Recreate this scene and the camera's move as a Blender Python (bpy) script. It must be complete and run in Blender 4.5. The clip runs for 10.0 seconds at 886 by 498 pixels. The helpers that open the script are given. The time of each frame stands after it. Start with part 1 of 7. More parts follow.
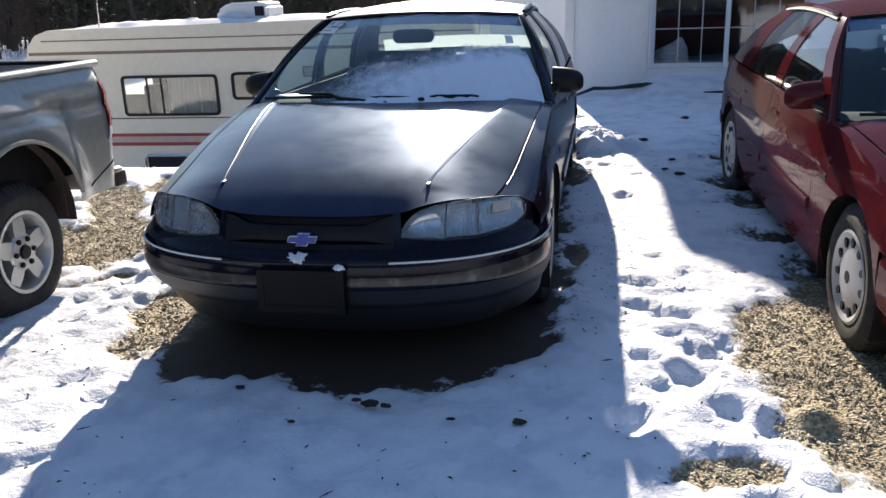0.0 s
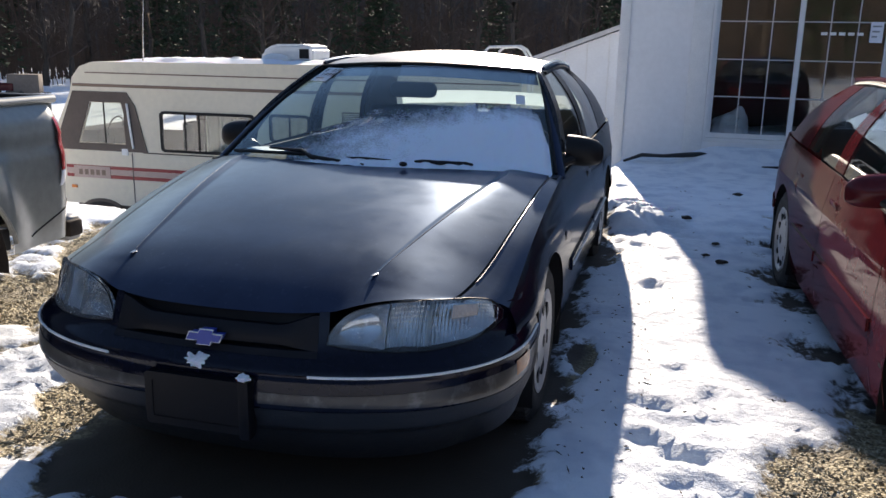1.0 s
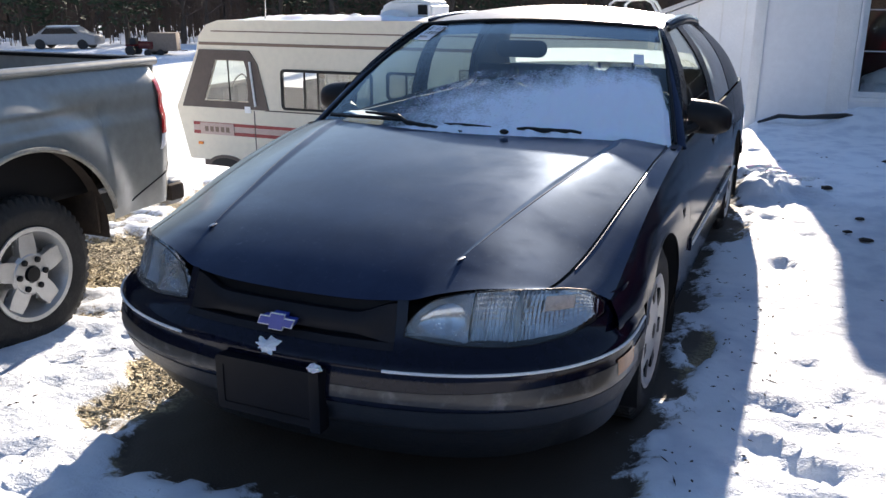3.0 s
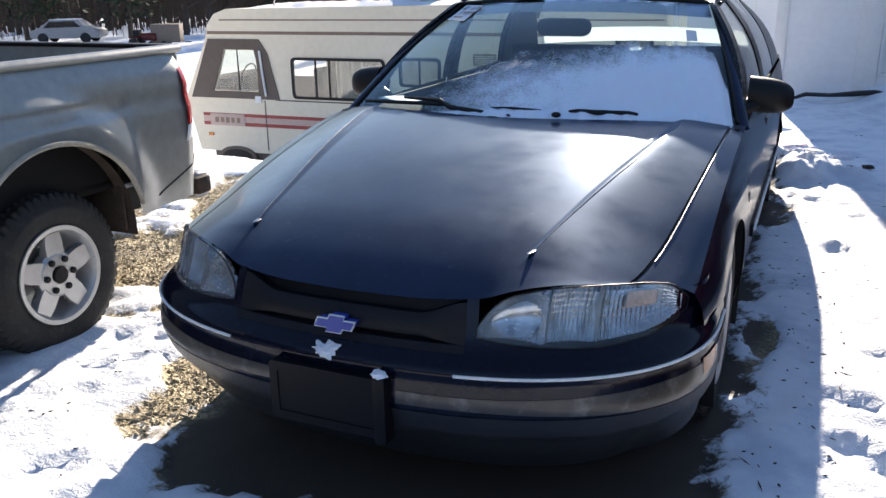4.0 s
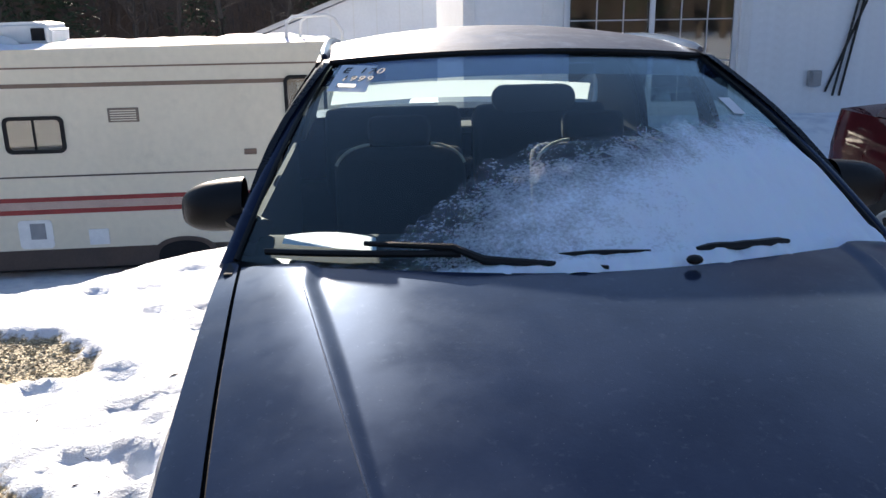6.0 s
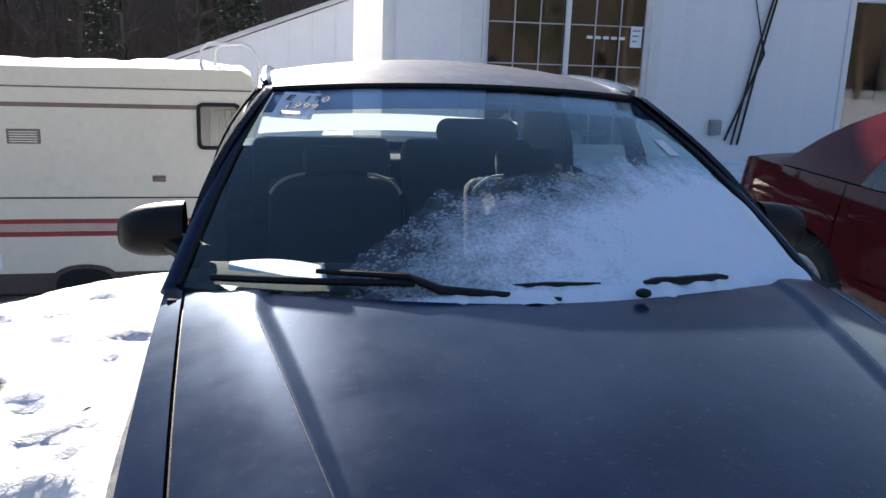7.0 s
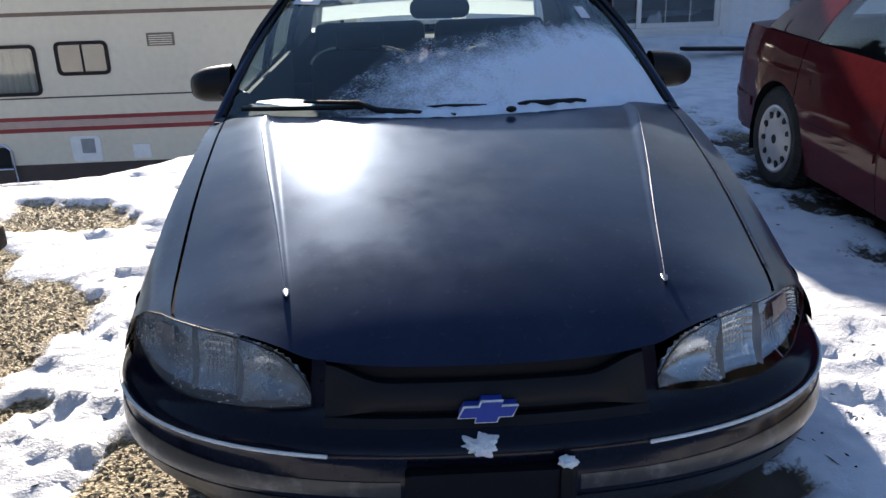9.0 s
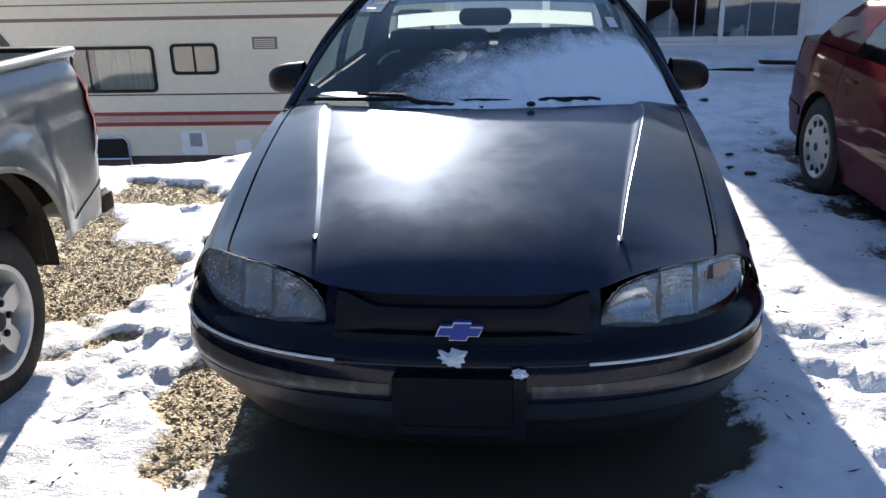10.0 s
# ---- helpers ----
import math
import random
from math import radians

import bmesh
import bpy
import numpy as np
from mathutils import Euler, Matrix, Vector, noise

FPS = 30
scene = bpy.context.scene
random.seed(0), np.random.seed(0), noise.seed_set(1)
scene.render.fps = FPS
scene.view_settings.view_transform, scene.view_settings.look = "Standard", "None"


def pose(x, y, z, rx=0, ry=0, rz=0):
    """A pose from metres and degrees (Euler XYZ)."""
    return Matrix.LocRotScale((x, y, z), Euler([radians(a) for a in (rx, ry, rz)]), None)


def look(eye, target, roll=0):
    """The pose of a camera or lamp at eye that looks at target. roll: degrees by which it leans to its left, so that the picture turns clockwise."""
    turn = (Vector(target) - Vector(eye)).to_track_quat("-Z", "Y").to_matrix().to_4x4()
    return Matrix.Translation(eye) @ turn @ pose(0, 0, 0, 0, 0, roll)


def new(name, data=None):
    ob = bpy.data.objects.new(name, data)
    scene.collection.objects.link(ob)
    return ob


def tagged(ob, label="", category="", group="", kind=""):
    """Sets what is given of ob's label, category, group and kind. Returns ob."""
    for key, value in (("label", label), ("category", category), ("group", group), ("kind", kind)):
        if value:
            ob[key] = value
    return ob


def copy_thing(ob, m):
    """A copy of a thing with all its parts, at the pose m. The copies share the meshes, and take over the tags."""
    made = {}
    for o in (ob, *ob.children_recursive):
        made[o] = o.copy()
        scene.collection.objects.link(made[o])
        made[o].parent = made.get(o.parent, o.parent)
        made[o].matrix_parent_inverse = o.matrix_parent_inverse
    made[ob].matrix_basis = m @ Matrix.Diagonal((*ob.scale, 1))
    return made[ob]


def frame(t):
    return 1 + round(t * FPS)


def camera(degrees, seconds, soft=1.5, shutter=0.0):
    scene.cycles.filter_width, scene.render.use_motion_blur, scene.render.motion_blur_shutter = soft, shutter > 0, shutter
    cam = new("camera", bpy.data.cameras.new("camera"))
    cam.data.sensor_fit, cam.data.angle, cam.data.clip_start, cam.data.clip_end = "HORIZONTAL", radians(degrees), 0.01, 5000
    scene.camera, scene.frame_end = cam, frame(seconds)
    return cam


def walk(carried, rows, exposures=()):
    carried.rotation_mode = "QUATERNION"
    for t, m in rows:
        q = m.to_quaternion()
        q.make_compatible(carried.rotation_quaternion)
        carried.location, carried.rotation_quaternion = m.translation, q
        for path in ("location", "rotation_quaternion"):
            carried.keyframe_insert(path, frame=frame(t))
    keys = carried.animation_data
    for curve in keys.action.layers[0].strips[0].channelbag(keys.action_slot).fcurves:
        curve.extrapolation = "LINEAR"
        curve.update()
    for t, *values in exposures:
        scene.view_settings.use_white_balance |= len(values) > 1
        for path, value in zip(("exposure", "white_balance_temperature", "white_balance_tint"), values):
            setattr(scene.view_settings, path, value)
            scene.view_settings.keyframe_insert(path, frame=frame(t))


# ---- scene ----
from mathutils import bvhtree

cam = camera(56.09, 10.0)
PATH = [
    (0, (1.127, -2.884, 1.507), (0.573, -0.071, 0.623), -1.99),
    (0.5, (1.231, -2.491, 1.510), (0.560, 0.322, 0.714), -0.76),
    (1, (1.317, -2.088, 1.490), (0.561, 0.726, 0.777), 1.15),
    (1.5, (1.310, -1.884, 1.493), (0.512, 0.919, 0.782), 2.10),
    (2, (1.302, -1.804, 1.495), (0.399, 0.948, 0.714), 1.71),
    (2.5, (1.306, -1.802, 1.498), (0.287, 0.894, 0.663), 0.97),
    (3, (1.315, -1.792, 1.496), (0.165, 0.839, 0.629), 0.29),
    (4.5, (0.772, -1.497, 1.454), (-0.349, 1.124, 0.519), -1.95),
    (5, (0.319, -1.141, 1.462), (-0.367, 1.611, 0.485), -2.31),
    (5.5, (-0.131, -0.727, 1.509), (-0.444, 2.109, 0.582), -2.08),
    (6, (-0.499, -0.341, 1.516), (-0.246, 2.533, 0.692), -0.85),
    (6.2, (-0.614, -0.258, 1.552), (-0.306, 2.593, 0.669), -2.63),
    (7.3, (-0.607, -0.367, 1.487), (0.049, 2.488, 0.839), 3.17),
    (7.5, (-0.572, -0.406, 1.532), (-0.024, 2.426, 0.707), 4.01),
    (7.6, (-0.535, -0.442, 1.527), (-0.057, 2.389, 0.658), 3.14),
    (8, (-0.443, -0.686, 1.564), (-0.061, 2.149, 0.661), 1.02),
    (8.5, (-0.316, -1.055, 1.555), (-0.019, 1.746, 0.524), 2.35),
    (9, (-0.138, -1.456, 1.536), (-0.041, 1.353, 0.485), -1.59),
    (9.5, (-0.017, -1.769, 1.549), (-0.046, 1.054, 0.535), -0.90),
    (10, (0.134, -1.948, 1.557), (-0.113, 0.866, 0.547), -1.23),
]
# the clip's camera brightens as it looks down on the dark bonnet
EXPOSE = [(0, 0.95), (1, 0.83), (2, 1.00), (3, 1.18), (4.5, 1.34), (5.5, 1.32), (6.2, 1.10), (7.5, 1.29), (8.5, 1.06), (9.5, 1.05), (10, 1.1)]
walk(cam, [(t, look(eye, target, roll)) for t, eye, target, roll in PATH], [(t, e + 0.07, 7050, 15) for t, e in EXPOSE])

# ---- light ----
SUN_EL, SUN_AZ = 22.0, 9.4  # height above the horizon; turned to the left of +y
world = bpy.data.worlds.new("sky")
scene.world = world
world.use_nodes = True
wt = world.node_tree
sky = wt.nodes.new("ShaderNodeTexSky")
sky.sky_type, sky.sun_disc = "NISHITA", False
sky.sun_elevation, sky.sun_rotation = radians(SUN_EL), radians(-SUN_AZ)
sky.air_density, sky.dust_density, sky.ozone_density = 1.0, 0.12, 3.4
wt.links.new(sky.outputs[0], wt.nodes["Background"].inputs[0])
wt.nodes["Background"].inputs[1].default_value = 0.09
sun = new("sun", bpy.data.lights.new("sun", "SUN"))
sun.data.energy, sun.data.angle, sun.data.color = 5.0, radians(0.55), (1.0, 0.93, 0.82)
sun.matrix_world = look((0, 0, 0), (math.sin(radians(SUN_AZ)), -math.cos(radians(SUN_AZ)), -math.tan(radians(SUN_EL))))
sun.location = (-6, 40, 16)


# ---- materials ----
def mat_new(name, col, rough=0.5, metal=0.0, **kw):
    m = bpy.data.materials.new(name)
    m.use_nodes = True
    b = m.node_tree.nodes["Principled BSDF"]
    b.inputs["Base Color"].default_value = (*col, 1)
    b.inputs["Roughness"].default_value = rough
    b.inputs["Metallic"].default_value = metal
    for k, v in kw.items():
        b.inputs[k.replace("_", " ")].default_value = v
    return m


def vary(m, scale=8.0, amount=0.25, bump=0.0, bscale=60.0, rough_amt=0.0, spots=None, bdist=0.01):
    """Two scales of colour variation, roughness wear and fine relief on a plain material."""
    nt = m.node_tree
    b = nt.nodes["Principled BSDF"]
    base = list(b.inputs["Base Color"].default_value)
    co = nt.nodes.new("ShaderNodeTexCoord")
    n1 = nt.nodes.new("ShaderNodeTexNoise")
    n1.inputs["Scale"].default_value, n1.inputs["Detail"].default_value = scale, 6
    n2 = nt.nodes.new("ShaderNodeTexNoise")
    n2.inputs["Scale"].default_value, n2.inputs["Detail"].default_value = scale * 9, 5
    for n in (n1, n2):
        nt.links.new(co.outputs["Object"], n.inputs["Vector"])
    add = nt.nodes.new("ShaderNodeMath")
    add.operation = "ADD"
    nt.links.new(n1.outputs[0], add.inputs[0])
    nt.links.new(n2.outputs[0], add.inputs[1])
    mr = nt.nodes.new("ShaderNodeMapRange")
    mr.inputs[1].default_value, mr.inputs[2].default_value = 0.6, 1.4
    mr.inputs[3].default_value, mr.inputs[4].default_value = 1 - amount, 1 + amount
    nt.links.new(add.outputs[0], mr.inputs[0])
    mix = nt.nodes.new("ShaderNodeVectorMath")
    mix.operation = "SCALE"
    mix.inputs[0].default_value = base[:3]
    nt.links.new(mr.outputs[0], mix.inputs["Scale"])
    out = mix.outputs[0]
    if spots:
        sp = nt.nodes.new("ShaderNodeTexNoise")
        sp.inputs["Scale"].default_value, sp.inputs["Detail"].default_value = spots[1], 8
        sp.inputs["Roughness"].default_value = 0.7
        nt.links.new(co.outputs["Object"], sp.inputs["Vector"])
        r = nt.nodes.new("ShaderNodeMapRange")
        r.inputs[1].default_value, r.inputs[2].default_value = spots[2], spots[3]
        r.inputs[3].default_value, r.inputs[4].default_value = 0, spots[4]
        nt.links.new(sp.outputs[0], r.inputs[0])
        mx = nt.nodes.new("ShaderNodeMix")
        mx.data_type = "RGBA"
        nt.links.new(r.outputs[0], mx.inputs[0])
        nt.links.new(out, mx.inputs[6])
        mx.inputs[7].default_value = (*spots[0], 1)
        out = mx.outputs[2]
    nt.links.new(out, b.inputs["Base Color"])
    if rough_amt:
        rr = nt.nodes.new("ShaderNodeMapRange")
        r0 = b.inputs["Roughness"].default_value
        rr.inputs[1].default_value, rr.inputs[2].default_value = 0.6, 1.4
        rr.inputs[3].default_value, rr.inputs[4].default_value = max(0.02, r0 - rough_amt), r0 + rough_amt
        nt.links.new(add.outputs[0], rr.inputs[0])
        nt.links.new(rr.outputs[0], b.inputs["Roughness"])
    if bump:
        n3 = nt.nodes.new("ShaderNodeTexNoise")
        n3.inputs["Scale"].default_value, n3.inputs["Detail"].default_value = bscale, 6
        nt.links.new(co.outputs["Object"], n3.inputs["Vector"])
        bp = nt.nodes.new("ShaderNodeBump")
        bp.inputs["Strength"].default_value, bp.inputs["Distance"].default_value = bump, bdist
        nt.links.new(n3.outputs[0], bp.inputs["Height"])
        nt.links.new(bp.outputs[0], b.inputs["Normal"])
    return m


NAVY = vary(mat_new("navy_paint", (0.004, 0.005, 0.014), 0.38, 0.15, Specular_IOR_Level=0.0, Specular_Tint=(0.84, 0.92, 1.0, 1), Coat_Weight=0.5, Coat_Roughness=0.12), 3.0, 0.3, rough_amt=0.08, spots=((0.03, 0.04, 0.08), 30, 0.60, 0.82, 0.3))
NAVY_TOP = mat_new("dusty_navy_paint", (0.005, 0.012, 0.038), 0.3, 0.3, Specular_IOR_Level=0.0, Specular_Tint=(0.84, 0.92, 1.0, 1), Coat_Weight=0.55, Coat_Roughness=0.06, Sheen_Weight=0.20, Sheen_Roughness=0.3, Sheen_Tint=(0.6, 0.82, 1.0, 1))


def dust_film(m):
    """Uneven film of dried road dust with specks and wiped smears on the paint."""
    nt = m.node_tree
    b = nt.nodes["Principled BSDF"]
    co = nt.nodes.new("ShaderNodeTexCoord")

    def cloud(scale, detail, lo, hi, a, z, rough=0.62, stretch=(1, 1, 1)):
        mp = nt.nodes.new("ShaderNodeMapping")
        mp.inputs["Scale"].default_value = stretch
        nt.links.new(co.outputs["Object"], mp.inputs["Vector"])
        n = nt.nodes.new("ShaderNodeTexNoise")
        n.inputs["Scale"].default_value, n.inputs["Detail"].default_value, n.inputs["Roughness"].default_value = scale, detail, rough
        nt.links.new(mp.outputs[0], n.inputs["Vector"])
        r = nt.nodes.new("ShaderNodeMapRange")
        for k, v in enumerate((lo, hi, a, z)):
            r.inputs[k + 1].default_value = v
        nt.links.new(n.outputs[0], r.inputs[0])
        return r.outputs[0]

    def mixed(fac, a, z):
        x = nt.nodes.new("ShaderNodeMix")
        x.data_type = "RGBA"
        nt.links.new(fac, x.inputs[0])
        if isinstance(a, tuple):
            x.inputs[6].default_value = (*a, 1)
        else:
            nt.links.new(a, x.inputs[6])
        x.inputs[7].default_value = (*z, 1)
        return x.outputs[2]
    base = tuple(b.inputs["Base Color"].default_value)[:3]
    film = mixed(cloud(3.2, 9, 0.35, 0.72, 0.0, 0.5), base, (0.026, 0.044, 0.095))
    specks = mixed(cloud(210, 2, 0.73, 0.80, 0.0, 0.22, 0.4), film, (0.30, 0.34, 0.42))
    nt.links.new(mixed(cloud(46, 8, 0.60, 0.78, 0.0, 0.4), specks, (0.06, 0.08, 0.125)), b.inputs["Base Color"])
    nt.links.new(cloud(4.5, 9, 0.38, 0.62, 0.30, 0.43), b.inputs["Roughness"])
    nt.links.new(cloud(7.0, 10, 0.40, 0.62, 0.02, 0.09, 0.7, (1, 0.55, 1)), b.inputs["Coat Roughness"])
    bp = nt.nodes.new("ShaderNodeBump")
    bp.inputs["Strength"].default_value, bp.inputs["Distance"].default_value = 0.35, 0.0012
    nt.links.new(cloud(120, 5, 0.0, 1.0, 0.0, 1.0), bp.inputs["Height"])
    nt.links.new(bp.outputs[0], b.inputs["Coat Normal"])
    return m


dust_film(NAVY_TOP)
# grey of scuffs plus the snow's reflection, painted into the bumper colour
NAVY_BUMPER = vary(mat_new("scuff_sheen_navy", (0.032, 0.031, 0.031), 0.38, 0.0, Specular_IOR_Level=0.3, Coat_Weight=0.45, Coat_Roughness=0.16), 5.0, 0.35, 0.08, 90, 0.1, ((0.34, 0.33, 0.32), 11, 0.52, 0.78, 0.45), bdist=0.003)
GRILLE_PAINT = vary(mat_new("dull_grille_plastic", (0.010, 0.010, 0.013), 0.48, Specular_IOR_Level=0.2), 14, 0.3, rough_amt=0.08)
# high-gloss navy for the tubes added as sun glints
CREASE_PAINT = vary(mat_new("glint_navy_paint", (0.012, 0.018, 0.045), 0.3, 0.3, Coat_Weight=1.0, Coat_Roughness=0.10), 9, 0.3, rough_amt=0.08)
# dusty roof paint, made paler to carry the sky glare in its colour
NAVY_ROOF = vary(mat_new("glare_pale_navy", (0.03, 0.036, 0.06), 0.5, 0.0, Coat_Weight=0.4, Coat_Roughness=0.25), 2.0, 0.3, rough_amt=0.1, spots=((0.25, 0.28, 0.33), 12, 0.5, 0.8, 0.5))
NAVY_LOW = vary(mat_new("dirty_navy_plastic", (0.010, 0.011, 0.014), 0.45), 5.0, 0.4, 0.15, 120, 0.12, ((0.05, 0.045, 0.04), 9, 0.55, 0.8, 0.18))
BLACK_PLASTIC = vary(mat_new("black_plastic", (0.009, 0.009, 0.010), 0.5, Specular_IOR_Level=0.25), 20, 0.3, 0.1, 200, 0.1)
BLACK_GLOSS = vary(mat_new("black_gloss", (0.006, 0.006, 0.008), 0.28, Specular_IOR_Level=0.3), 10, 0.2, rough_amt=0.08)
RUBBER = vary(mat_new("tyre_rubber", (0.022, 0.021, 0.02), 0.8), 12, 0.35, 0.3, 150, spots=((0.10, 0.09, 0.08), 14, 0.52, 0.8, 0.5))
ALLOY = vary(mat_new("alloy", (0.54, 0.54, 0.53), 0.36, 0.7), 20, 0.15, rough_amt=0.1, spots=((0.15, 0.13, 0.11), 30, 0.6, 0.85, 0.5))
HUBCAP = vary(mat_new("hubcap_plastic", (0.5, 0.5, 0.5), 0.4, 0.4), 20, 0.15, rough_amt=0.1, spots=((0.2, 0.17, 0.15), 25, 0.6, 0.85, 0.4))
CHROME = mat_new("chrome", (0.8, 0.8, 0.8), 0.12, 1.0)
WHITE_TRIM = vary(mat_new("white_trim", (0.78, 0.78, 0.76), 0.4), 10, 0.1)
BADGE_BLUE = vary(mat_new("badge_blue", (0.02, 0.05, 0.32), 0.3), 30, 0.1)
INTERIOR = vary(mat_new("dark_cloth", (0.02, 0.021, 0.024), 0.9), 30, 0.3, 0.2, 300)
CREAM = vary(mat_new("light_piping", (0.6, 0.56, 0.46), 0.8), 30, 0.15)
PAPER = vary(mat_new("label_paper", (0.75, 0.76, 0.8), 0.7), 20, 0.08)
INK = mat_new("ink", (0.02, 0.02, 0.03), 0.6)
RED = vary(mat_new("red_paint", (0.088, 0.013, 0.016), 0.45, 0.0, Specular_IOR_Level=0.0, Coat_Weight=0.42, Coat_Roughness=0.05), 3, 0.2, rough_amt=0.08, spots=((0.20, 0.05, 0.045), 18, 0.66, 0.85, 0.2))
GREY = vary(mat_new("grey_paint", (0.285, 0.29, 0.27), 0.36, 0.25, Coat_Weight=0.6, Coat_Roughness=0.12), 2.5, 0.18, rough_amt=0.08, spots=((0.32, 0.31, 0.28), 6, 0.55, 0.8, 0.45))
MUDDY = vary(mat_new("dried_mud", (0.36, 0.33, 0.27), 0.8), 8, 0.3, 0.2, 60)
LINER = vary(mat_new("rusty_liner", (0.045, 0.032, 0.024), 0.9), 15, 0.5, 0.4, 80)
BEIGE = vary(mat_new("beige_aluminium", (0.72, 0.645, 0.50), 0.5), 1.2, 0.07, 0.06, 15, 0.08, ((0.38, 0.34, 0.27), 2.5, 0.55, 0.85, 0.35))
BROWN = vary(mat_new("brown_paint", (0.072, 0.050, 0.040), 0.5), 3, 0.2)
BROWN_STRIPE = vary(mat_new("brown_stripe", (0.20, 0.13, 0.09), 0.5), 6, 0.2)
RED_STRIPE = vary(mat_new("red_stripe", (0.30, 0.035, 0.03), 0.5), 6, 0.2)
PINK_STRIPE = vary(mat_new("faded_red_stripe", (0.50, 0.36, 0.30), 0.5), 6, 0.15)
WHITE_PAINT = vary(mat_new("white_siding_paint", (0.74, 0.75, 0.76), 0.55), 1.5, 0.06, 0.08, 40, 0.05, ((0.5, 0.5, 0.48), 5, 0.6, 0.85, 0.35))
MUNTIN = mat_new("muntin_paint", (0.45, 0.45, 0.45), 0.5)
WHITE_FRAME = vary(mat_new("white_frame_paint", (0.7, 0.7, 0.69), 0.45), 8, 0.08, 0.05, 80)
ROOF_GREY = vary(mat_new("roof_metal", (0.45, 0.45, 0.46), 0.45, 0.3), 2, 0.15, 0.1, 30)
SNOW_BIT = vary(mat_new("snow_clump", (0.86, 0.88, 0.92), 0.7, 0.0, Subsurface_Weight=0.2, Subsurface_Scale=0.02), 14, 0.05, 0.6, 90, bdist=0.02)
AMBER = mat_new("amber_lens", (0.75, 0.2, 0.02), 0.2)
RED_LENS = vary(mat_new("red_lens", (0.45, 0.012, 0.015), 0.15, 0.0, Coat_Weight=0.5), 30, 0.15)
REFLECTOR = vary(mat_new("lamp_reflector", (0.50, 0.51, 0.52), 0.21, 0.95), 25, 0.2, rough_amt=0.1)
BARK = vary(mat_new("bark", (0.075, 0.058, 0.045), 0.95), 4, 0.4, 0.5, 30)
TWIG = vary(mat_new("twigs", (0.09, 0.065, 0.05), 0.95), 2, 0.4)
NEEDLE = vary(mat_new("pine_needles", (0.03, 0.05, 0.022), 0.8), 3, 0.5)
CURTAIN = vary(mat_new("curtain", (0.52, 0.50, 0.44), 0.9), 5, 0.15, 0.2, 20)
CABLE = mat_new("black_cable", (0.015, 0.015, 0.015), 0.6)
TAN_PANEL = vary(mat_new("tan_panel", (0.20, 0.155, 0.12), 0.7), 4, 0.2)
METAL_GREY = vary(mat_new("grey_metal_box", (0.3, 0.31, 0.32), 0.45, 0.4), 10, 0.15)
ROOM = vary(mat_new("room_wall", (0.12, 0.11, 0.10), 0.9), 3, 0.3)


def glass_mat(name, tint, rough=0.0, ior=1.45):
    m = mat_new(name, tint, rough)
    b = m.node_tree.nodes["Principled BSDF"]
    b.inputs["Transmission Weight"].default_value = 1.0
    b.inputs["IOR"].default_value = ior
    return m


def thin_glass(name, tint, gloss=0.09, sheen=(1, 1, 1)):
    """Thin pane: tinted see-through plus a mirror share that grows to grazing angles."""
    m = bpy.data.materials.new(name)
    m.use_nodes = True
    nt = m.node_tree
    nt.nodes.remove(nt.nodes["Principled BSDF"])
    tr = nt.nodes.new("ShaderNodeBsdfTransparent")
    tr.inputs[0].default_value = (*tint, 1)
    gl = nt.nodes.new("ShaderNodeBsdfGlossy")
    gl.inputs["Roughness"].default_value = 0.03
    gl.inputs[0].default_value = (*sheen, 1)
    lw = nt.nodes.new("ShaderNodeLayerWeight")
    fr = nt.nodes.new("ShaderNodeMath")
    fr.operation = "POWER"
    fr.inputs[1].default_value = 5.0
    nt.links.new(lw.outputs["Facing"], fr.inputs[0])
    mp = nt.nodes.new("ShaderNodeMath")
    mp.operation = "MULTIPLY_ADD"
    mp.inputs[1].default_value, mp.inputs[2].default_value = 1.0 - gloss, gloss
    nt.links.new(fr.outputs[0], mp.inputs[0])
    mix = nt.nodes.new("ShaderNodeMixShader")
    nt.links.new(mp.outputs[0], mix.inputs[0])
    nt.links.new(tr.outputs[0], mix.inputs[1])
    nt.links.new(gl.outputs[0], mix.inputs[2])
    nt.links.new(mix.outputs[0], nt.nodes["Material Output"].inputs[0])
    return m


GLASS_DARK = thin_glass("tinted_glass", (0.70, 0.78, 0.76), 0.06)
GLASS_WS = thin_glass("windscreen_glass", (0.66, 0.80, 0.82), 0.055, (0.8, 0.95, 1.0))
GLASS_RV = thin_glass("camper_glass", (0.86, 0.86, 0.82), 0.06)
FROST = bpy.data.materials.new("frosted_rear_glass")
FROST.use_nodes = True
fnt = FROST.node_tree
ftr, fdf, fmx = fnt.nodes.new("ShaderNodeBsdfTranslucent"), fnt.nodes.new("ShaderNodeBsdfDiffuse"), fnt.nodes.new("ShaderNodeMixShader")
ftr.inputs[0].default_value, fdf.inputs[0].default_value, fmx.inputs[0].default_value = (0.86, 0.88, 0.86, 1), (0.8, 0.82, 0.84, 1), 0.35
fnt.links.new(ftr.outputs[0], fmx.inputs[1])
fnt.links.new(fdf.outputs[0], fmx.inputs[2])
fnt.links.new(fmx.outputs[0], fnt.nodes["Material Output"].inputs[0])
LABEL = bpy.data.materials.new("thin_label_paper")
LABEL.use_nodes = True
lnt = LABEL.node_tree
ltr, ldf, lmx = lnt.nodes.new("ShaderNodeBsdfTranslucent"), lnt.nodes.new("ShaderNodeBsdfDiffuse"), lnt.nodes.new("ShaderNodeMixShader")
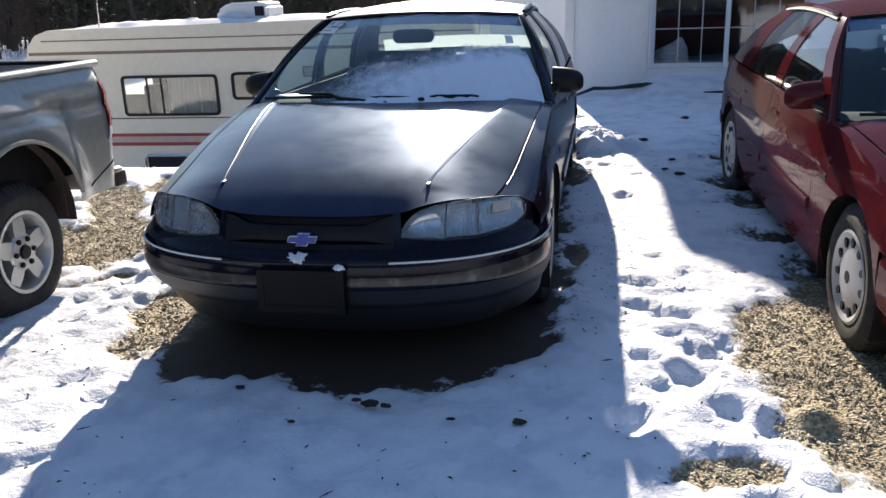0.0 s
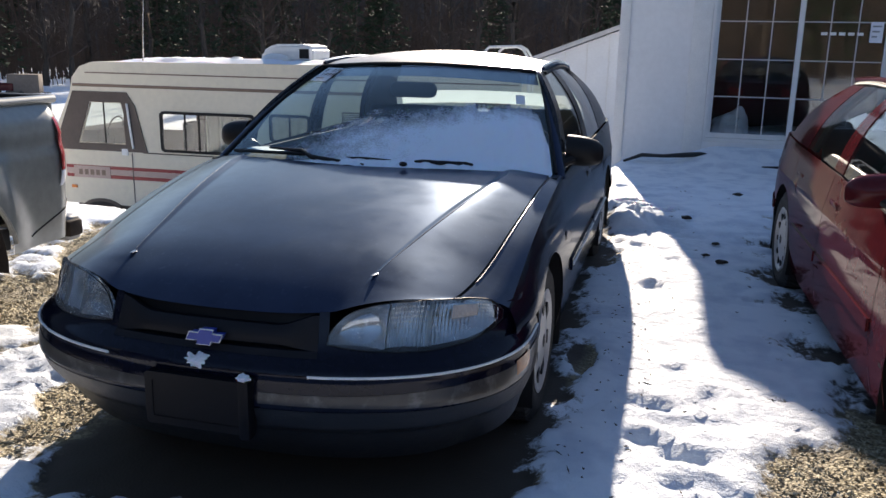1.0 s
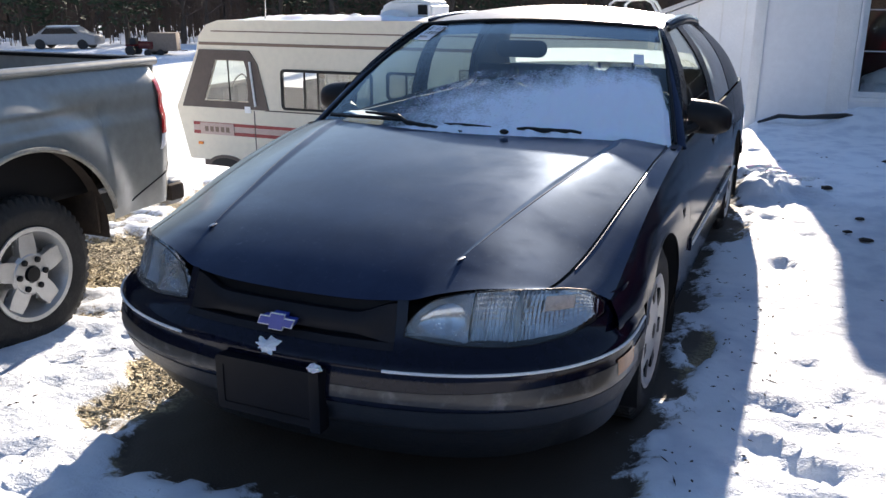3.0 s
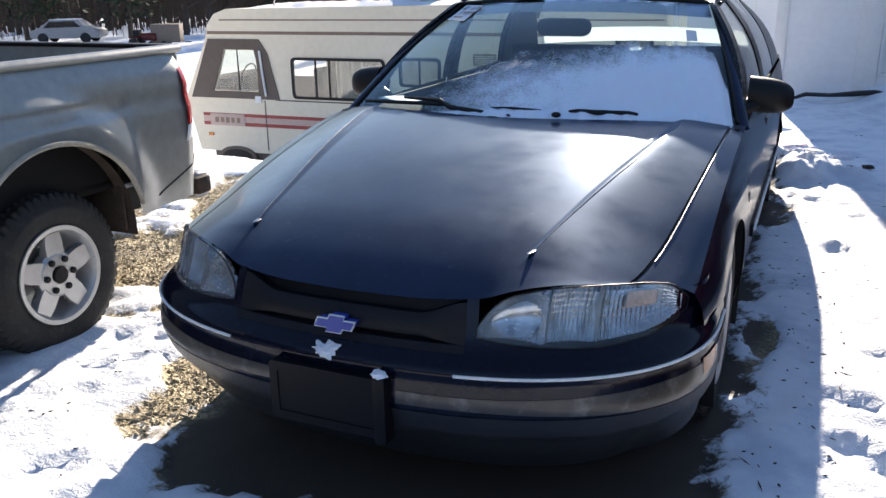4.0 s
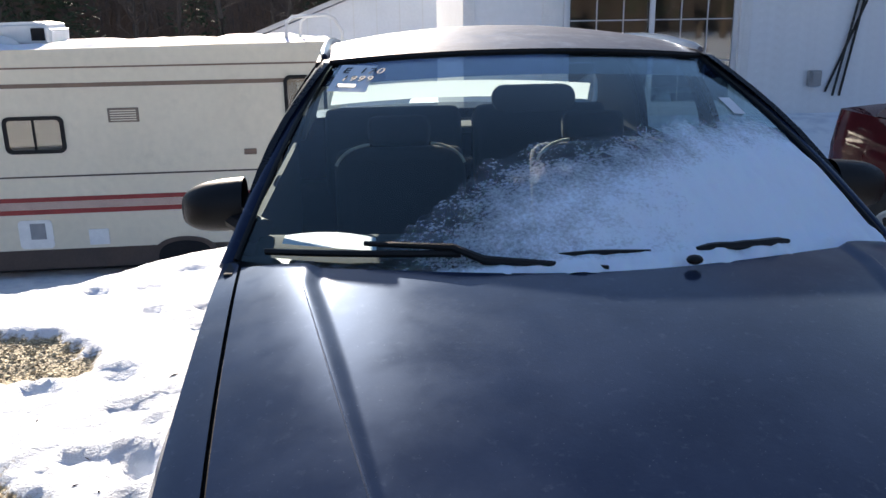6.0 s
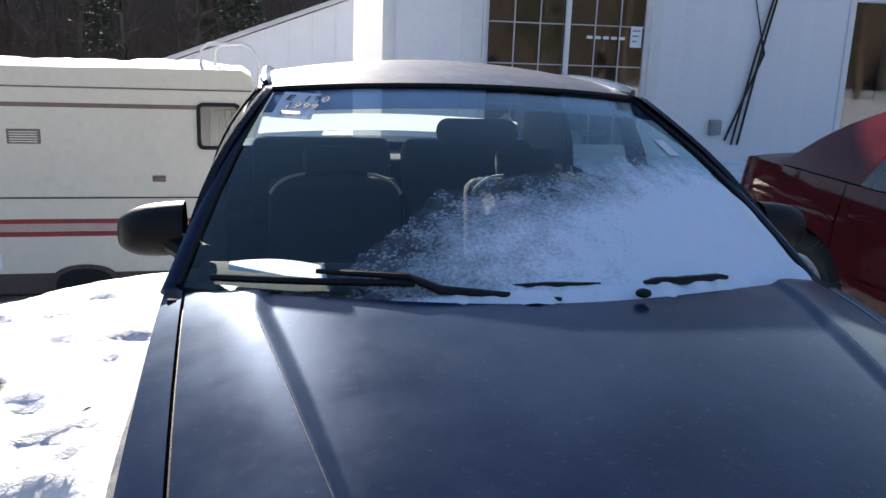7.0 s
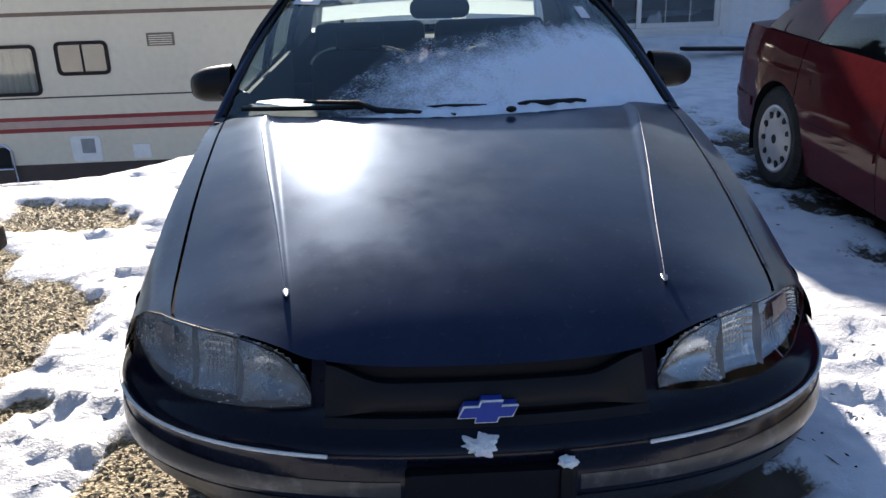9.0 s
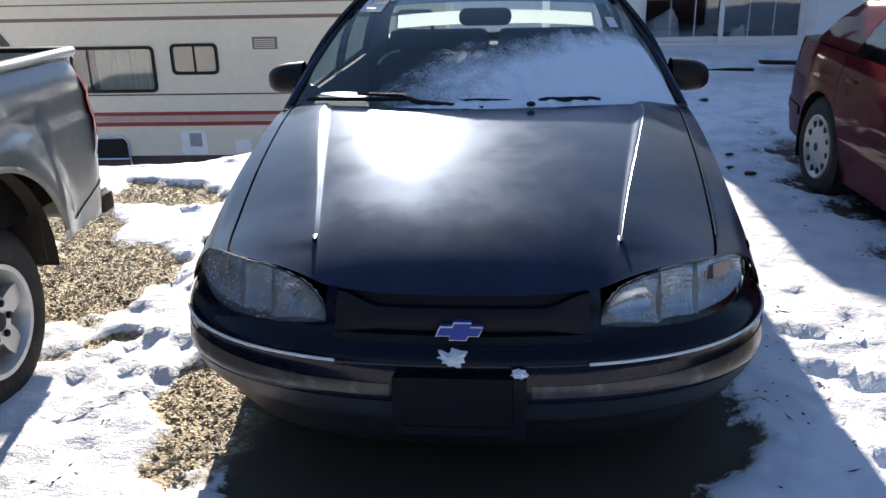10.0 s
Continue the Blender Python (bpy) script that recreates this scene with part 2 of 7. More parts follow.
ltr.inputs[0].default_value, ldf.inputs[0].default_value, lmx.inputs[0].default_value = (0.70, 0.74, 0.85, 1), (0.88, 0.90, 0.93, 1), 0.93
lnt.links.new(ltr.outputs[0], lmx.inputs[1])
lnt.links.new(ldf.outputs[0], lmx.inputs[2])
lnt.links.new(lmx.outputs[0], lnt.nodes["Material Output"].inputs[0])
GLASS_CLEAR = thin_glass("clear_glass", (0.85, 0.88, 0.88))
LENS = thin_glass("clear_lens", (0.90, 0.93, 0.95), 0.06)


# ---- mesh tools ----
def finish(name, bm, mat, parent=None, label="", smooth=True):
    bmesh.ops.recalc_face_normals(bm, faces=bm.faces)
    me = bpy.data.meshes.new(name)
    bm.to_mesh(me)
    bm.free()
    if smooth:
        me.polygons.foreach_set("use_smooth", [True] * len(me.polygons))
        me.set_sharp_from_angle(angle=radians(38))
    me.materials.append(mat)
    ob = new(name, me)
    if parent:
        ob.parent = parent
    if label:
        ob["label"] = label
    return ob


def part(name, bm, mat, parent, label="", smooth=True):
    return finish(name, bm, mat, parent, label, smooth)


def thing(name, label, category, group="", kind="", at=None):
    ob = new(name)
    ob.empty_display_size = 0.2
    if at is not None:
        ob.matrix_world = at
    return tagged(ob, label, category, group, kind)


def add_surf(bm, fn, us, vs):
    rows = [[bm.verts.new(fn(u, v)) for v in vs] for u in us]
    for i in range(len(us) - 1):
        for j in range(len(vs) - 1):
            bm.faces.new((rows[i][j], rows[i + 1][j], rows[i + 1][j + 1], rows[i][j + 1]))
    return rows


def surf(fn, us, vs):
    bm = bmesh.new()
    add_surf(bm, fn, us, vs)
    return bm


def shell(fn, us, vs, off):
    """A sheet with thickness: the surface fn and its copy moved by the vector off, closed all round."""
    bm = bmesh.new()
    off = Vector(off)
    a = add_surf(bm, fn, us, vs)
    b = add_surf(bm, lambda u, v: Vector(fn(u, v)) + off, us, vs)
    n, k = len(us), len(vs)
    ring = [(i, 0) for i in range(n)] + [(n - 1, j) for j in range(1, k)] + [(i, k - 1) for i in range(n - 2, -1, -1)] + [(0, j) for j in range(k - 2, 0, -1)]
    for q in range(len(ring)):
        (i, j), (p, r) = ring[q], ring[(q + 1) % len(ring)]
        bm.faces.new((a[i][j], a[p][r], b[p][r], b[i][j]))
    return bm


def add_box(bm, x0, x1, y0, y1, z0, z1, bevel=0.0, seg=2, m=None):
    vs = [bm.verts.new((x, y, z)) for x in (x0, x1) for y in (y0, y1) for z in (z0, z1)]
    fs = [bm.faces.new([vs[i] for i in f]) for f in ((0, 1, 3, 2), (4, 6, 7, 5), (0, 4, 5, 1), (2, 3, 7, 6), (0, 2, 6, 4), (1, 5, 7, 3))]
    if bevel:
        es = list({e for f in fs for e in f.edges})
        r = bmesh.ops.bevel(bm, geom=es, offset=bevel, segments=seg, affect="EDGES", profile=0.6)
        vs = list({v for f in r["faces"] for v in f.verts} | {v for v in vs if v.is_valid})
    if m is not None:
        bmesh.ops.transform(bm, matrix=m, verts=vs)
    return bm


def box(x0, x1, y0, y1, z0, z1, bevel=0.0, seg=2):
    return add_box(bmesh.new(), x0, x1, y0, y1, z0, z1, bevel, seg)


def add_tube(bm, pts, radius, n=8, flat=1.0, closed=False):
    pts = [Vector(p) for p in pts]
    rings = []
    for i, p in enumerate(pts):
        a = pts[i - 1] if (i or closed) else p
        b = pts[(i + 1) % len(pts)] if (i < len(pts) - 1 or closed) else p
        d = (b - a).normalized()
        s = d.cross(Vector((0, 0, 1)))
        s = s.normalized() if s.length > 1e-3 else Vector((1, 0, 0))
        u = s.cross(d)
        r = radius[i] if isinstance(radius, (list, tuple)) else radius
        rings.append([bm.verts.new(p + s * r * math.cos(2 * math.pi * k / n) + u * r * flat * math.sin(2 * math.pi * k / n)) for k in range(n)])
    m = len(rings)
    for i in range(m if closed else m - 1):
        for k in range(n):
            bm.faces.new((rings[i][k], rings[i][(k + 1) % n], rings[(i + 1) % m][(k + 1) % n], rings[(i + 1) % m][k]))
    if not closed:
        bm.faces.new(rings[0])
        bm.faces.new(rings[-1])
    return bm


def tube(pts, radius, n=8, flat=1.0, closed=False):
    return add_tube(bmesh.new(), pts, radius, n, flat, closed)


def add_lathe(bm, prof, n=40, m=None):
    """Profile of (radius, x) turned round the x axis."""
    rings = []
    for r, x in prof:
        rings.append([bm.verts.new((x, r * math.cos(2 * math.pi * k / n), r * math.sin(2 * math.pi * k / n))) for k in range(n)])
    for i in range(len(rings) - 1):
        for k in range(n):
            bm.faces.new((rings[i][k], rings[i][(k + 1) % n], rings[i + 1][(k + 1) % n], rings[i + 1][k]))
    for r in (rings[0], rings[-1]):
        bm.faces.new(r)
    if m is not None:
        bmesh.ops.transform(bm, matrix=m, verts=[v for r in rings for v in r])
    return bm


def add_prism(bm, outline, a, b, axis=1):
    """Outline of 2D points pushed from a to b along an axis (0: x, 1: y, 2: z)."""
    def put(p, d):
        c = list(p)
        c.insert(axis, d)
        return bm.verts.new(c)
    f, g = [put(p, a) for p in outline], [put(p, b) for p in outline]
    bm.faces.new(f)
    bm.faces.new(g[::-1])
    for i in range(len(f)):
        j = (i + 1) % len(f)
        bm.faces.new((f[i], g[i], g[j], f[j]))
    return bm


def prism(outline, a, b, axis=1):
    return add_prism(bmesh.new(), outline, a, b, axis)


def round_rect(x0, x1, z0, z1, r, n=5):
    out = []
    for cx, cz, a0 in ((x1 - r, z1 - r, 0), (x0 + r, z1 - r, 90), (x0 + r, z0 + r, 180), (x1 - r, z0 + r, 270)):
        for k in range(n + 1):
            a = radians(a0 + 90 * k / n)
            out.append((cx + r * math.cos(a), cz + r * math.sin(a)))
    return out


def ring_prism(outer, inner, a, b, axis=1):
    """A flat frame between two outlines of the same length, pushed from a to b."""
    bm = bmesh.new()
    def put(p, d):
        c = list(p)
        c.insert(axis, d)
        return bm.verts.new(c)
    q = [[put(p, d) for p in o] for d in (a, b) for o in (outer, inner)]
    n = len(outer)
    for i in range(n):
        j = (i + 1) % n
        bm.faces.new((q[0][i], q[0][j], q[1][j], q[1][i]))
        bm.faces.new((q[2][i], q[3][i], q[3][j], q[2][j]))
        bm.faces.new((q[0][i], q[2][i], q[2][j], q[0][j]))
        bm.faces.new((q[1][i], q[1][j], q[3][j], q[3][i]))
    return bm


def spline(table):
    """A smooth curve through (t, value) pairs, clamped at both ends."""
    t = np.array([p[0] for p in table], float)
    y = np.array([p[1] for p in table], float)
    d = np.gradient(y, t)

    def f(v):
        v = min(max(v, t[0]), t[-1])
        i = min(int(np.searchsorted(t, v, side="right")) - 1, len(t) - 2)
        h = t[i + 1] - t[i]
        s = (v - t[i]) / h
        return float((2 * s**3 - 3 * s**2 + 1) * y[i] + (s**3 - 2 * s**2 + s) * h * d[i] + (3 * s**2 - 2 * s**3) * y[i + 1] + (s**3 - s**2) * h * d[i + 1])
    return f


def span(a, b, n):
    return [a + (b - a) * i / n for i in range(n + 1)]


def smooth01(v):
    v = min(max(v, 0.0), 1.0)
    return v * v * (3 - 2 * v)


# ---- ground ----
FIELD = -1.7


def land(x, y):
    """Height of the ground: level round the cars, falling to the lower field behind on the left, a low rise towards the house."""
    left = smooth01((0.9 - x) / 1.5)
    fall = smooth01((y - 4.3 + 0.9 * smooth01((-1.2 - x) / 1.5)) / (6.0 - 0.4 * smooth01((-1.2 - x) / 1.5)))
    back = smooth01((y - 15.0) / 9.0)
    side = smooth01((abs(x - 3) - 14) / 12.0)
    far = max(left * fall, back, side * fall)
    rise = 0.02 * min(max(y, 0), 5) - 0.010 * min(max(y - 5, 0), 4)
    rise += 0.22 * smooth01((x - 1.25) / 0.7) * smooth01((y - 8.0) / 1.05)
    front = -0.012 * max(-3 - y, 0) if y > -60 else -0.7
    return rise * (1 - far) + FIELD * far + front


def pad(x, y):
    """Metres inside the bare strip under the navy car."""
    return min(0.96 - abs(x + 0.01), y + 0.07 - 0.55 * max(0.0, (abs(x) - 0.42) / 0.5) ** 2, 4.9 - y)


def bare_mask(x, y):
    """How bare of snow the ground is: over 0.5 shows dirt and gravel."""
    def blob(cx, cy, rx, ry, turn=0.0, p=2.0):
        c, s = math.cos(radians(turn)), math.sin(radians(turn))
        u, v = ((x - cx) * c + (y - cy) * s) / rx, (-(x - cx) * s + (y - cy) * c) / ry
        return 1.0 - 0.5 * (abs(u) ** p + abs(v) ** p) ** (1 / p)
    v = max(
        blob(-0.95, 0.62, 0.2, 0.5, 12),
        blob(-2.75, 0.3, 0.95, 2.3, 0, 4.0),
        blob(3.08, 2.2, 1.06, 2.7, 2, 4.0),
        blob(2.15, 0.15, 0.45, 0.95, 8),
        blob(1.55, -0.45, 0.2, 0.1, 10),
        blob(-1.95, 1.55, 0.55, 0.3, 62),
        blob(-2.35, 2.45, 0.95, 0.24, -58),
        blob(-1.97, 2.05, 0.32, 0.2, 20),
        blob(-2.15, 3.2, 0.5, 0.28, -25),
        blob(-3.05, 4.2, 0.55, 0.2, -30),
        blob(-1.55, 1.12, 0.12, 0.06, 30),
        blob(1.0, 1.75, 0.08, 0.25, 0),
    )
    n = noise.noise(Vector((x * 2.3, y * 2.3, 0.3))) * 0.16 + noise.noise(Vector((x * 7, y * 7, 1.7))) * 0.12 + noise.noise(Vector((x * 19, y * 19, 5.7))) * 0.06
    fingers = n + 0.10 * noise.noise(Vector((x * 2.0 + y * 1.4, y * 5.0 - x * 3.2, 4.4)))
    return max(0.5 + 0.9 * pad(x, y) + n, v + fingers - 0.02)


def wet_shaded_soil(x, y):
    """Wet soil under the parked cars, darkened further by painted under-car shade."""
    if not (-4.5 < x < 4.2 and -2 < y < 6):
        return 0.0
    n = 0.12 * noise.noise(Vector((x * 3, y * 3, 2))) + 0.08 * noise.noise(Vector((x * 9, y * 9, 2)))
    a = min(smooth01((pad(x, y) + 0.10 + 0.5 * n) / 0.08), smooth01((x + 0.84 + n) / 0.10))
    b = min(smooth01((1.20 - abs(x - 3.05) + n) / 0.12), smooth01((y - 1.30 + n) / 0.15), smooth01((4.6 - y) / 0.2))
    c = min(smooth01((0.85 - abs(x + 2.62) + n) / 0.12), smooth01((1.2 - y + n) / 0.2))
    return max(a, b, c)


rng = random.Random(5)
PRINTS = []
for cx, cy, sx, sy, count in ((-1.25, 0.75, 0.28, 0.8, 34), (-1.4, -0.3, 0.5, 0.5, 14), (1.62, -0.3, 0.3, 0.9, 44), (1.45, 1.0, 0.2, 0.6, 14), (-1.45, 2.6, 0.25, 0.9, 22), (1.5, 4.5, 0.35, 2.0, 26), (-1.9, 3.9, 0.6, 0.6, 12), (0.3, -0.9, 0.8, 0.4, 16)):
    for _ in range(count):
        PRINTS.append((rng.gauss(cx, sx), rng.gauss(cy, sy), rng.uniform(0.06, 0.13), rng.uniform(0.05, 0.08), rng.uniform(0, math.pi), rng.uniform(0.012, 0.034) * (0.8 if cx < -1 else 1)))
for _ in range(260):  # small pits where snow fell from the cars or melted
    PRINTS.append((rng.uniform(-1.7, 1.9), rng.uniform(-1.3, 1.2), rng.uniform(0.03, 0.07), rng.uniform(0.025, 0.04), rng.uniform(0, math.pi), rng.uniform(0.006, 0.02)))
LUMPS = [(1.05, 4.6, 0.22, 0.14), (1.25, 4.75, 0.16, 0.10), (0.98, 4.95, 0.25, 0.12), (1.45, 4.7, 0.1, 0.06), (1.9, -0.05, 0.09, 0.06)]


def axis(fine0, fine1, step, far, n):
    a = list(np.arange(fine0, fine1 + 1e-6, step))
    out = [fine1 + (far - fine1) * ((i / n) ** 3.2) for i in range(1, n + 1)]
    inn = [fine0 - (far + fine0) * ((i / n) ** 3.2) for i in range(n, 0, -1)]
    return inn + a + out


def make_ground():
    xs, ys = axis(-4.2, 3.0, 0.032, 420, 44), axis(-1.4, 7.0, 0.034, 420, 44)
    cell = {}
    for p in PRINTS:
        for i in range(-1, 2):
            for j in range(-1, 2):
                cell.setdefault((math.floor(p[0] * 4) + i, math.floor(p[1] * 4) + j), []).append(p)
    verts, mask = [], []
    for x in xs:
        for y in ys:
            near = -4.5 < x < 3.4 and -2 < y < 8
            z = land(x, y)
            b = 0.0
            if near:
                b = bare_mask(x, y)
                snow = smooth01((0.56 - b) / 0.10)
                z += snow * (0.035 + 0.018 * noise.noise(Vector((x * 1.3, y * 1.3, 9))) + 0.013 * noise.noise(Vector((x * 5, y * 5, 2))) + 0.005 * noise.noise(Vector((x * 14, y * 14, 4))) + 0.003 * noise.noise(Vector((x * 31, y * 31, 4))))
                z += (1 - snow) * (0.006 * noise.noise(Vector((x * 9, y * 9, 3))) + 0.004 * noise.noise(Vector((x * 26, y * 26, 8))))
                if snow > 0:
                    for px, py, a, w, tn, dp in cell.get((math.floor(x * 4), math.floor(y * 4)), ()):
                        c, s = math.cos(tn), math.sin(tn)
                        u, v = ((x - px) * c + (y - py) * s) / a, (-(x - px) * s + (y - py) * c) / w
                        r = u * u + v * v
                        if r < 2.6:
                            z -= dp * snow * smooth01((1.5 - r) / 1.25) - 0.008 * snow * max(0, 1 - abs(r - 1.6) / 0.6)
                for px, py, r, h in LUMPS:
                    d = math.hypot(x - px, y - py) / r
                    if d < 1.5:
                        z += h * smooth01(1.3 - d) * (0.8 + 0.5 * noise.noise(Vector((x * 14, y * 14, 6))))
            else:
                z += 0.05 + (0.03 * noise.noise(Vector((x * 0.8, y * 0.8, 9))) + 0.05 * noise.noise(Vector((x * 0.2, y * 0.2, 2))) if abs(x) + abs(y) < 200 else 0)
            verts.append((x, y, z))
            mask.append(min(max(b, 0), 1))
    k = len(ys)
    faces = [(i * k + j, (i + 1) * k + j, (i + 1) * k + j + 1, i * k + j + 1) for i in range(len(xs) - 1) for j in range(k - 1)]
    me = bpy.data.meshes.new("ground")
    me.from_pydata(verts, [], faces)
    at = me.attributes.new("bare", "FLOAT", "POINT")
    at.data.foreach_set("value", mask)
    at = me.attributes.new("wet_shade", "FLOAT", "POINT")
    at.data.foreach_set("value", [wet_shaded_soil(v[0], v[1]) for v in verts])
    me.polygons.foreach_set("use_smooth", [True] * len(faces))
    m = bpy.data.materials.new("snow_and_gravel")
    m.use_nodes = True
    nt = m.node_tree
    b = nt.nodes["Principled BSDF"]
    L, N = nt.links.new, nt.nodes.new
    co = N("ShaderNodeTexCoord")
    at = N("ShaderNodeAttribute")
    at.attribute_name = "bare"
    ns = N("ShaderNodeTexNoise")
    ns.inputs["Scale"].default_value, ns.inputs["Detail"].default_value, ns.inputs["Roughness"].default_value = 22, 8, 0.7
    L(co.outputs["Object"], ns.inputs["Vector"])
    ad = N("ShaderNodeMath")
    ad.operation = "MULTIPLY_ADD"
    ad.inputs[1].default_value, ad.inputs[2].default_value = 0.34, -0.17
    L(ns.outputs[0], ad.inputs[0])
    sm = N("ShaderNodeMath")
    L(at.outputs["Fac"], sm.inputs[0])
    L(ad.outputs[0], sm.inputs[1])
    mr = N("ShaderNodeMapRange")
    mr.inputs[1].default_value, mr.inputs[2].default_value = 0.49, 0.55
    L(sm.outputs[0], mr.inputs[0])
    vo = N("ShaderNodeTexVoronoi")
    vo.inputs["Scale"].default_value = 85
    L(co.outputs["Object"], vo.inputs["Vector"])
    cr = N("ShaderNodeValToRGB")
    cr.color_ramp.elements[0].color, cr.color_ramp.elements[1].color = (0.20, 0.16, 0.09, 1), (0.62, 0.53, 0.34, 1)
    e = cr.color_ramp.elements.new(0.5)
    e.color = (0.36, 0.29, 0.165, 1)
    sep = N("ShaderNodeSeparateColor")
    L(vo.outputs["Color"], sep.inputs[0])
    L(sep.outputs[0], cr.inputs[0])
    n2 = N("ShaderNodeTexNoise")
    n2.inputs["Scale"].default_value, n2.inputs["Detail"].default_value = 5, 6
    L(co.outputs["Object"], n2.inputs["Vector"])
    dm = N("ShaderNodeMix")
    dm.data_type = "RGBA"
    dr = N("ShaderNodeMapRange")
    dr.inputs[1].default_value, dr.inputs[2].default_value, dr.inputs[4].default_value = 0.4, 0.65, 0.6
    L(n2.outputs[0], dr.inputs[0])
    L(dr.outputs[0], dm.inputs[0])
    L(cr.outputs[0], dm.inputs[6])
    dm.inputs[7].default_value = (0.13, 0.10, 0.065, 1)
    sc = N("ShaderNodeValToRGB")
    sc.color_ramp.elements[0].color, sc.color_ramp.elements[1].color = (0.67, 0.725, 0.81, 1), (0.845, 0.89, 0.945, 1)
    sc.color_ramp.elements[0].position, sc.color_ramp.elements[1].position = 0.34, 0.55
    L(n2.outputs[0], sc.inputs[0])
    # soil under the cars is mixed darker, their shade included in the colour
    wet_shade = N("ShaderNodeAttribute")
    wet_shade.attribute_name = "wet_shade"
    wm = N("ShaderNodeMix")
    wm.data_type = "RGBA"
    L(wet_shade.outputs["Fac"], wm.inputs[0])
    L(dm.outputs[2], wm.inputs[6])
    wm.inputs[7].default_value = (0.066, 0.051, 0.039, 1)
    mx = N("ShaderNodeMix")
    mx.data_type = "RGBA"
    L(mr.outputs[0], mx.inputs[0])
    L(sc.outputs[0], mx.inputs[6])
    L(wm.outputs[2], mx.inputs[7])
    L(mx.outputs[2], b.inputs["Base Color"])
    b.inputs["Roughness"].default_value = 0.75
    n3 = N("ShaderNodeTexNoise")
    n3.inputs["Scale"].default_value, n3.inputs["Detail"].default_value = 16, 10
    L(co.outputs["Object"], n3.inputs["Vector"])
    n4 = N("ShaderNodeTexNoise")
    n4.inputs["Scale"].default_value, n4.inputs["Detail"].default_value = 140, 4
    L(co.outputs["Object"], n4.inputs["Vector"])
    hs = N("ShaderNodeMath")
    hs.operation = "MULTIPLY_ADD"
    hs.inputs[1].default_value = 0.25
    L(n4.outputs[0], hs.inputs[0])
    L(n3.outputs[0], hs.inputs[2])
    hm = N("ShaderNodeMix")
    L(mr.outputs[0], hm.inputs[0])
    L(hs.outputs[0], hm.inputs[2])
    low = N("ShaderNodeMath")
    low.operation = "MULTIPLY"
    low.inputs[1].default_value = 0.35
    L(vo.outputs["Distance"], low.inputs[0])
    L(low.outputs[0], hm.inputs[3])
    bp = N("ShaderNodeBump")
    bp.inputs["Strength"].default_value, bp.inputs["Distance"].default_value = 0.55, 0.03
    ws = N("ShaderNodeMath")
    ws.operation = "MULTIPLY_ADD"
    ws.inputs[1].default_value, ws.inputs[2].default_value = -0.42, 0.55
    L(wet_shade.outputs["Fac"], ws.inputs[0])
    L(ws.outputs[0], bp.inputs["Strength"])
    L(hm.outputs[0], bp.inputs["Height"])
    L(bp.outputs[0], b.inputs["Normal"])
    me.materials.append(m)
    return tagged(new("ground", me), "trodden snow with bare gravel and dirt patches", "ground", kind="structure")


GROUND = make_ground()
GROUND_TREE = bvhtree.BVHTree.FromPolygons([v.co.copy() for v in GROUND.data.vertices], [tuple(p.vertices) for p in GROUND.data.polygons])


def SURFACE(x, y):
    hit = GROUND_TREE.ray_cast(Vector((x, y, 3)), Vector((0, 0, -1)))
    return hit[0].z if hit[0] is not None else land(x, y)



def make_gravel():
    """Loose stones on the bare patches."""
    r = random.Random(11)
    verts, faces = [], []
    base = [(1, 0, 0), (-1, 0, 0), (0, 1, 0), (0, -1, 0), (0, 0, 1), (0, 0, -1)]
    tri = [(0, 2, 4), (2, 1, 4), (1, 3, 4), (3, 0, 4), (2, 0, 5), (1, 2, 5), (3, 1, 5), (0, 3, 5)]
    made = 0
    while made < 24000:
        x, y = r.uniform(-3.6, 2.6), r.uniform(-1.2, 5.0)
        if -0.85 < x < 1.15 and y > -0.2 and (x > -0.8 or y > 1.2):
            continue
        if bare_mask(x, y) < 0.5 or wet_shaded_soil(x, y) > 0.5:
            continue
        s = r.uniform(0.004, 0.0095) * (1.6 if r.random() < 0.10 else 1)
        a = r.uniform(0, 6.3)
        c, q = math.cos(a), math.sin(a)
        k = len(verts)
        e = (r.uniform(1.0, 2.3), r.uniform(0.5, 0.9), r.uniform(0.22, 0.5))
        tilt = r.uniform(-0.5, 0.5)
        z = land(x, y)
        for bx, by, bz in base:
            bx, by, bz = bx * s * e[0] * r.uniform(0.8, 1.1), by * s * e[1] * r.uniform(0.8, 1.1), bz * s * e[2]
            verts.append((x + bx * c - by * q, y + bx * q + by * c, z + s * 0.35 + bz + bx * tilt))
        faces += [(k + i, k + j, k + l) for i, j, l in tri]
        made += 1
    me = bpy.data.meshes.new("gravel")
    me.from_pydata(verts, [], faces)
    m = mat_new("gravel_stone", (0.26, 0.21, 0.13), 0.85)
    nt = m.node_tree
    g = nt.nodes.new("ShaderNodeNewGeometry")
    cr = nt.nodes.new("ShaderNodeValToRGB")
    cr.color_ramp.elements[0].color, cr.color_ramp.elements[1].color = (0.13, 0.105, 0.07, 1), (0.70, 0.61, 0.43, 1)
    nt.links.new(g.outputs["Random Per Island"], cr.inputs[0])
    nt.links.new(cr.outputs[0], nt.nodes["Principled BSDF"].inputs["Base Color"])
    me.materials.append(m)
    return tagged(new("gravel", me), "yellowish brown gravel and leaf litter on bare patches", "gravel", kind="stuff")


make_gravel()


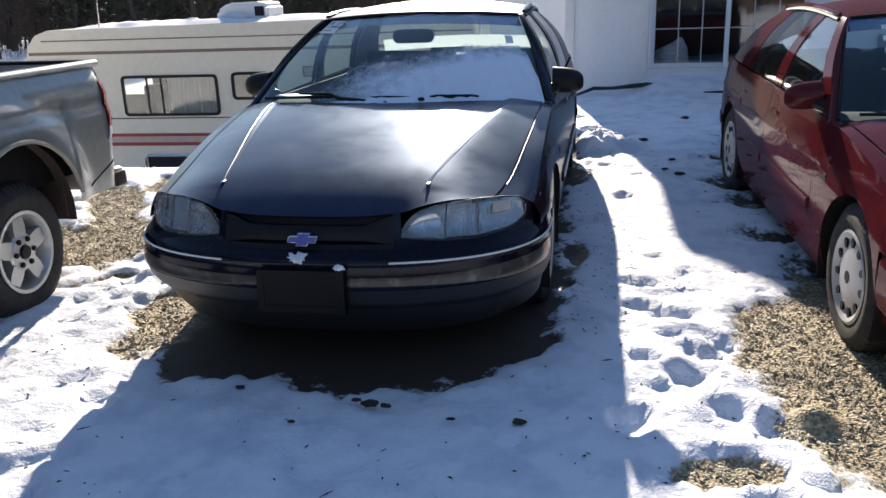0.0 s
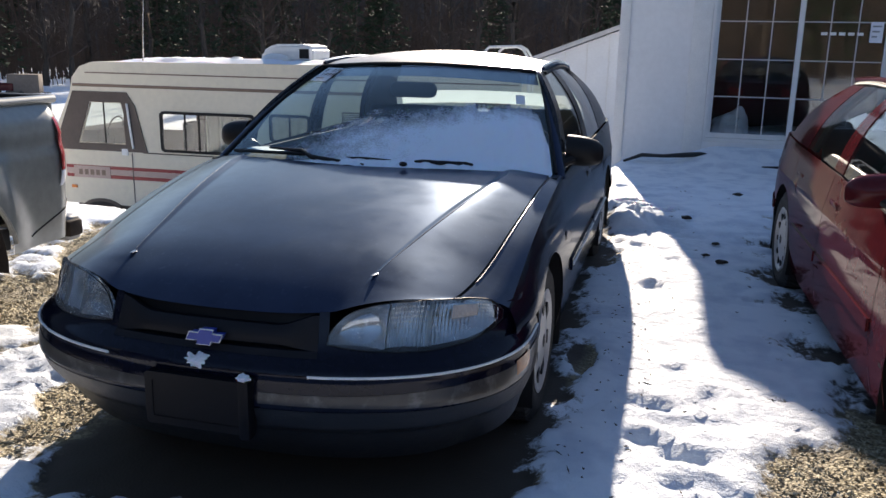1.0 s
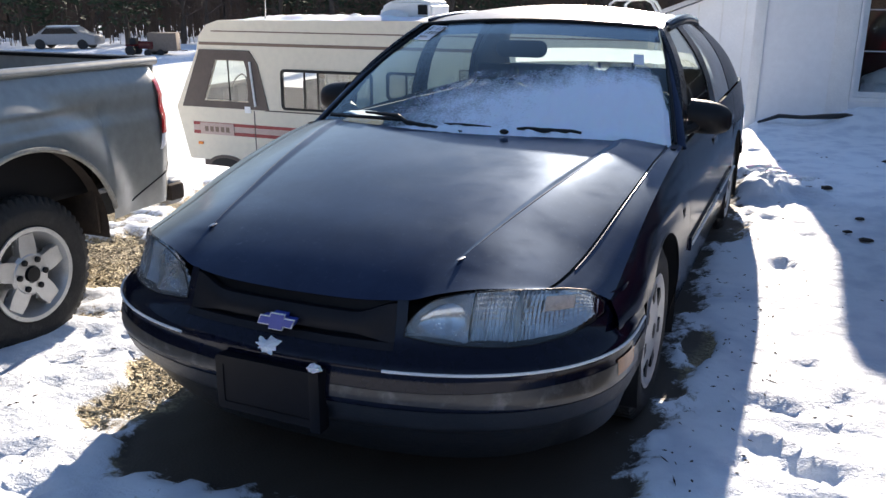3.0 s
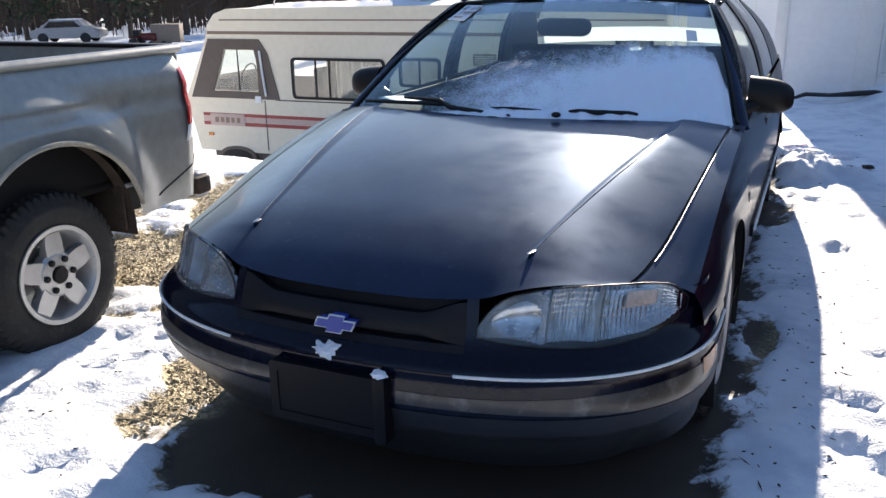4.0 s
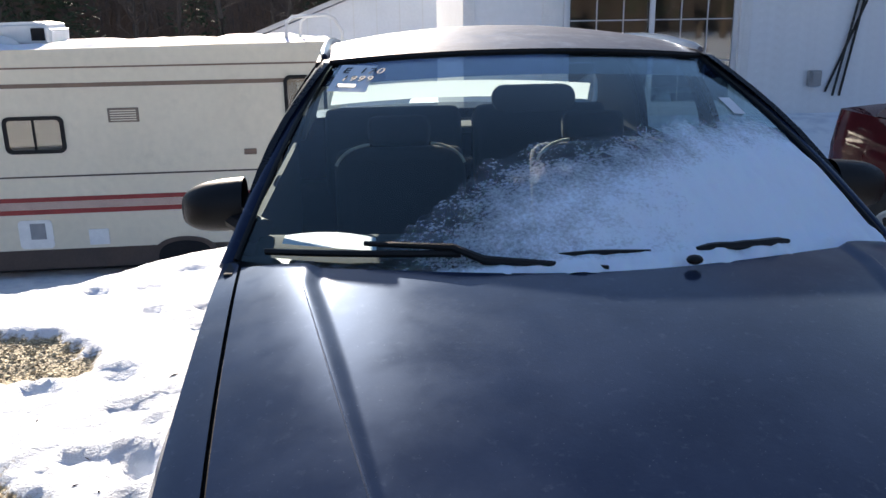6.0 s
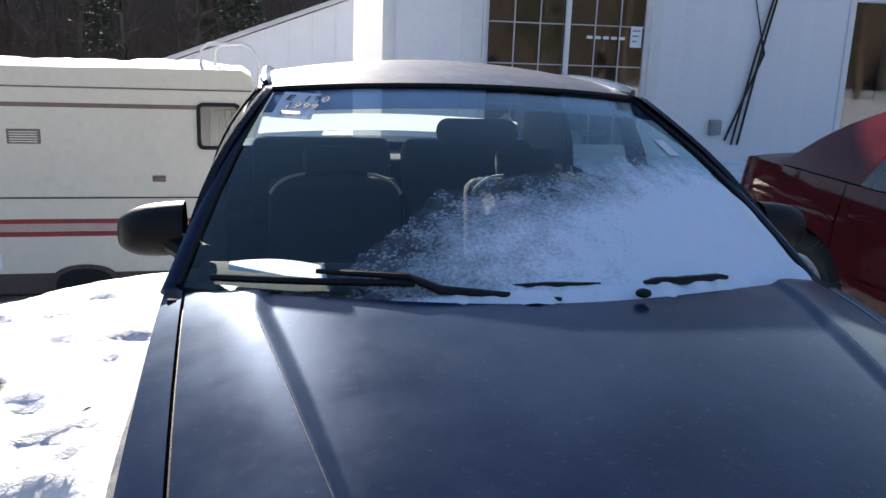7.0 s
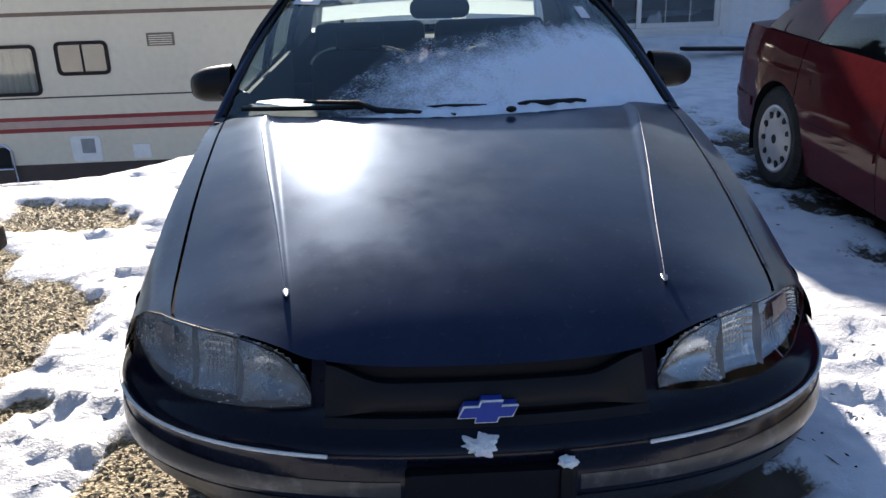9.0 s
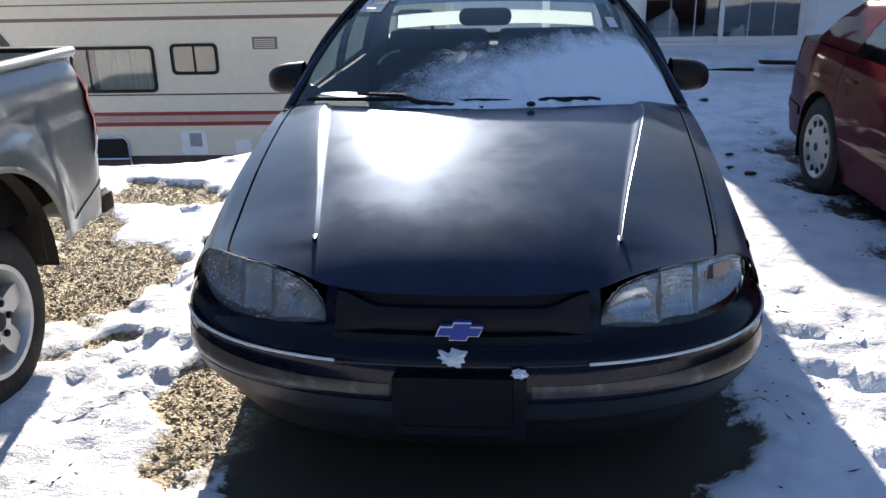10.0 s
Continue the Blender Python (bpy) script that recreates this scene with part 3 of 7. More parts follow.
def make_debris():
    """Bits of bark, twigs and grit strewn over the trodden snow."""
    r = random.Random(17)
    verts, faces = [], []
    tri = [(0, 2, 4), (2, 1, 4), (1, 3, 4), (3, 0, 4), (2, 0, 5), (1, 2, 5), (3, 1, 5), (0, 3, 5)]
    for cx, cy, sx, sy, count in ((0.2, -0.75, 0.9, 0.3, 70), (1.15, 1.2, 0.16, 0.9, 110), (1.6, 3.2, 0.45, 2.2, 70), (-1.3, 1.0, 0.25, 1.2, 60), (1.7, -0.3, 0.35, 0.6, 60)):
        for _ in range(count):
            x, y = r.gauss(cx, sx), r.gauss(cy, sy)
            if bare_mask(x, y) > 0.5 or not (-3.5 < x < 2.9 and -1.35 < y < 6.9):
                continue
            length, w, a = r.uniform(0.004, 0.016) * (2.4 if r.random() < 0.12 else 1), r.uniform(0.002, 0.005), r.uniform(0, 6.3)
            c, q, k = math.cos(a), math.sin(a), len(verts)
            z = SURFACE(x, y) + 0.002
            for bx, by, bz in ((1, 0, 0), (-1, 0, 0), (0, 1, 0), (0, -1, 0), (0, 0, 1), (0, 0, -1)):
                bx, by = bx * length, by * w
                verts.append((x + bx * c - by * q, y + bx * q + by * c, z + bz * w * 0.8))
            faces += [(k + i, k + j, k + l) for i, j, l in tri]
    me = bpy.data.meshes.new("debris")
    me.from_pydata(verts, [], faces)
    me.materials.append(LINER)
    return tagged(new("debris", me), "dark bits of bark and grit on the snow", "debris", kind="stuff")


make_debris()


# ---- white house with sliding doors ----
WALL_Y, WX0, WX1, SILL, EAVE, PITCH = 9.12, 0.62, 9.6, 0.36, 2.95, 0.62
DOOR0, DOOR1, DOOR_TOP = 1.72, 3.79, 2.42
WIN0, WIN1, WINB, WINT = 6.35, 8.3, 0.55, 2.35


def make_house():
    wall = bmesh.new()
    ridge_x = (WX0 + WX1) / 2
    for x0, x1, z0, z1 in ((WX0, DOOR0, -0.6, EAVE), (DOOR1, WIN0, -0.6, EAVE), (WIN1, WX1, -0.6, EAVE), (DOOR0, DOOR1, -0.6, SILL), (DOOR0, DOOR1, DOOR_TOP, EAVE), (WIN0, WIN1, -0.6, WINB), (WIN0, WIN1, WINT, EAVE)):
        add_box(wall, x0, x1, WALL_Y, WALL_Y + 0.16, z0, z1)
    rise = (ridge_x - WX0) * PITCH
    add_prism(wall, [(WX0, EAVE), (WX1, EAVE), (ridge_x, EAVE + rise)], WALL_Y, WALL_Y + 0.16, 1)
    add_box(wall, WX0, WX0 + 0.16, WALL_Y + 0.16, WALL_Y + 3.6, -1.8, EAVE)
    add_box(wall, WX1 - 0.16, WX1, WALL_Y + 0.16, WALL_Y + 3.6, -1.8, EAVE)
    add_box(wall, WX0, WX1, WALL_Y + 3.6, WALL_Y + 3.76, -1.8, EAVE)
    add_prism(wall, [(WX0, EAVE), (WX1, EAVE), (ridge_x, EAVE + rise)], WALL_Y + 3.6, WALL_Y + 3.76, 1)
    w = tagged(finish("wall_north", wall, WHITE_PAINT, smooth=False), "white painted gable wall of the sales office", "wall", kind="structure")
    # roof slabs with overhang
    for name, sgn in (("roof_west", -1), ("roof_east", 1)):
        xe = ridge_x + sgn * (ridge_x - WX0 + 0.18)
        ze = EAVE - 0.18 * PITCH
        rb = bmesh.new()
        add_prism(rb, [(ridge_x, EAVE + rise + 0.02), (xe, ze + 0.02), (xe, ze + 0.16), (ridge_x, EAVE + rise + 0.16)], WALL_Y - 0.25, WALL_Y + 4.0, 1)
        tagged(finish(name, rb, ROOF_GREY, smooth=False), "grey roof slope of the white house", "roof", kind="structure")
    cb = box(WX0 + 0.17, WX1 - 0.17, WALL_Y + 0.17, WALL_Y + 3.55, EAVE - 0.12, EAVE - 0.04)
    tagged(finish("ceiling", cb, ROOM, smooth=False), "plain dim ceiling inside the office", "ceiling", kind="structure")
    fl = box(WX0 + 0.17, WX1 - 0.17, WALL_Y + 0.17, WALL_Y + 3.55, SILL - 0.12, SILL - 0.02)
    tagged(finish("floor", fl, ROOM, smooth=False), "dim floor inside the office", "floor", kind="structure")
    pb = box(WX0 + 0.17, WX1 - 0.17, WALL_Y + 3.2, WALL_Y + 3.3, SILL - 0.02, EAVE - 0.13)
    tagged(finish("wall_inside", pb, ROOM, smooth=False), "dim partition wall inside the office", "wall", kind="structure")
    # corner boards and door casing
    tr = bmesh.new()
    add_box(tr, WX0 - 0.03, WX0 + 0.1, WALL_Y - 0.03, WALL_Y + 0.1, -0.3, EAVE - 0.05, 0.006)
    tagged(finish("trim_corner", tr, WHITE_FRAME), "white corner board of the house", "trim", kind="structure")
    tr = bmesh.new()
    add_box(tr, DOOR0 - 0.24, DOOR0 - 0.004, WALL_Y - 0.028, WALL_Y - 0.002, 0.1, DOOR_TOP + 0.2, 0.006)
    add_box(tr, DOOR1 + 0.004, DOOR1 + 0.1, WALL_Y - 0.028, WALL_Y - 0.002, 0.1, DOOR_TOP + 0.2, 0.006)
    add_box(tr, DOOR0 - 0.003, DOOR1 + 0.003, WALL_Y - 0.03, WALL_Y - 0.002, DOOR_TOP + 0.004, DOOR_TOP + 0.2, 0.006)
    tagged(finish("trim_door", tr, WHITE_FRAME), "white casing boards round the sliding door", "trim", kind="structure")
    # sliding door: frame, two leaves with muntins
    door = tagged(finish("door_1", ring_prism([(DOOR0, SILL), (DOOR1, SILL), (DOOR1, DOOR_TOP), (DOOR0, DOOR_TOP)], [(DOOR0 + 0.035, SILL + 0.05), (DOOR1 - 0.035, SILL + 0.05), (DOOR1 - 0.035, DOOR_TOP - 0.05), (DOOR0 + 0.035, DOOR_TOP - 0.05)], WALL_Y - 0.035, WALL_Y + 0.12), WHITE_FRAME, smooth=False), "white sliding glass door with a grid of muntins", "door", kind="structure")
    mid = (DOOR0 + DOOR1) / 2
    for x0, x1, dy in ((DOOR0 + 0.035, mid + 0.035, 0.06), (mid - 0.035, DOOR1 - 0.035, 0.015)):
        z0, z1 = SILL + 0.05, DOOR_TOP - 0.05
        leaf = part("door_leaf", ring_prism([(x0, z0), (x1, z0), (x1, z1), (x0, z1)], [(x0 + 0.055, z0 + 0.06), (x1 - 0.055, z0 + 0.06), (x1 - 0.055, z1 - 0.055), (x0 + 0.055, z1 - 0.055)], WALL_Y + dy, WALL_Y + dy + 0.04), WHITE_FRAME, door, smooth=False)
        gx0, gx1, gz0, gz1 = x0 + 0.055, x1 - 0.055, z0 + 0.06, z1 - 0.055
        pane = part("pane", box(gx0, gx1, WALL_Y + dy + 0.017, WALL_Y + dy + 0.023, gz0, gz1), GLASS_CLEAR, leaf, "clear door pane", smooth=False)
        for i in (1, 2):
            x = gx0 + (gx1 - gx0) * i / 3
            part("muntin", box(x - 0.007, x + 0.007, WALL_Y + dy + 0.006, WALL_Y + dy + 0.016, gz0, gz1), MUNTIN, leaf, smooth=False)
        for i in range(1, 4):
            z = gz0 + (gz1 - gz0) * i / 4
            part("muntin", box(gx0, gx1, WALL_Y + dy + 0.004, WALL_Y + dy + 0.0155, z - 0.007, z + 0.007), MUNTIN, leaf, smooth=False)
    win = tagged(finish("window_1", ring_prism([(WIN0, WINB), (WIN1, WINB), (WIN1, WINT), (WIN0, WINT)], [(WIN0 + 0.08, WINB + 0.08), (WIN1 - 0.08, WINB + 0.08), (WIN1 - 0.08, WINT - 0.08), (WIN0 + 0.08, WINT - 0.08)], WALL_Y - 0.03, WALL_Y + 0.1), WHITE_FRAME, smooth=False), "white framed window of the office", "window", kind="structure")
    part("pane", box(WIN0 + 0.08, WIN1 - 0.08, WALL_Y + 0.03, WALL_Y + 0.036, WINB + 0.08, WINT - 0.08), GLASS_CLEAR, win, smooth=False)
    return w


HOUSE = make_house()


def make_shed():
    """Pale gabled building behind the motorhome."""
    x0, x1, y0, y1, e = -6.2, 5.0, 26.0, 34.0, -0.1
    mid = 2.6
    hgt = e + (mid - x0) * 0.38
    t = thing("shed", "pale grey gabled outbuilding with a dark roof edge", "outbuilding")
    b = bmesh.new()
    add_prism(b, [(x0, -2.2), (x1 + 2, -2.2), (x1 + 2, hgt - (x1 + 2 - mid) * 0.38), (mid, hgt), (x0, e)], y0, y1, 1)
    part("wall", b, WHITE_PAINT, t, smooth=False)
    for s, xa in ((-1, x0 - 0.35), (1, x1 + 2.35)):
        za = hgt - abs(xa - mid) * 0.38
        part("roof", prism([(mid, hgt + 0.03), (xa, za + 0.03), (xa, za + 0.17), (mid, hgt + 0.17)], y0 - 0.35, y1 + 0.35, 1), ROOF_GREY, t, "dark metal roof slope", smooth=False)
    for k in range(14):
        x = x0 + 0.5 + k * 0.7
        z1 = hgt - abs(x - mid) * 0.38 - 0.05
        part("batten", box(x - 0.02, x + 0.02, y0 - 0.03, y0 - 0.003, -1.6, z1), WHITE_FRAME, t, smooth=False)
    return t


make_shed()


# ---- motorhome ----
def make_motorhome():
    t = thing("motorhome", "old beige motorhome with brown trim and red stripes", "motorhome", at=pose(-5.4, 9.98, 0, 0, 0, 1.6))
    ox = 5.4
    Y = 0.0
    D = 2.3
    side = [(-8.72, -1.26), (-8.93, -0.36), (-8.42, 0.62), (-8.36, 0.86), (-8.2, 1.04), (-7.95, 1.12), (-0.98, 1.19), (-0.86, 1.12), (-0.82, 1.0), (-0.82, -1.26)]
    side = [(x + ox, z) for x, z in side]
    holes = [round_rect(-6.76 + 0.03 + ox, -5.06 - 0.03 + ox, -0.28, 0.33, 0.06), round_rect(-4.79 + ox, -4.15 + ox, -0.03, 0.355, 0.06), round_rect(-1.47 + ox, -1.01 + ox, 0.27, 0.77, 0.06), [(-8.31 + ox, -0.21), (-7.43 + ox, -0.21), (-7.43 + ox, 0.30), (-7.47 + ox, 0.46), (-8.05 + ox, 0.46)]]
    far_holes = [round_rect(-6.95 + ox, -5.65 + ox, -0.35, 0.5, 0.06), round_rect(-8.3 + ox, -7.4 + ox, -0.2, 0.46, 0.05), round_rect(-4.6 + ox, -4.1 + ox, 0.0, 0.3, 0.05)]
    b = bmesh.new()
    rings = []
    for yy in (Y, Y + D):
        rings.append([b.verts.new((x, yy, z)) for x, z in side])
    for i in range(len(side)):
        j = (i + 1) % len(side)
        if i == 1:
            continue  # windscreen opening
        b.faces.new((rings[0][i], rings[1][i], rings[1][j], rings[0][j]))
    body = part("body", b, BEIGE, t, smooth=False)
    for yy, hs in ((Y, holes), (Y + D, far_holes)):
        for dy in (0, 0.05 if yy == Y else -0.05):
            wb = bmesh.new()
            es = []
            for loop in [side] + hs:
                vs = [wb.verts.new((x, yy + dy, z)) for x, z in loop]
                es += [wb.edges.new((vs[i], vs[(i + 1) % len(vs)])) for i in range(len(vs))]
            bmesh.ops.triangle_fill(wb, use_beauty=True, use_dissolve=False, edges=es)
            part("side_wall", wb, BEIGE if dy == 0 else TAN_PANEL, body, smooth=False)
    part("cabin_floor", box(-8.6 + ox, -0.9 + ox, Y + 0.06, Y + D - 0.06, -0.95, -0.9), INTERIOR, t, smooth=False)
    for cx in (-6.5,):
        sb = bmesh.new()
        add_box(sb, cx + ox - 0.08, cx + ox + 0.14, Y + 0.35, Y + 0.85, -0.5, 0.16, 0.05, 3)
        part("seat", sb, INTERIOR, t, "dark cab seat")
    dash = part("dashboard", box(-8.62 + ox, -8.02 + ox, Y + 0.12, Y + 1.9, -0.7, -0.01, 0.05, 2), INTERIOR, t, "dark cab dashboard")
    part("steering_wheel", tube([(-7.98 + ox + 0.06 * math.sin(a), Y + 0.55 + 0.2 * math.cos(a), 0.0 + 0.19 * math.sin(a)) for a in span(0, 2 * math.pi * 23 / 24, 23)], 0.014, 8, closed=True), BLACK_PLASTIC, dash)
    part("seat", box(-7.86 + ox, -7.5 + ox, Y + 0.3, Y + 0.85, -0.6, 0.03, 0.05, 3), INTERIOR, t, "dark cab seat")
    part("cupboard", box(-5.6 + ox, -4.9 + ox, Y + 1.3, Y + D - 0.06, -0.9, 1.0), CURTAIN, t, smooth=False)
    part("partition", box(-4.05 + ox, -4.0 + ox, Y + 0.06, Y + D - 0.06, -0.9, 1.05), CURTAIN, t, smooth=False)
    part("skirt", box(-8.45 + ox, -0.9 + ox, Y + 0.04, Y + D - 0.04, -1.52, -1.255), BROWN, t, "brown lower skirt", smooth=False)
    part("chassis", box(-8.0 + ox, -1.5 + ox, Y + 0.3, Y + D - 0.3, -1.62, -1.5), BLACK_PLASTIC, t, smooth=False)
    f = Y - 0.012

    def stripe(z0, z1, m, x0=-8.3, x1=-0.85, lab="", d=0.006):
        part("stripe", box(x0 + ox, x1 + ox, Y - d, Y + 0.004, z0, z1), m, t, lab, smooth=False)
    stripe(0.935, 0.955, BROWN_STRIPE, -8.1)
    stripe(0.715, 0.765, BROWN_STRIPE, -8.36)
    stripe(-0.355, -0.335, BROWN, -7.1)
    stripe(-0.655, -0.60, RED_STRIPE, -8.6, lab="red painted stripe")
    stripe(-0.745, -0.66, PINK_STRIPE, -8.6, lab="faded pink stripe")
    stripe(-0.81, -0.75, RED_STRIPE, -8.6, lab="red painted stripe")

    def window(x0, x1, z0, z1, div, curt=(0, 0), r=0.08, frame=BLACK_PLASTIC, w=0.045):
        x0, x1 = x0 + ox, x1 + ox
        fr = part("window", ring_prism(round_rect(x0, x1, z0, z1, r), round_rect(x0 + w, x1 - w, z0 + w, z1 - w, r * 0.6), Y - 0.022, Y + 0.01), frame, t, "dark framed sliding window")
        part("pane", prism(round_rect(x0 + w * 0.8, x1 - w * 0.8, z0 + w * 0.8, z1 - w * 0.8, r * 0.6), Y - 0.012, Y - 0.008), GLASS_RV, fr)
        c0, c1 = curt
        if c1 > c0:
            part("curtain", shell(lambda u, v: (x0 + (x1 - x0) * (c0 + (c1 - c0) * u), Y + 0.09 + 0.02 * math.sin(u * 55) + 0.008 * math.sin(u * 131), z0 - 0.05 + (z1 - z0 + 0.1) * v), span(0, 1, 120), (0, 1), (0, 0.003, 0)), CURTAIN, fr, "pale gathered curtain")
        for d in div:
            part("divider", box(d + ox - 0.014, d + ox + 0.014, Y - 0.021, Y - 0.006, z0 + 0.03, z1 - 0.03), frame, fr, smooth=False)
        return fr
    window(-6.76, -5.06, -0.31, 0.36, (-6.05, -6.3), (0.46, 0.98))
    window(-4.82, -4.12, -0.06, 0.385, (-4.47,))
    window(-1.5, -0.98, 0.24, 0.80, (), (0.3, 1.0))
    # cab door with brown surround
    part("cab_surround", ring_prism([(-8.80 + ox, -0.34), (-7.02 + ox, -0.34), (-7.2 + ox, 0.42), (-7.35 + ox, 0.64), (-8.36 + ox, 0.64)], [(-8.32 + ox, -0.22), (-7.42 + ox, -0.22), (-7.42 + ox, 0.30), (-7.46 + ox, 0.47), (-8.05 + ox, 0.47)], Y - 0.016, Y + 0.01), BROWN, t, "brown painted cab window surround", smooth=False)
    cw = part("cab_window", prism([(-8.33 + ox, -0.23), (-7.41 + ox, -0.23), (-7.41 + ox, 0.31), (-7.45 + ox, 0.48), (-8.06 + ox, 0.48)], Y - 0.010, Y - 0.006), GLASS_RV, t)
    part("vent_post", box(-7.80 + ox, -7.775 + ox, Y - 0.015, Y - 0.011, -0.22, 0.47), BLACK_PLASTIC, cw, smooth=False)
    part("door_strip", tube([(-7.34 + ox, Y - 0.03, 0.46), (-7.31 + ox, Y - 0.03, 0.1), (-7.27 + ox, Y - 0.03, -0.28)], 0.018, 8), WHITE_TRIM, t, "pale grab bar")
    part("door_seam", box(-7.325 + ox, -7.31 + ox, Y - 0.008, Y + 0.004, -1.2, -0.36), BROWN, t, smooth=False)
    part("filler_cap", box(-7.5 + ox, -7.38 + ox, Y - 0.02, Y + 0.01, -0.40, -0.29, 0.006), WHITE_TRIM, t)
    part("lettering_bar", box(-8.45 + ox, -7.75 + ox, Y - 0.018, Y + 0.004, -0.81, -0.61, 0.004), PINK_STRIPE, t, "faded lettering panel on the stripe")
    for i in range(5):
        part("lettering_bar", box(-8.35 + i * 0.11 + ox, -8.28 + i * 0.11 + ox, Y - 0.021, Y - 0.018, -0.76, -0.67), BROWN_STRIPE, t, smooth=False)
    part("marker_lamp", box(-8.52 + ox, -8.42 + ox, Y - 0.02, Y + 0.01, -1.0, -0.95, 0.006), AMBER, t, "small amber marker lamp")
    part("marker_lamp", box(-2.03 + ox, -1.88 + ox, Y - 0.02, Y + 0.01, -0.15, -0.08, 0.006), BROWN_STRIPE, t, "small red brown marker lamp")
    for x0, x1 in ((-8.35, -7.55), (-3.25, -2.45)):
        r = (x1 - x0) / 2
        cx = (x0 + x1) / 2 + ox
        arch = [(cx + r * math.cos(radians(a)), -1.52 + 0.36 * math.sin(radians(a)) ** 0.5) for a in span(0.5, 179.5, 16)]
        part("wheel_arch", prism(arch, Y - 0.02, Y + 0.3, 1), BROWN, t, "brown wheel arch moulding")
        arch = [(cx + (r - 0.06) * math.cos(radians(a)), -1.53 + 0.32 * math.sin(radians(a)) ** 0.5) for a in span(0.5, 179.5, 16)]
        part("wheel_well", prism(arch, Y - 0.024, Y + 0.2, 1), BLACK_PLASTIC, t)
        wb = bmesh.new()
        add_lathe(wb, [(0.02, -0.1), (0.22, -0.1), (0.36, -0.09), (0.375, 0), (0.36, 0.09), (0.22, 0.1), (0.02, 0.1)], 32, pose(cx, Y + 0.14, -1.53, 0, 0, 90))
        part("tyre", wb, RUBBER, t)
    # hatches
    hb = round_rect(-6.52 + ox, -5.6 + ox, -1.52, -0.95, 0.09)
    ha = part("hatch", prism(round_rect(-6.46 + ox, -5.66 + ox, -1.28, -1.0, 0.03), Y - 0.014, Y + 0.01), BLACK_PLASTIC, t, "black storage opening with a silver frame")
    part("frame", tube([(-6.5 + ox, Y - 0.03, -1.5), (-6.5 + ox, Y - 0.03, -1.05), (-6.42 + ox, Y - 0.03, -0.96), (-5.7 + ox, Y - 0.03, -0.96), (-5.62 + ox, Y - 0.03, -1.05), (-5.62 + ox, Y - 0.03, -1.5)], 0.02, 8), CHROME, ha)
    part("frame", tube([(-6.48 + ox, Y - 0.025, -1.3), (-5.64 + ox, Y - 0.025, -1.3)], 0.014, 8), CHROME, ha)
    h2 = part("hatch", prism(round_rect(-4.82 + ox, -4.42 + ox, -1.24, -0.88, 0.05), Y - 0.016, Y + 0.01), WHITE_TRIM, t, "pale service hatch with a dark grille")
    part("grille", box(-4.68 + ox, -4.5 + ox, Y - 0.022, Y - 0.015, -1.12, -0.92), METAL_GREY, h2, smooth=False)
    part("hatch", box(-4.0 + ox, -3.76 + ox, Y - 0.018, Y + 0.01, -1.22, -1.02, 0.01), WHITE_TRIM, t)
    v = part("vent", box(-3.6 + ox, -3.24 + ox, Y - 0.016, Y + 0.01, 0.29, 0.46, 0.008), TAN_PANEL, t, "grey louvred side vent")
    for i in range(5):
        part("louvre", box(-3.57 + ox, -3.27 + ox, Y - 0.022, Y - 0.015, 0.31 + i * 0.028, 0.322 + i * 0.028), BEIGE, v, smooth=False)
    # roof gear
    ac = bmesh.new()
    add_prism(ac, [(-5.28 + ox, 1.17), (-4.36 + ox, 1.17), (-4.35 + ox, 1.42), (-4.50 + ox, 1.47), (-5.05 + ox, 1.46), (-5.26 + ox, 1.34)], Y + 0.7, Y + 1.5, 1)
    bmesh.ops.bevel(ac, geom=list(ac.edges), offset=0.05, segments=3, affect="EDGES")
    a = part("air_conditioner", ac, WHITE_TRIM, t, "white rooftop air conditioner")
    part("grille", box(-4.58 + ox, -4.42 + ox, Y + 0.685, Y + 0.70, 1.24, 1.39), BLACK_PLASTIC, a, smooth=False)
    dome = surf(lambda u, w: (-4.95 + ox + 0.26 * math.cos(u) * math.cos(w), Y + 0.58 + 0.16 * math.sin(u) * math.cos(w), 1.18 + 0.13 * math.sin(w)), span(0, 2 * math.pi, 24), span(0, math.pi / 2, 6))
    part("roof_vent", dome, WHITE_TRIM, t, "white domed roof vent")
    dome = surf(lambda u, w: (-5.55 + ox + 0.14 * math.cos(u) * math.cos(w), Y + 0.4 + 0.14 * math.sin(u) * math.cos(w), 1.15 + 0.1 * math.sin(w)), span(0, 2 * math.pi, 20), span(0, math.pi / 2, 5))
    part("roof_vent", dome, WHITE_TRIM, t)
    part("antenna", tube([(-7.1 + ox, Y + 0.15, 1.1), (-7.06 + ox, Y + 0.15, 1.75), (-7.0 + ox, Y + 0.15, 2.4)], [0.012, 0.008, 0.005], 6), CHROME, t, "thin whip antenna")
    part("ladder", tube([(-1.45 + ox, Y + 0.25, 1.17), (-1.43 + ox, Y + 0.25, 1.42), (-1.36 + ox, Y + 0.25, 1.48), (-0.95 + ox, Y + 0.25, 1.5), (-0.85 + ox, Y + 0.25, 1.45), (-0.76 + ox, Y + 0.25, 1.3), (-0.74 + ox, Y + 0.25, -0.8)], 0.02, 8), WHITE_TRIM, t, "white tubular roof ladder")
    part("ladder", tube([(-1.3 + ox, Y + 0.65, 1.17), (-1.28 + ox, Y + 0.65, 1.42), (-1.2 + ox, Y + 0.65, 1.48), (-0.95 + ox, Y + 0.65, 1.5), (-0.85 + ox, Y + 0.65, 1.45), (-0.76 + ox, Y + 0.65, 1.3), (-0.74 + ox, Y + 0.65, -0.8)], 0.02, 8), WHITE_TRIM, t)
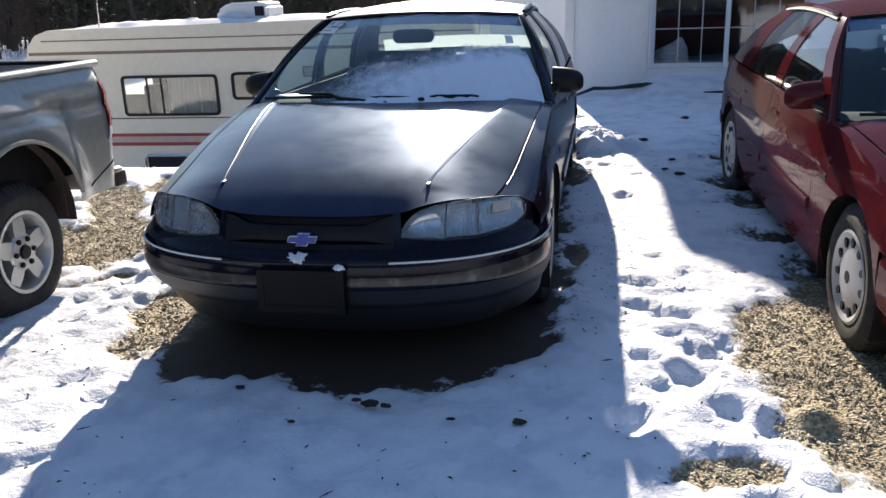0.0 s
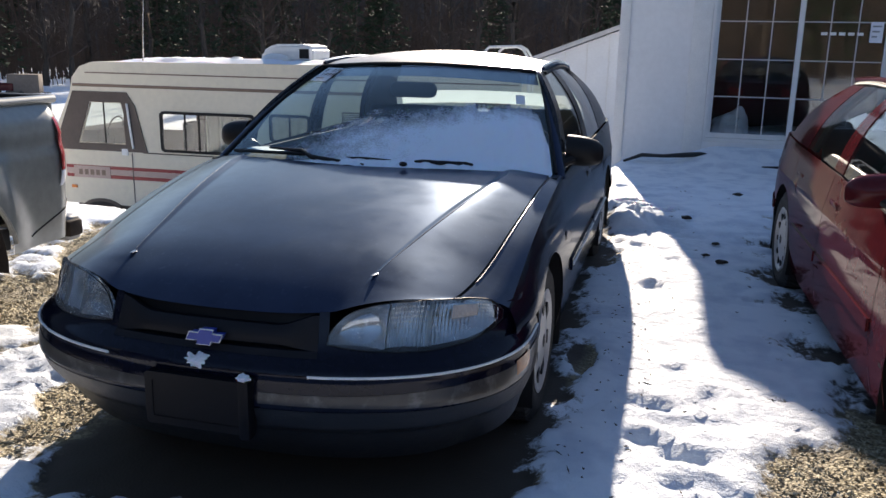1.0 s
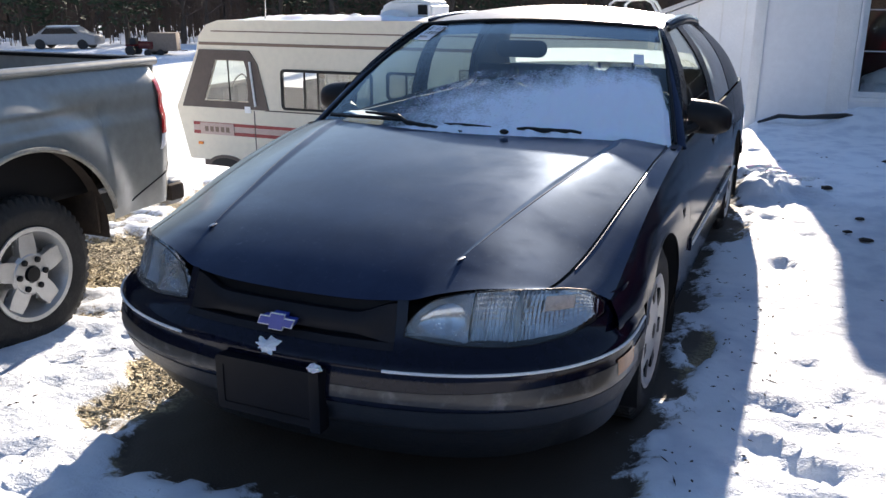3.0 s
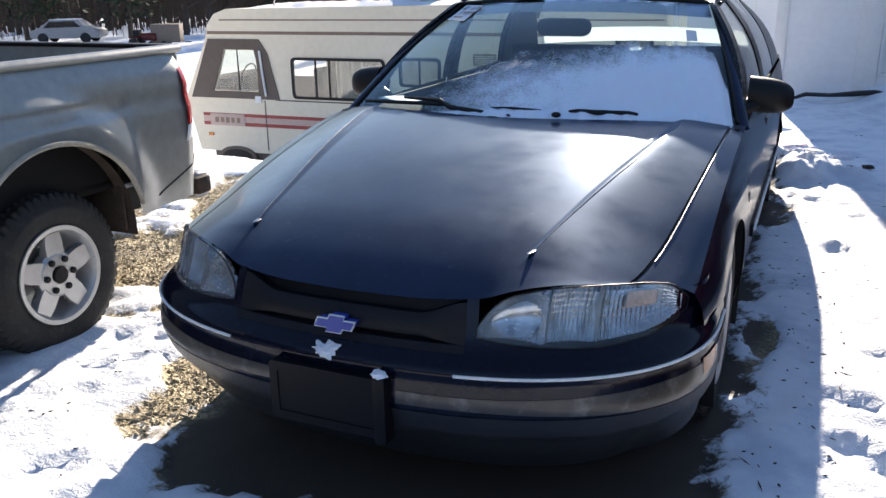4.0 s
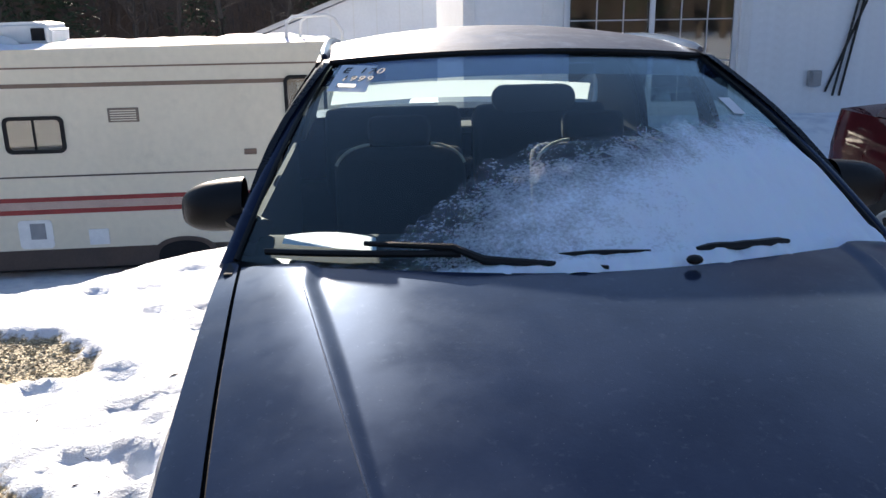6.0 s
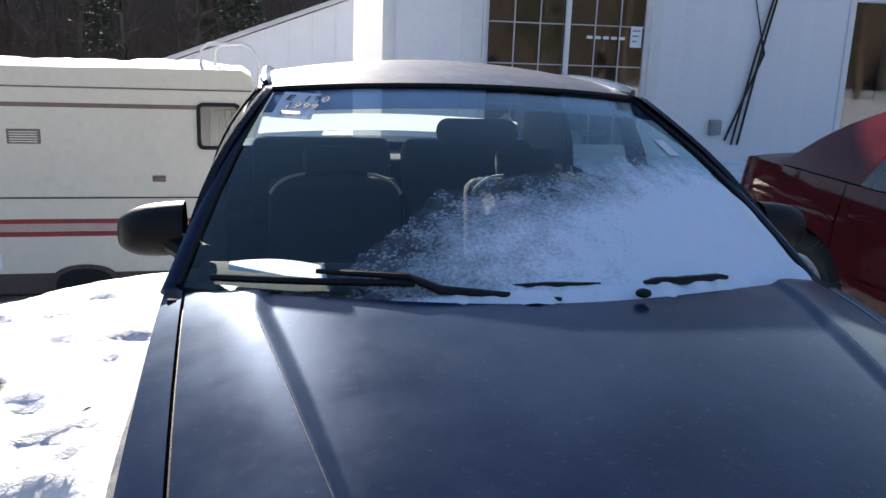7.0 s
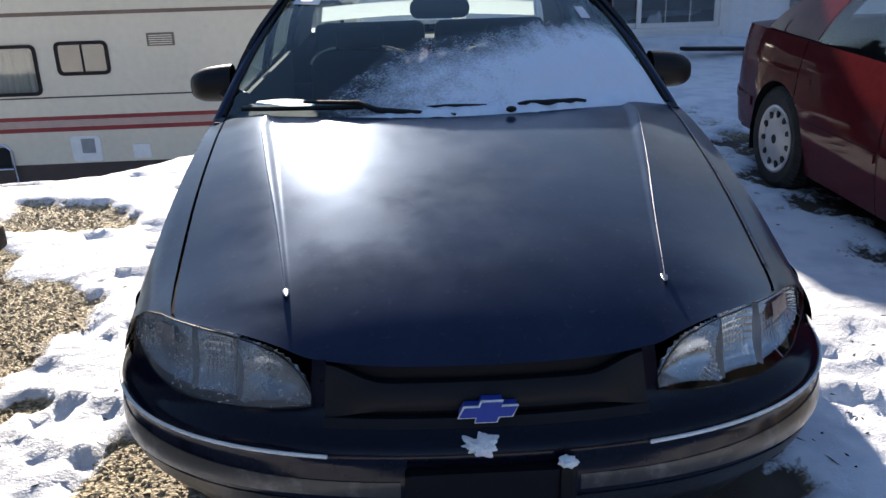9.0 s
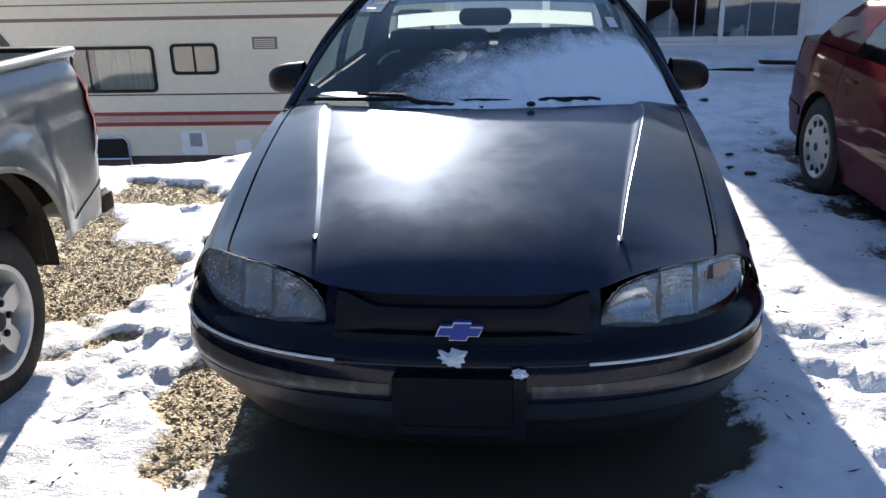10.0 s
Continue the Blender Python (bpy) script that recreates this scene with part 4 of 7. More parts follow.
    # windscreen of the cab front
    part("windscreen", surf(lambda u, w: (-8.945 + ox + 0.50 * w - 0.004, Y + 0.2 + (D - 0.4) * u, -0.34 + 0.94 * w), (0, 1), (0, 1)), GLASS_DARK, t)
    # snow on the roof
    def crust(u, w):
        x, y = -7.9 + ox + 6.9 * u, Y + 0.02 + (D - 0.1) * w
        edge = min(1, 8 * min(w, 1 - w) + 0.15, 14 * min(u, 1 - u))
        n = 0.5 + noise.noise(Vector((x * 1.1, y * 2, 3))) + 0.5 * noise.noise(Vector((x * 4, y * 4, 1)))
        return (x, y, 1.112 + 0.0101 * (x + 8 - ox) + max(0.004, 0.085 * edge * max(0.06, min(1, n + 0.15))))
    sn = surf(crust, span(0, 1, 130), span(0, 1, 24))
    tagged(finish("roof_snow", sn, SNOW_BIT), "thin crust of snow on the motorhome roof", "snow").matrix_world = t.matrix_world.copy()
    return t


make_motorhome()


# ---- vehicles: shared pieces ----
def make_wheel(t, cx, cy, cz, R, width, rim_r, style, side):
    """Wheel with its axis along x; side is +1 when its outer face looks to +x."""
    m = pose(cx, cy, cz, 0, 0, 0 if side > 0 else 180)
    w = width / 2
    b = bmesh.new()
    s = rim_r
    prof = [(s - 0.01, -0.8, 0), (s + 0.012, -0.92, 0), (s + (R - s) * 0.5, -1, 0), (R - 0.03, -0.9, 0), (R - 0.012, -0.80, 1)]
    prof += [(R, q, 1 + i // 2 % 2) for i, q in enumerate((-0.72, -0.40, -0.36, -0.04, 0.0, 0.36, 0.40, 0.72))]
    prof += [(R - 0.012, 0.80, 2), (R - 0.03, 0.9, 0), (s + (R - s) * 0.62, 1.0, 0), (s + (R - s) * 0.55, 1.02, 0), (s + 0.03, 0.98, 0), (s + 0.012, 0.92, 0), (s - 0.01, 0.8, 0)]

    def tread(i, k):  # blocks of the tread stand out in two staggered rows
        r, q, row = prof[int(k)]
        if row:
            r += 0.005 if (int(i) + 2 * row) % 4 < 3 else -0.008
        a = 2 * math.pi * i / 224
        return m @ Vector((q * w, r * math.cos(a), r * math.sin(a)))
    add_surf(b, tread, list(range(225)), list(range(len(prof))))
    tyre = part("wheel", b, RUBBER, t, "black rubber tyre")
    b = bmesh.new()
    if style == "truck":
        add_lathe(b, [(0.02, -w * 0.5), (s - 0.03, -w * 0.5), (s - 0.012, w * 0.86), (s + 0.006, w * 0.93), (s + 0.004, w * 0.98), (s - 0.014, w * 0.96), (s - 0.03, w * 0.72), (s - 0.05, -w * 0.1), (0.02, -w * 0.1)], 56, m)
        for k in range(5):
            mm = m @ Matrix.Rotation(radians(72 * k), 4, "X")
            q = [(-0.052, 0.06), (0.052, 0.06), (0.036, 0.13), (0.046, s - 0.02), (-0.046, s - 0.02), (-0.036, 0.13)]
            pb = bmesh.new()
            add_prism(pb, q, w * 0.42, w * 0.80, 0)
            bmesh.ops.bevel(pb, geom=list(pb.edges), offset=0.008, segments=2, affect="EDGES")
            bmesh.ops.transform(pb, matrix=mm, verts=pb.verts)
            me = bpy.data.meshes.new("tmp")
            pb.to_mesh(me)
            b.from_mesh(me)
            bpy.data.meshes.remove(me)
            pb.free()
        add_lathe(b, [(0.035, w * 0.3), (0.10, w * 0.4), (0.098, w * 0.74), (0.085, w * 0.84), (0.04, w * 0.86), (0.035, w * 0.78)], 32, m)
        rim = part("rim", b, ALLOY, tyre, "five-spoke silver alloy wheel")
        hb = bmesh.new()
        add_lathe(hb, [(0.001, w * 0.7), (0.034, w * 0.7), (0.034, w * 0.95), (0.001, w * 0.97)], 20, m)
        for k in range(6):
            mm = m @ Matrix.Rotation(radians(60 * k + 30), 4, "X")
            part("lug_nut", add_lathe(bmesh.new(), [(0.001, w * 0.8), (0.014, w * 0.8), (0.014, w * 0.93), (0.008, w * 0.97), (0.001, w * 0.97)], 10, mm @ Matrix.Translation((0, 0, 0.068))), BLACK_PLASTIC, tyre)
        part("hub", hb, BLACK_PLASTIC, tyre)
    else:
        n = 11 if style == "slots" else 7
        add_lathe(b, [(0.02, -w * 0.5), (s - 0.03, -w * 0.5), (s - 0.008, w * 0.86), (s + 0.008, w * 0.95), (s - 0.004, w * 1.0), (s - 0.02, w * 0.93), (s - 0.035, w * 0.8), (0.10, w * 0.93), (0.05, w * 0.96), (0.02, w * 0.97)], 56, m)
        rim = part("rim", b, HUBCAP, tyre, "grey plastic hub cap")
        hb = bmesh.new()
        for k in range(n):
            mm = m @ Matrix.Rotation(radians(360 * k / n), 4, "X")
            q = round_rect(-0.015, 0.015, s * 0.66, s * 0.89, 0.013, 3) if style == "slots" else [(-0.03, s * 0.84), (0.03, s * 0.84), (0.012, s * 0.42), (-0.012, s * 0.42)]
            pb = bmesh.new()
            add_prism(pb, q, w * 0.8, w * 0.915, 0)
            bmesh.ops.transform(pb, matrix=mm, verts=pb.verts)
            part("slot", pb, BLACK_PLASTIC, tyre, smooth=False)
        add_lathe(hb, [(0.001, w * 0.9), (0.028, w * 0.9), (0.028, w * 0.985), (0.001, w * 0.99)], 20, m)
        part("hub", hb, BLACK_PLASTIC, tyre)
    return tyre


NA, NB, NN = 0.915, 0.62, 2.4  # plan outline of the nose
OFF = spline([(0.18, 0.14), (0.27, 0.07), (0.34, 0.03), (0.40, 0.006), (0.432, -0.004), (0.455, -0.003), (0.485, 0.002), (0.51, 0.005), (0.53, 0.005), (0.545, 0.014), (0.565, 0.04), (0.59, 0.062), (0.62, 0.076), (0.66, 0.09), (0.70, 0.105), (0.75, 0.132)])
ZC = spline([(0.0, 0.672), (0.06, 0.70), (0.15, 0.738), (0.35, 0.80), (0.6, 0.852), (0.9, 0.905), (1.2, 0.947), (1.45, 0.975), (1.8, 0.995)])
DROP = spline([(0.05, 0.225), (0.46, 0.20), (0.9, 0.13), (1.4, 0.085), (1.75, 0.073)])
ZS = spline([(1.6, 0.92), (2.5, 0.945), (3.5, 0.962), (4.2, 0.97), (4.6, 0.963), (4.85, 0.945), (5.05, 0.905)])


def nose(th, z, extra=0.0):
    """A point on the nose: th runs from 0 in the middle to 1 at the side, on to the wheel arch."""
    s, a = (1 if th >= 0 else -1), abs(th)
    sa, ca = math.sin(min(a, 1) * math.pi / 2), math.cos(min(a, 1) * math.pi / 2)
    x, y = NA * sa ** (2 / NN), NB * (1 - max(ca, 0) ** (2 / NN))
    nx, ny = (x / NA) ** (NN - 1) / NA, -(max(NB - y, 0) / NB) ** (NN - 1) / NB
    k = math.hypot(nx, ny)
    o = OFF(z) * (1 - 0.8 * smooth01((a - 0.7) / 0.3)) - extra
    x, y = x - o * nx / k, y - o * ny / k
    if a > 1:
        y += (a - 1) * 0.6
    return Vector((s * x, y, z))


def nose_at(x, z):
    lo, hi = 0.0, 1.0
    for _ in range(24):
        mid = (lo + hi) / 2
        if nose(mid, z).x < abs(x):
            lo = mid
        else:
            hi = mid
    return lo


ZEDGE = spline([(0, 0.688), (0.3, 0.695), (0.385, 0.703), (0.44, 0.718), (0.55, 0.733), (0.65, 0.729), (0.75, 0.713), (0.82, 0.690), (0.86, 0.660)])
UX = lambda u: 0.69 * u / 0.9 if u < 0.9 else 0.69 + (u - 0.9) / 0.1 * 0.165
UK = lambda u: 0.82 * u / 0.9 if u < 0.9 else 0.82 + (u - 0.9) / 0.1 * 0.045
CREASE = spline([(0.1, 0.405), (0.3, 0.44), (0.57, 0.49), (1.0, 0.578), (1.4, 0.655)])
EDGE_CACHE = {}


def top_point(u, v, ridge=True):
    """Bonnet and wing tops: u across (0.9: the shut line, 1: the shoulder), v from the nose to the scuttle."""
    s, a = (1 if u >= 0 else -1), abs(u)
    if a not in EDGE_CACHE:
        z = ZEDGE(UX(a))
        EDGE_CACHE[a] = nose(nose_at(UX(a), z), z)
    e = EDGE_CACHE[a]
    k = Vector((UK(a), 1.37 + 0.31 * a * a, 0))
    x = e.x + (k.x - e.x) * v ** (0.75 - 0.30 * min(1.0, a / 0.9) ** 4)
    y = e.y + (k.y - e.y) * v

    def h(x, y):
        return ZC(y) - DROP(y) * (x / 0.92) ** 3.2
    z = h(x, y) + (e.z - h(e.x, e.y)) * (1 - v) ** 5
    if ridge:
        d = x - CREASE(y)
        k = smooth01((y - 0.25) / 1.0)
        w = 0.012 + 0.030 * k
        lift = (0.003 + 0.0085 * k) * smooth01((y - 0.27) / 0.05)
        z += lift * (smooth01((d + w) / w) if d < 0 else math.exp(-(d / 0.11) ** 2))
    return Vector((s * x, y, z))


FW, RW, WR, ARCH = 1.13, 3.88, 0.325, 0.375


def side_point(y, z, s):
    """Body side between the nose and the tail."""
    if y < 1.68:
        p = top_point(1.0, (y - EDGE_CACHE[1.0].y) / (1.68 - EDGE_CACHE[1.0].y), False)
        xt, zt = p.x, p.z
    else:
        xt, zt = 0.865 - 0.05 * smooth01((y - 4.0) / 1.1), ZS(y)
    wm = 0.915 - 0.055 * smooth01((y - 4.1) / 1.0) - 0.03 * smooth01((0.75 - y) / 0.35)
    f = min(max((z - 0.55) / max(zt - 0.55, 0.02), 0), 1)
    x = wm - (wm - xt) * f ** 2.2 - 0.045 * max(0, (0.5 - z) / 0.3) ** 2
    x += 0.006 * math.exp(-((z - 0.76) / 0.02) ** 2) * smooth01((y - 0.8) / 0.3)
    x -= 0.20 * max(0.0, (y - 4.5) / 0.5) ** 2.6
    return Vector((s * x, y, z))


def side_low(y):
    for w in (FW, RW):
        if abs(y - w) < ARCH:
            return 0.315 + math.sqrt(ARCH ** 2 - (y - w) ** 2)
    return 0.575 if y < FW else (0.20 if y < RW else 0.30)


def side_top(y):
    if y < 1.68:
        return top_point(1.0, (y - EDGE_CACHE[1.0].y) / (1.68 - EDGE_CACHE[1.0].y), False).z
    return ZS(y)


def arch_steps(a, b):
    out = set(span(a, b, max(4, int((b - a) / 0.05))))
    for w in (FW, RW):
        out |= {w - ARCH * math.cos(math.pi * k / 28) for k in range(29) if a < w - ARCH * math.cos(math.pi * k / 28) < b}
        for e in (w - ARCH - 0.0005, w + ARCH + 0.0005):
            if a < e < b:
                out.add(e)
    return sorted(out)


def ws_point(u, v, lift=0.0):
    a = Vector((0.838 * u, 1.40 + 0.26 * u * u, 0.962 - 0.03 * u * u))
    b = Vector((0.615 * u, 2.315 + 0.10 * u * u, 1.388 - 0.03 * u * u))
    p = a.lerp(b, v)
    n = Vector((0.22 * u, -0.50, 0.86)).normalized()
    return p + n * (0.035 * math.sin(math.pi * v) * (1 - 0.3 * u * u) + lift)


def roof_point(u, v):
    f = Vector((0.63 * u, 2.315 + 0.10 * u * u, 1.388 - 0.03 * u * u))
    r = Vector((0.60 * u, 3.58 - 0.06 * u * u, 1.368 - 0.03 * u * u))
    p = f.lerp(r, v)
    p.z += 0.085 * math.sin(math.pi * min(v * 0.95 + 0.02, 1)) ** 0.8 * (1 - 0.35 * u * u)
    return p


def rear_glass(u, v):
    a = Vector((0.60 * u, 3.58 - 0.06 * u * u, 1.368 - 0.03 * u * u))
    b = Vector((0.73 * u, 4.30 - 0.10 * u * u, 0.995 - 0.02 * u * u))
    return a.lerp(b, v) + Vector((0, 0.4, 0.8)) * 0.03 * math.sin(math.pi * v)


def make_sedan(t, paint, sc, navy):
    S = Matrix.Diagonal((*sc, 1))
    low = NAVY_LOW if navy else paint

    def P(name, bm, mat, parent=None, label="", smooth=True):
        if not navy:  # shorter, tapering tail
            for v in bm.verts:
                if v.co.y > RW:
                    k = smooth01((v.co.y - RW) / 1.2)
                    v.co = Vector((v.co.x * (1 - 0.05 * k), RW + (v.co.y - RW) * 0.86, v.co.z))
        bmesh.ops.transform(bm, matrix=S, verts=bm.verts)
        return part(name, bm, mat, parent or t, label, smooth)

    # nose
    ths = span(-1.2, 1.2, 96)
    bump = P("front_bumper", surf(lambda u, v: nose(u, v), ths, span(0.375, 0.578, 40)), paint, label="dark glossy front bumper cover")
    P("lower_valance", surf(lambda u, v: nose(u, max(v, 0.19 + 0.09 * smooth01((abs(u) - 0.7) / 0.4)), -0.006 - 0.02 * smooth01((0.35 - v) / 0.03)), span(-1.2, 1.2, 100), span(0.19, 0.378, 19)), low, bump, "scuffed lower valance")
    if navy:
        P("lower_face", shell(lambda u, v: nose(u, v, 0.002), span(-1.19, 1.19, 90), span(0.376, 0.420, 4), (0, 0.01, 0)), NAVY_LOW, bump, "dull dirty lower face of the bumper")
        # band on each side: scuffs with the snow reflection painted in
        for s in (-1, 1):
            P("scuff_sheen_band", shell(lambda u, v: nose(s * u, 0.455 + (v - 0.455) * (0.55 + 0.45 * smooth01((u - 0.2) / 0.5)), 0.0025), span(nose_at(0.19, 0.455), 1.19, 50), span(0.424, 0.486, 6), (0, 0.012, 0)), NAVY_BUMPER, bump, "grey bumper band with scuffs and painted snow sheen")
    g0 = nose_at(0.345, 0.62)
    gr = P("grille", surf(lambda u, v: nose(u, v, -0.03), span(-g0, g0, 30), span(0.57, 0.70, 8)), GRILLE_BLACK, label="black slatted grille")
    def bar(u, v):
        e = smooth01((abs(u) / g0 - 0.55) / 0.45)
        z0, z1 = 0.600 - 0.012 * e, 0.655 + 0.034 * e
        return nose(u, z0 + (z1 - z0) * v, (0.008 - 0.010 * (2 * v - 1) ** 2) * (1 - 0.8 * e))
    P("grille_bar", shell(bar, span(-g0, g0, 60), span(0, 1, 8), (0, 0.02, 0)), GRILLE_PAINT, gr)
    P("grille_bar", shell(lambda u, v: nose(u, v, 0.002), span(-g0, g0, 30), span(0.571, 0.588, 3), (0, 0.02, 0)), GRILLE_PAINT, gr)
    for s in (-1, 1):
        P("nose_corner", surf(lambda u, v: nose(s * u, v), span(g0, nose_at(0.376, 0.62), 4), span(0.57, 0.70, 8)), paint, gr)
    # bonnet and wings
    vs = [i / 72 for i in range(73)]
    bon = P("bonnet", surf(lambda u, v: top_point(u, v * 0.985), span(-0.893, 0.893, 380), vs), NAVY_TOP if navy else paint, label="dusty bonnet with two raised creases")
    P("bonnet_gap", surf(lambda u, v: top_point(u, v, False) - Vector((0, 0, 0.012)), span(-1, 1, 40), span(0.03, 1.0, 20)), BLACK_PLASTIC, bon)
    def crease_at(v):
        lo, hi = 0.3, 0.9
        for _ in range(26):
            q = (lo + hi) / 2
            p = top_point(q, v)
            if p.x < CREASE(p.y):
                lo = q
            else:
                hi = q
        return top_point(lo, v)
    for s in (-1, 1):
        # thin glossy tubes and end beads added so the creases show a glint
        line = [crease_at(v) for v in span(0.14, 0.97, 40)]
        line = [Vector((s * p.x, p.y, p.z - 0.0012)) for p in line if p.y > 0.275]
        cl = P("crease_line", tube(line, [0.0030 - 0.0014 * abs(2 * k / len(line) - 0.75) for k in range(len(line) - 3)] + [0.0016, 0.0013, 0.001], 8), CREASE_PAINT if navy else paint, bon)
        drop = bmesh.new()
        bmesh.ops.create_icosphere(drop, subdivisions=3, radius=1, matrix=Matrix.Translation(line[0] + Vector((-s * 0.001, 0.004, -0.0006))) @ Matrix.Rotation(-s * 0.18, 4, "Z") @ Matrix.Diagonal((0.0085, 0.042, 0.0027, 1)))
        P("crease_end", drop, CREASE_PAINT if navy else paint, cl)
    for s in (-1, 1):
        w = P("wing", surf(lambda u, v: top_point(s * u, v), span(0.904, 1.0, 6), span(0, 1, 40)), NAVY_TOP if navy else paint)
        ys = arch_steps(EDGE_CACHE[1.0].y, 1.705)
        # tube added on the right wing only, for its bright edge highlight
        if navy and s > 0:
            P("edge_glint", tube([top_point(0.9045, v) + Vector((0, 0, 0.0005)) for v in span(0.12, 0.93, 40)], 0.0026, 6), CREASE_PAINT, w, "thin glossy tube added for the glint beside the bonnet gap")
        P("wing_side", surf(lambda y, v: side_point(y, side_low(y) + (side_top(y) - side_low(y)) * v, s), ys, span(0, 1, 16)), paint, w)
        for nm, a, b in (("front_door", 1.712, 2.775), ("rear_door", 2.782, 3.66), ("rear_quarter", 3.667, 5.0)):
            d = P(nm, surf(lambda y, v: side_point(y, side_low(y) + (side_top(y) - side_low(y)) * v, s), arch_steps(a, b), span(0, 1, 16)), paint)
            if nm != "rear_quarter":
                yy = b - 0.16
                h = bmesh.new()
                add_box(h, s * 0.885 - 0.012, s * 0.885 + 0.03 * 0.5, yy - 0.09, yy + 0.09, 0.80, 0.835, 0.008)
                P("handle", h, BLACK_GLOSS if navy else paint, d)
            z0 = 0.50
            m = P("side_moulding", shell(lambda y, v: side_point(y, z0 + v, s) + Vector((s * 0.010, 0, 0)), [q for q in span(a + 0.02, b - 0.02, 20) if abs(q - RW) > ARCH] or [a, b], span(-0.028, 0.028, 4), (-s * 0.012, 0, 0)) if nm != "rear_quarter" else shell(lambda y, v: side_point(y, z0 + v, s) + Vector((s * 0.010, 0, 0)), span(RW + ARCH + 0.03, 4.95, 8), span(-0.028, 0.028, 4), (-s * 0.012, 0, 0)), paint if navy else paint, d)
            if navy and nm != "rear_quarter":
                P("bright_strip", tube([side_point(y, z0, s) + Vector((s * 0.012, 0, 0)) for y in span(a + 0.03, b - 0.03, 12)], 0.006, 6), WHITE_TRIM, d, "bright moulding insert")
        # belt moulding and glass
        def belt(y):
            return Vector((s * (0.852 - 0.05 * smooth01((y - 4.0) / 1.1)), y, ZS(y) + 0.004))

        def rail(y):
            return Vector((s * (0.628 - 0.02 * smooth01((y - 2.8) / 0.9)), y, 1.362 + 0.035 * math.sin(math.pi * min(max((y - 2.3) / 1.4, 0), 1))))

        def glassp(yb0, yb1, yt0, yt1, out=0.0):
            def f(u, v):
                b, r = belt(yb0 + (yb1 - yb0) * u), rail(yt0 + (yt1 - yt0) * u)
                p = b.lerp(r, v)
                return p + Vector((s, 0, 0.5)) * (0.035 * math.sin(math.pi * v) + out)
            return f
        us, vv = span(0, 1, 12), span(0, 1, 8)
        g = P("side_window", surf(glassp(1.84, 2.70, 2.43, 2.66), us, vv), GLASS_DARK, label="tinted side window")
        g.visible_shadow = False
        g = P("side_window", surf(glassp(2.86, 3.60, 2.76, 3.36), us, vv), GLASS_DARK, label="tinted side window")
        g.visible_shadow = False
        P("door_pillar", shell(glassp(2.69, 2.87, 2.65, 2.77, 0.004), (0, 1), vv, (-s * 0.02, 0, 0)), BLACK_GLOSS if navy else paint)
        P("roof_pillar", shell(glassp(3.59, 4.28, 3.35, 3.62, 0.002), span(0, 1, 4), vv, (-s * 0.03, 0, 0)), paint)
        P("pillar_trim", shell(glassp(3.57, 4.30, 3.33, 3.64, -0.04), span(0, 1, 4), vv, (-s * 0.02, 0, 0)), INTERIOR)
        P("window_frame", shell(glassp(1.68, 1.85, 2.35, 2.44, 0.003), span(0, 1, 3), vv, (-s * 0.02, 0, 0)), BLACK_GLOSS if navy else paint)
        P("windscreen_pillar", tube([ws_point(s * 1.022, v, -0.004) for v in span(-0.02, 1.03, 12)], 0.019, 10, 0.6), NAVY_TOP if navy else paint)
        P("seal", tube([ws_point(s * 0.995, v, 0.004) for v in span(0, 1, 12)], 0.007, 6), BLACK_PLASTIC)
        P("roof_rail", tube([rail(y) + Vector((s * 0.004, 0, 0.006)) for y in span(2.46, 3.66, 18)], [0.010] + [0.019] * 18, 8), NAVY_TOP if navy else paint)
        P("drip_seal", tube([rail(y) + Vector((s * 0.022, 0, -0.016)) for y in span(2.42, 3.6, 18)], 0.011, 6), BLACK_PLASTIC)
        # wheel arch liners
        for w in (FW, RW):
            P("arch_liner", surf(lambda a, x: (s * x, w + (ARCH + 0.008) * math.cos(a), 0.315 + (ARCH + 0.008) * math.sin(a)), span(-0.35, math.pi + 0.35, 28), (0.56, 0.906)), BLACK_PLASTIC)
            make_wheel_scaled(t, s * 0.79, w, WR, WR, 0.2, 0.205, "slots" if not navy else "seven", s, sc)
        # mirror
        mb = bmesh.new()
        add_surf(mb, lambda a, q: Vector((s * (0.845 + 0.165 * q), 1.955 + 0.075 * math.sqrt(max(0, 1 - 0.94 * q ** 4)) * math.cos(a), 1.012 + 0.074 * math.sqrt(max(0, 1 - 0.72 * q ** 4)) * math.sin(a) * (1 if math.sin(a) > 0 else 0.95) - 0.012 * q)), span(0, 2 * math.pi, 24), [0, 0.15, 0.3, 0.45, 0.6, 0.72, 0.82, 0.9, 0.96, 1.0])
        add_surf(mb, lambda a, q: Vector((s * (1.01 + 0.008 * math.sqrt(max(0, 1 - q * q))), 1.955 + q * 0.0184 * math.cos(a), 1.0 + q * 0.0392 * math.sin(a))), span(0, 2 * math.pi, 24), [1.0, 0.75, 0.4, 0.01])
        mir = P("door_mirror", mb, BLACK_PLASTIC if navy else paint, label="rounded black door mirror" if navy else "rounded red door mirror")
        P("mirror_arm", tube([(s * 0.80, 1.86, 0.955), (s * 0.88, 1.93, 0.985)], [0.05, 0.04], 10, 0.7), BLACK_PLASTIC, mir)
        P("mirror_glass", surf(lambda a, q: Vector((s * (0.93 + 0.07 * q * math.cos(a)), 2.033 - 0.02 * q * abs(math.cos(a)), 1.01 + 0.045 * q * math.sin(a))), span(0, 2 * math.pi, 20), (0.05, 1)), CHROME, mir)
        # head lamp
        xa, xb = 0.372, 0.84
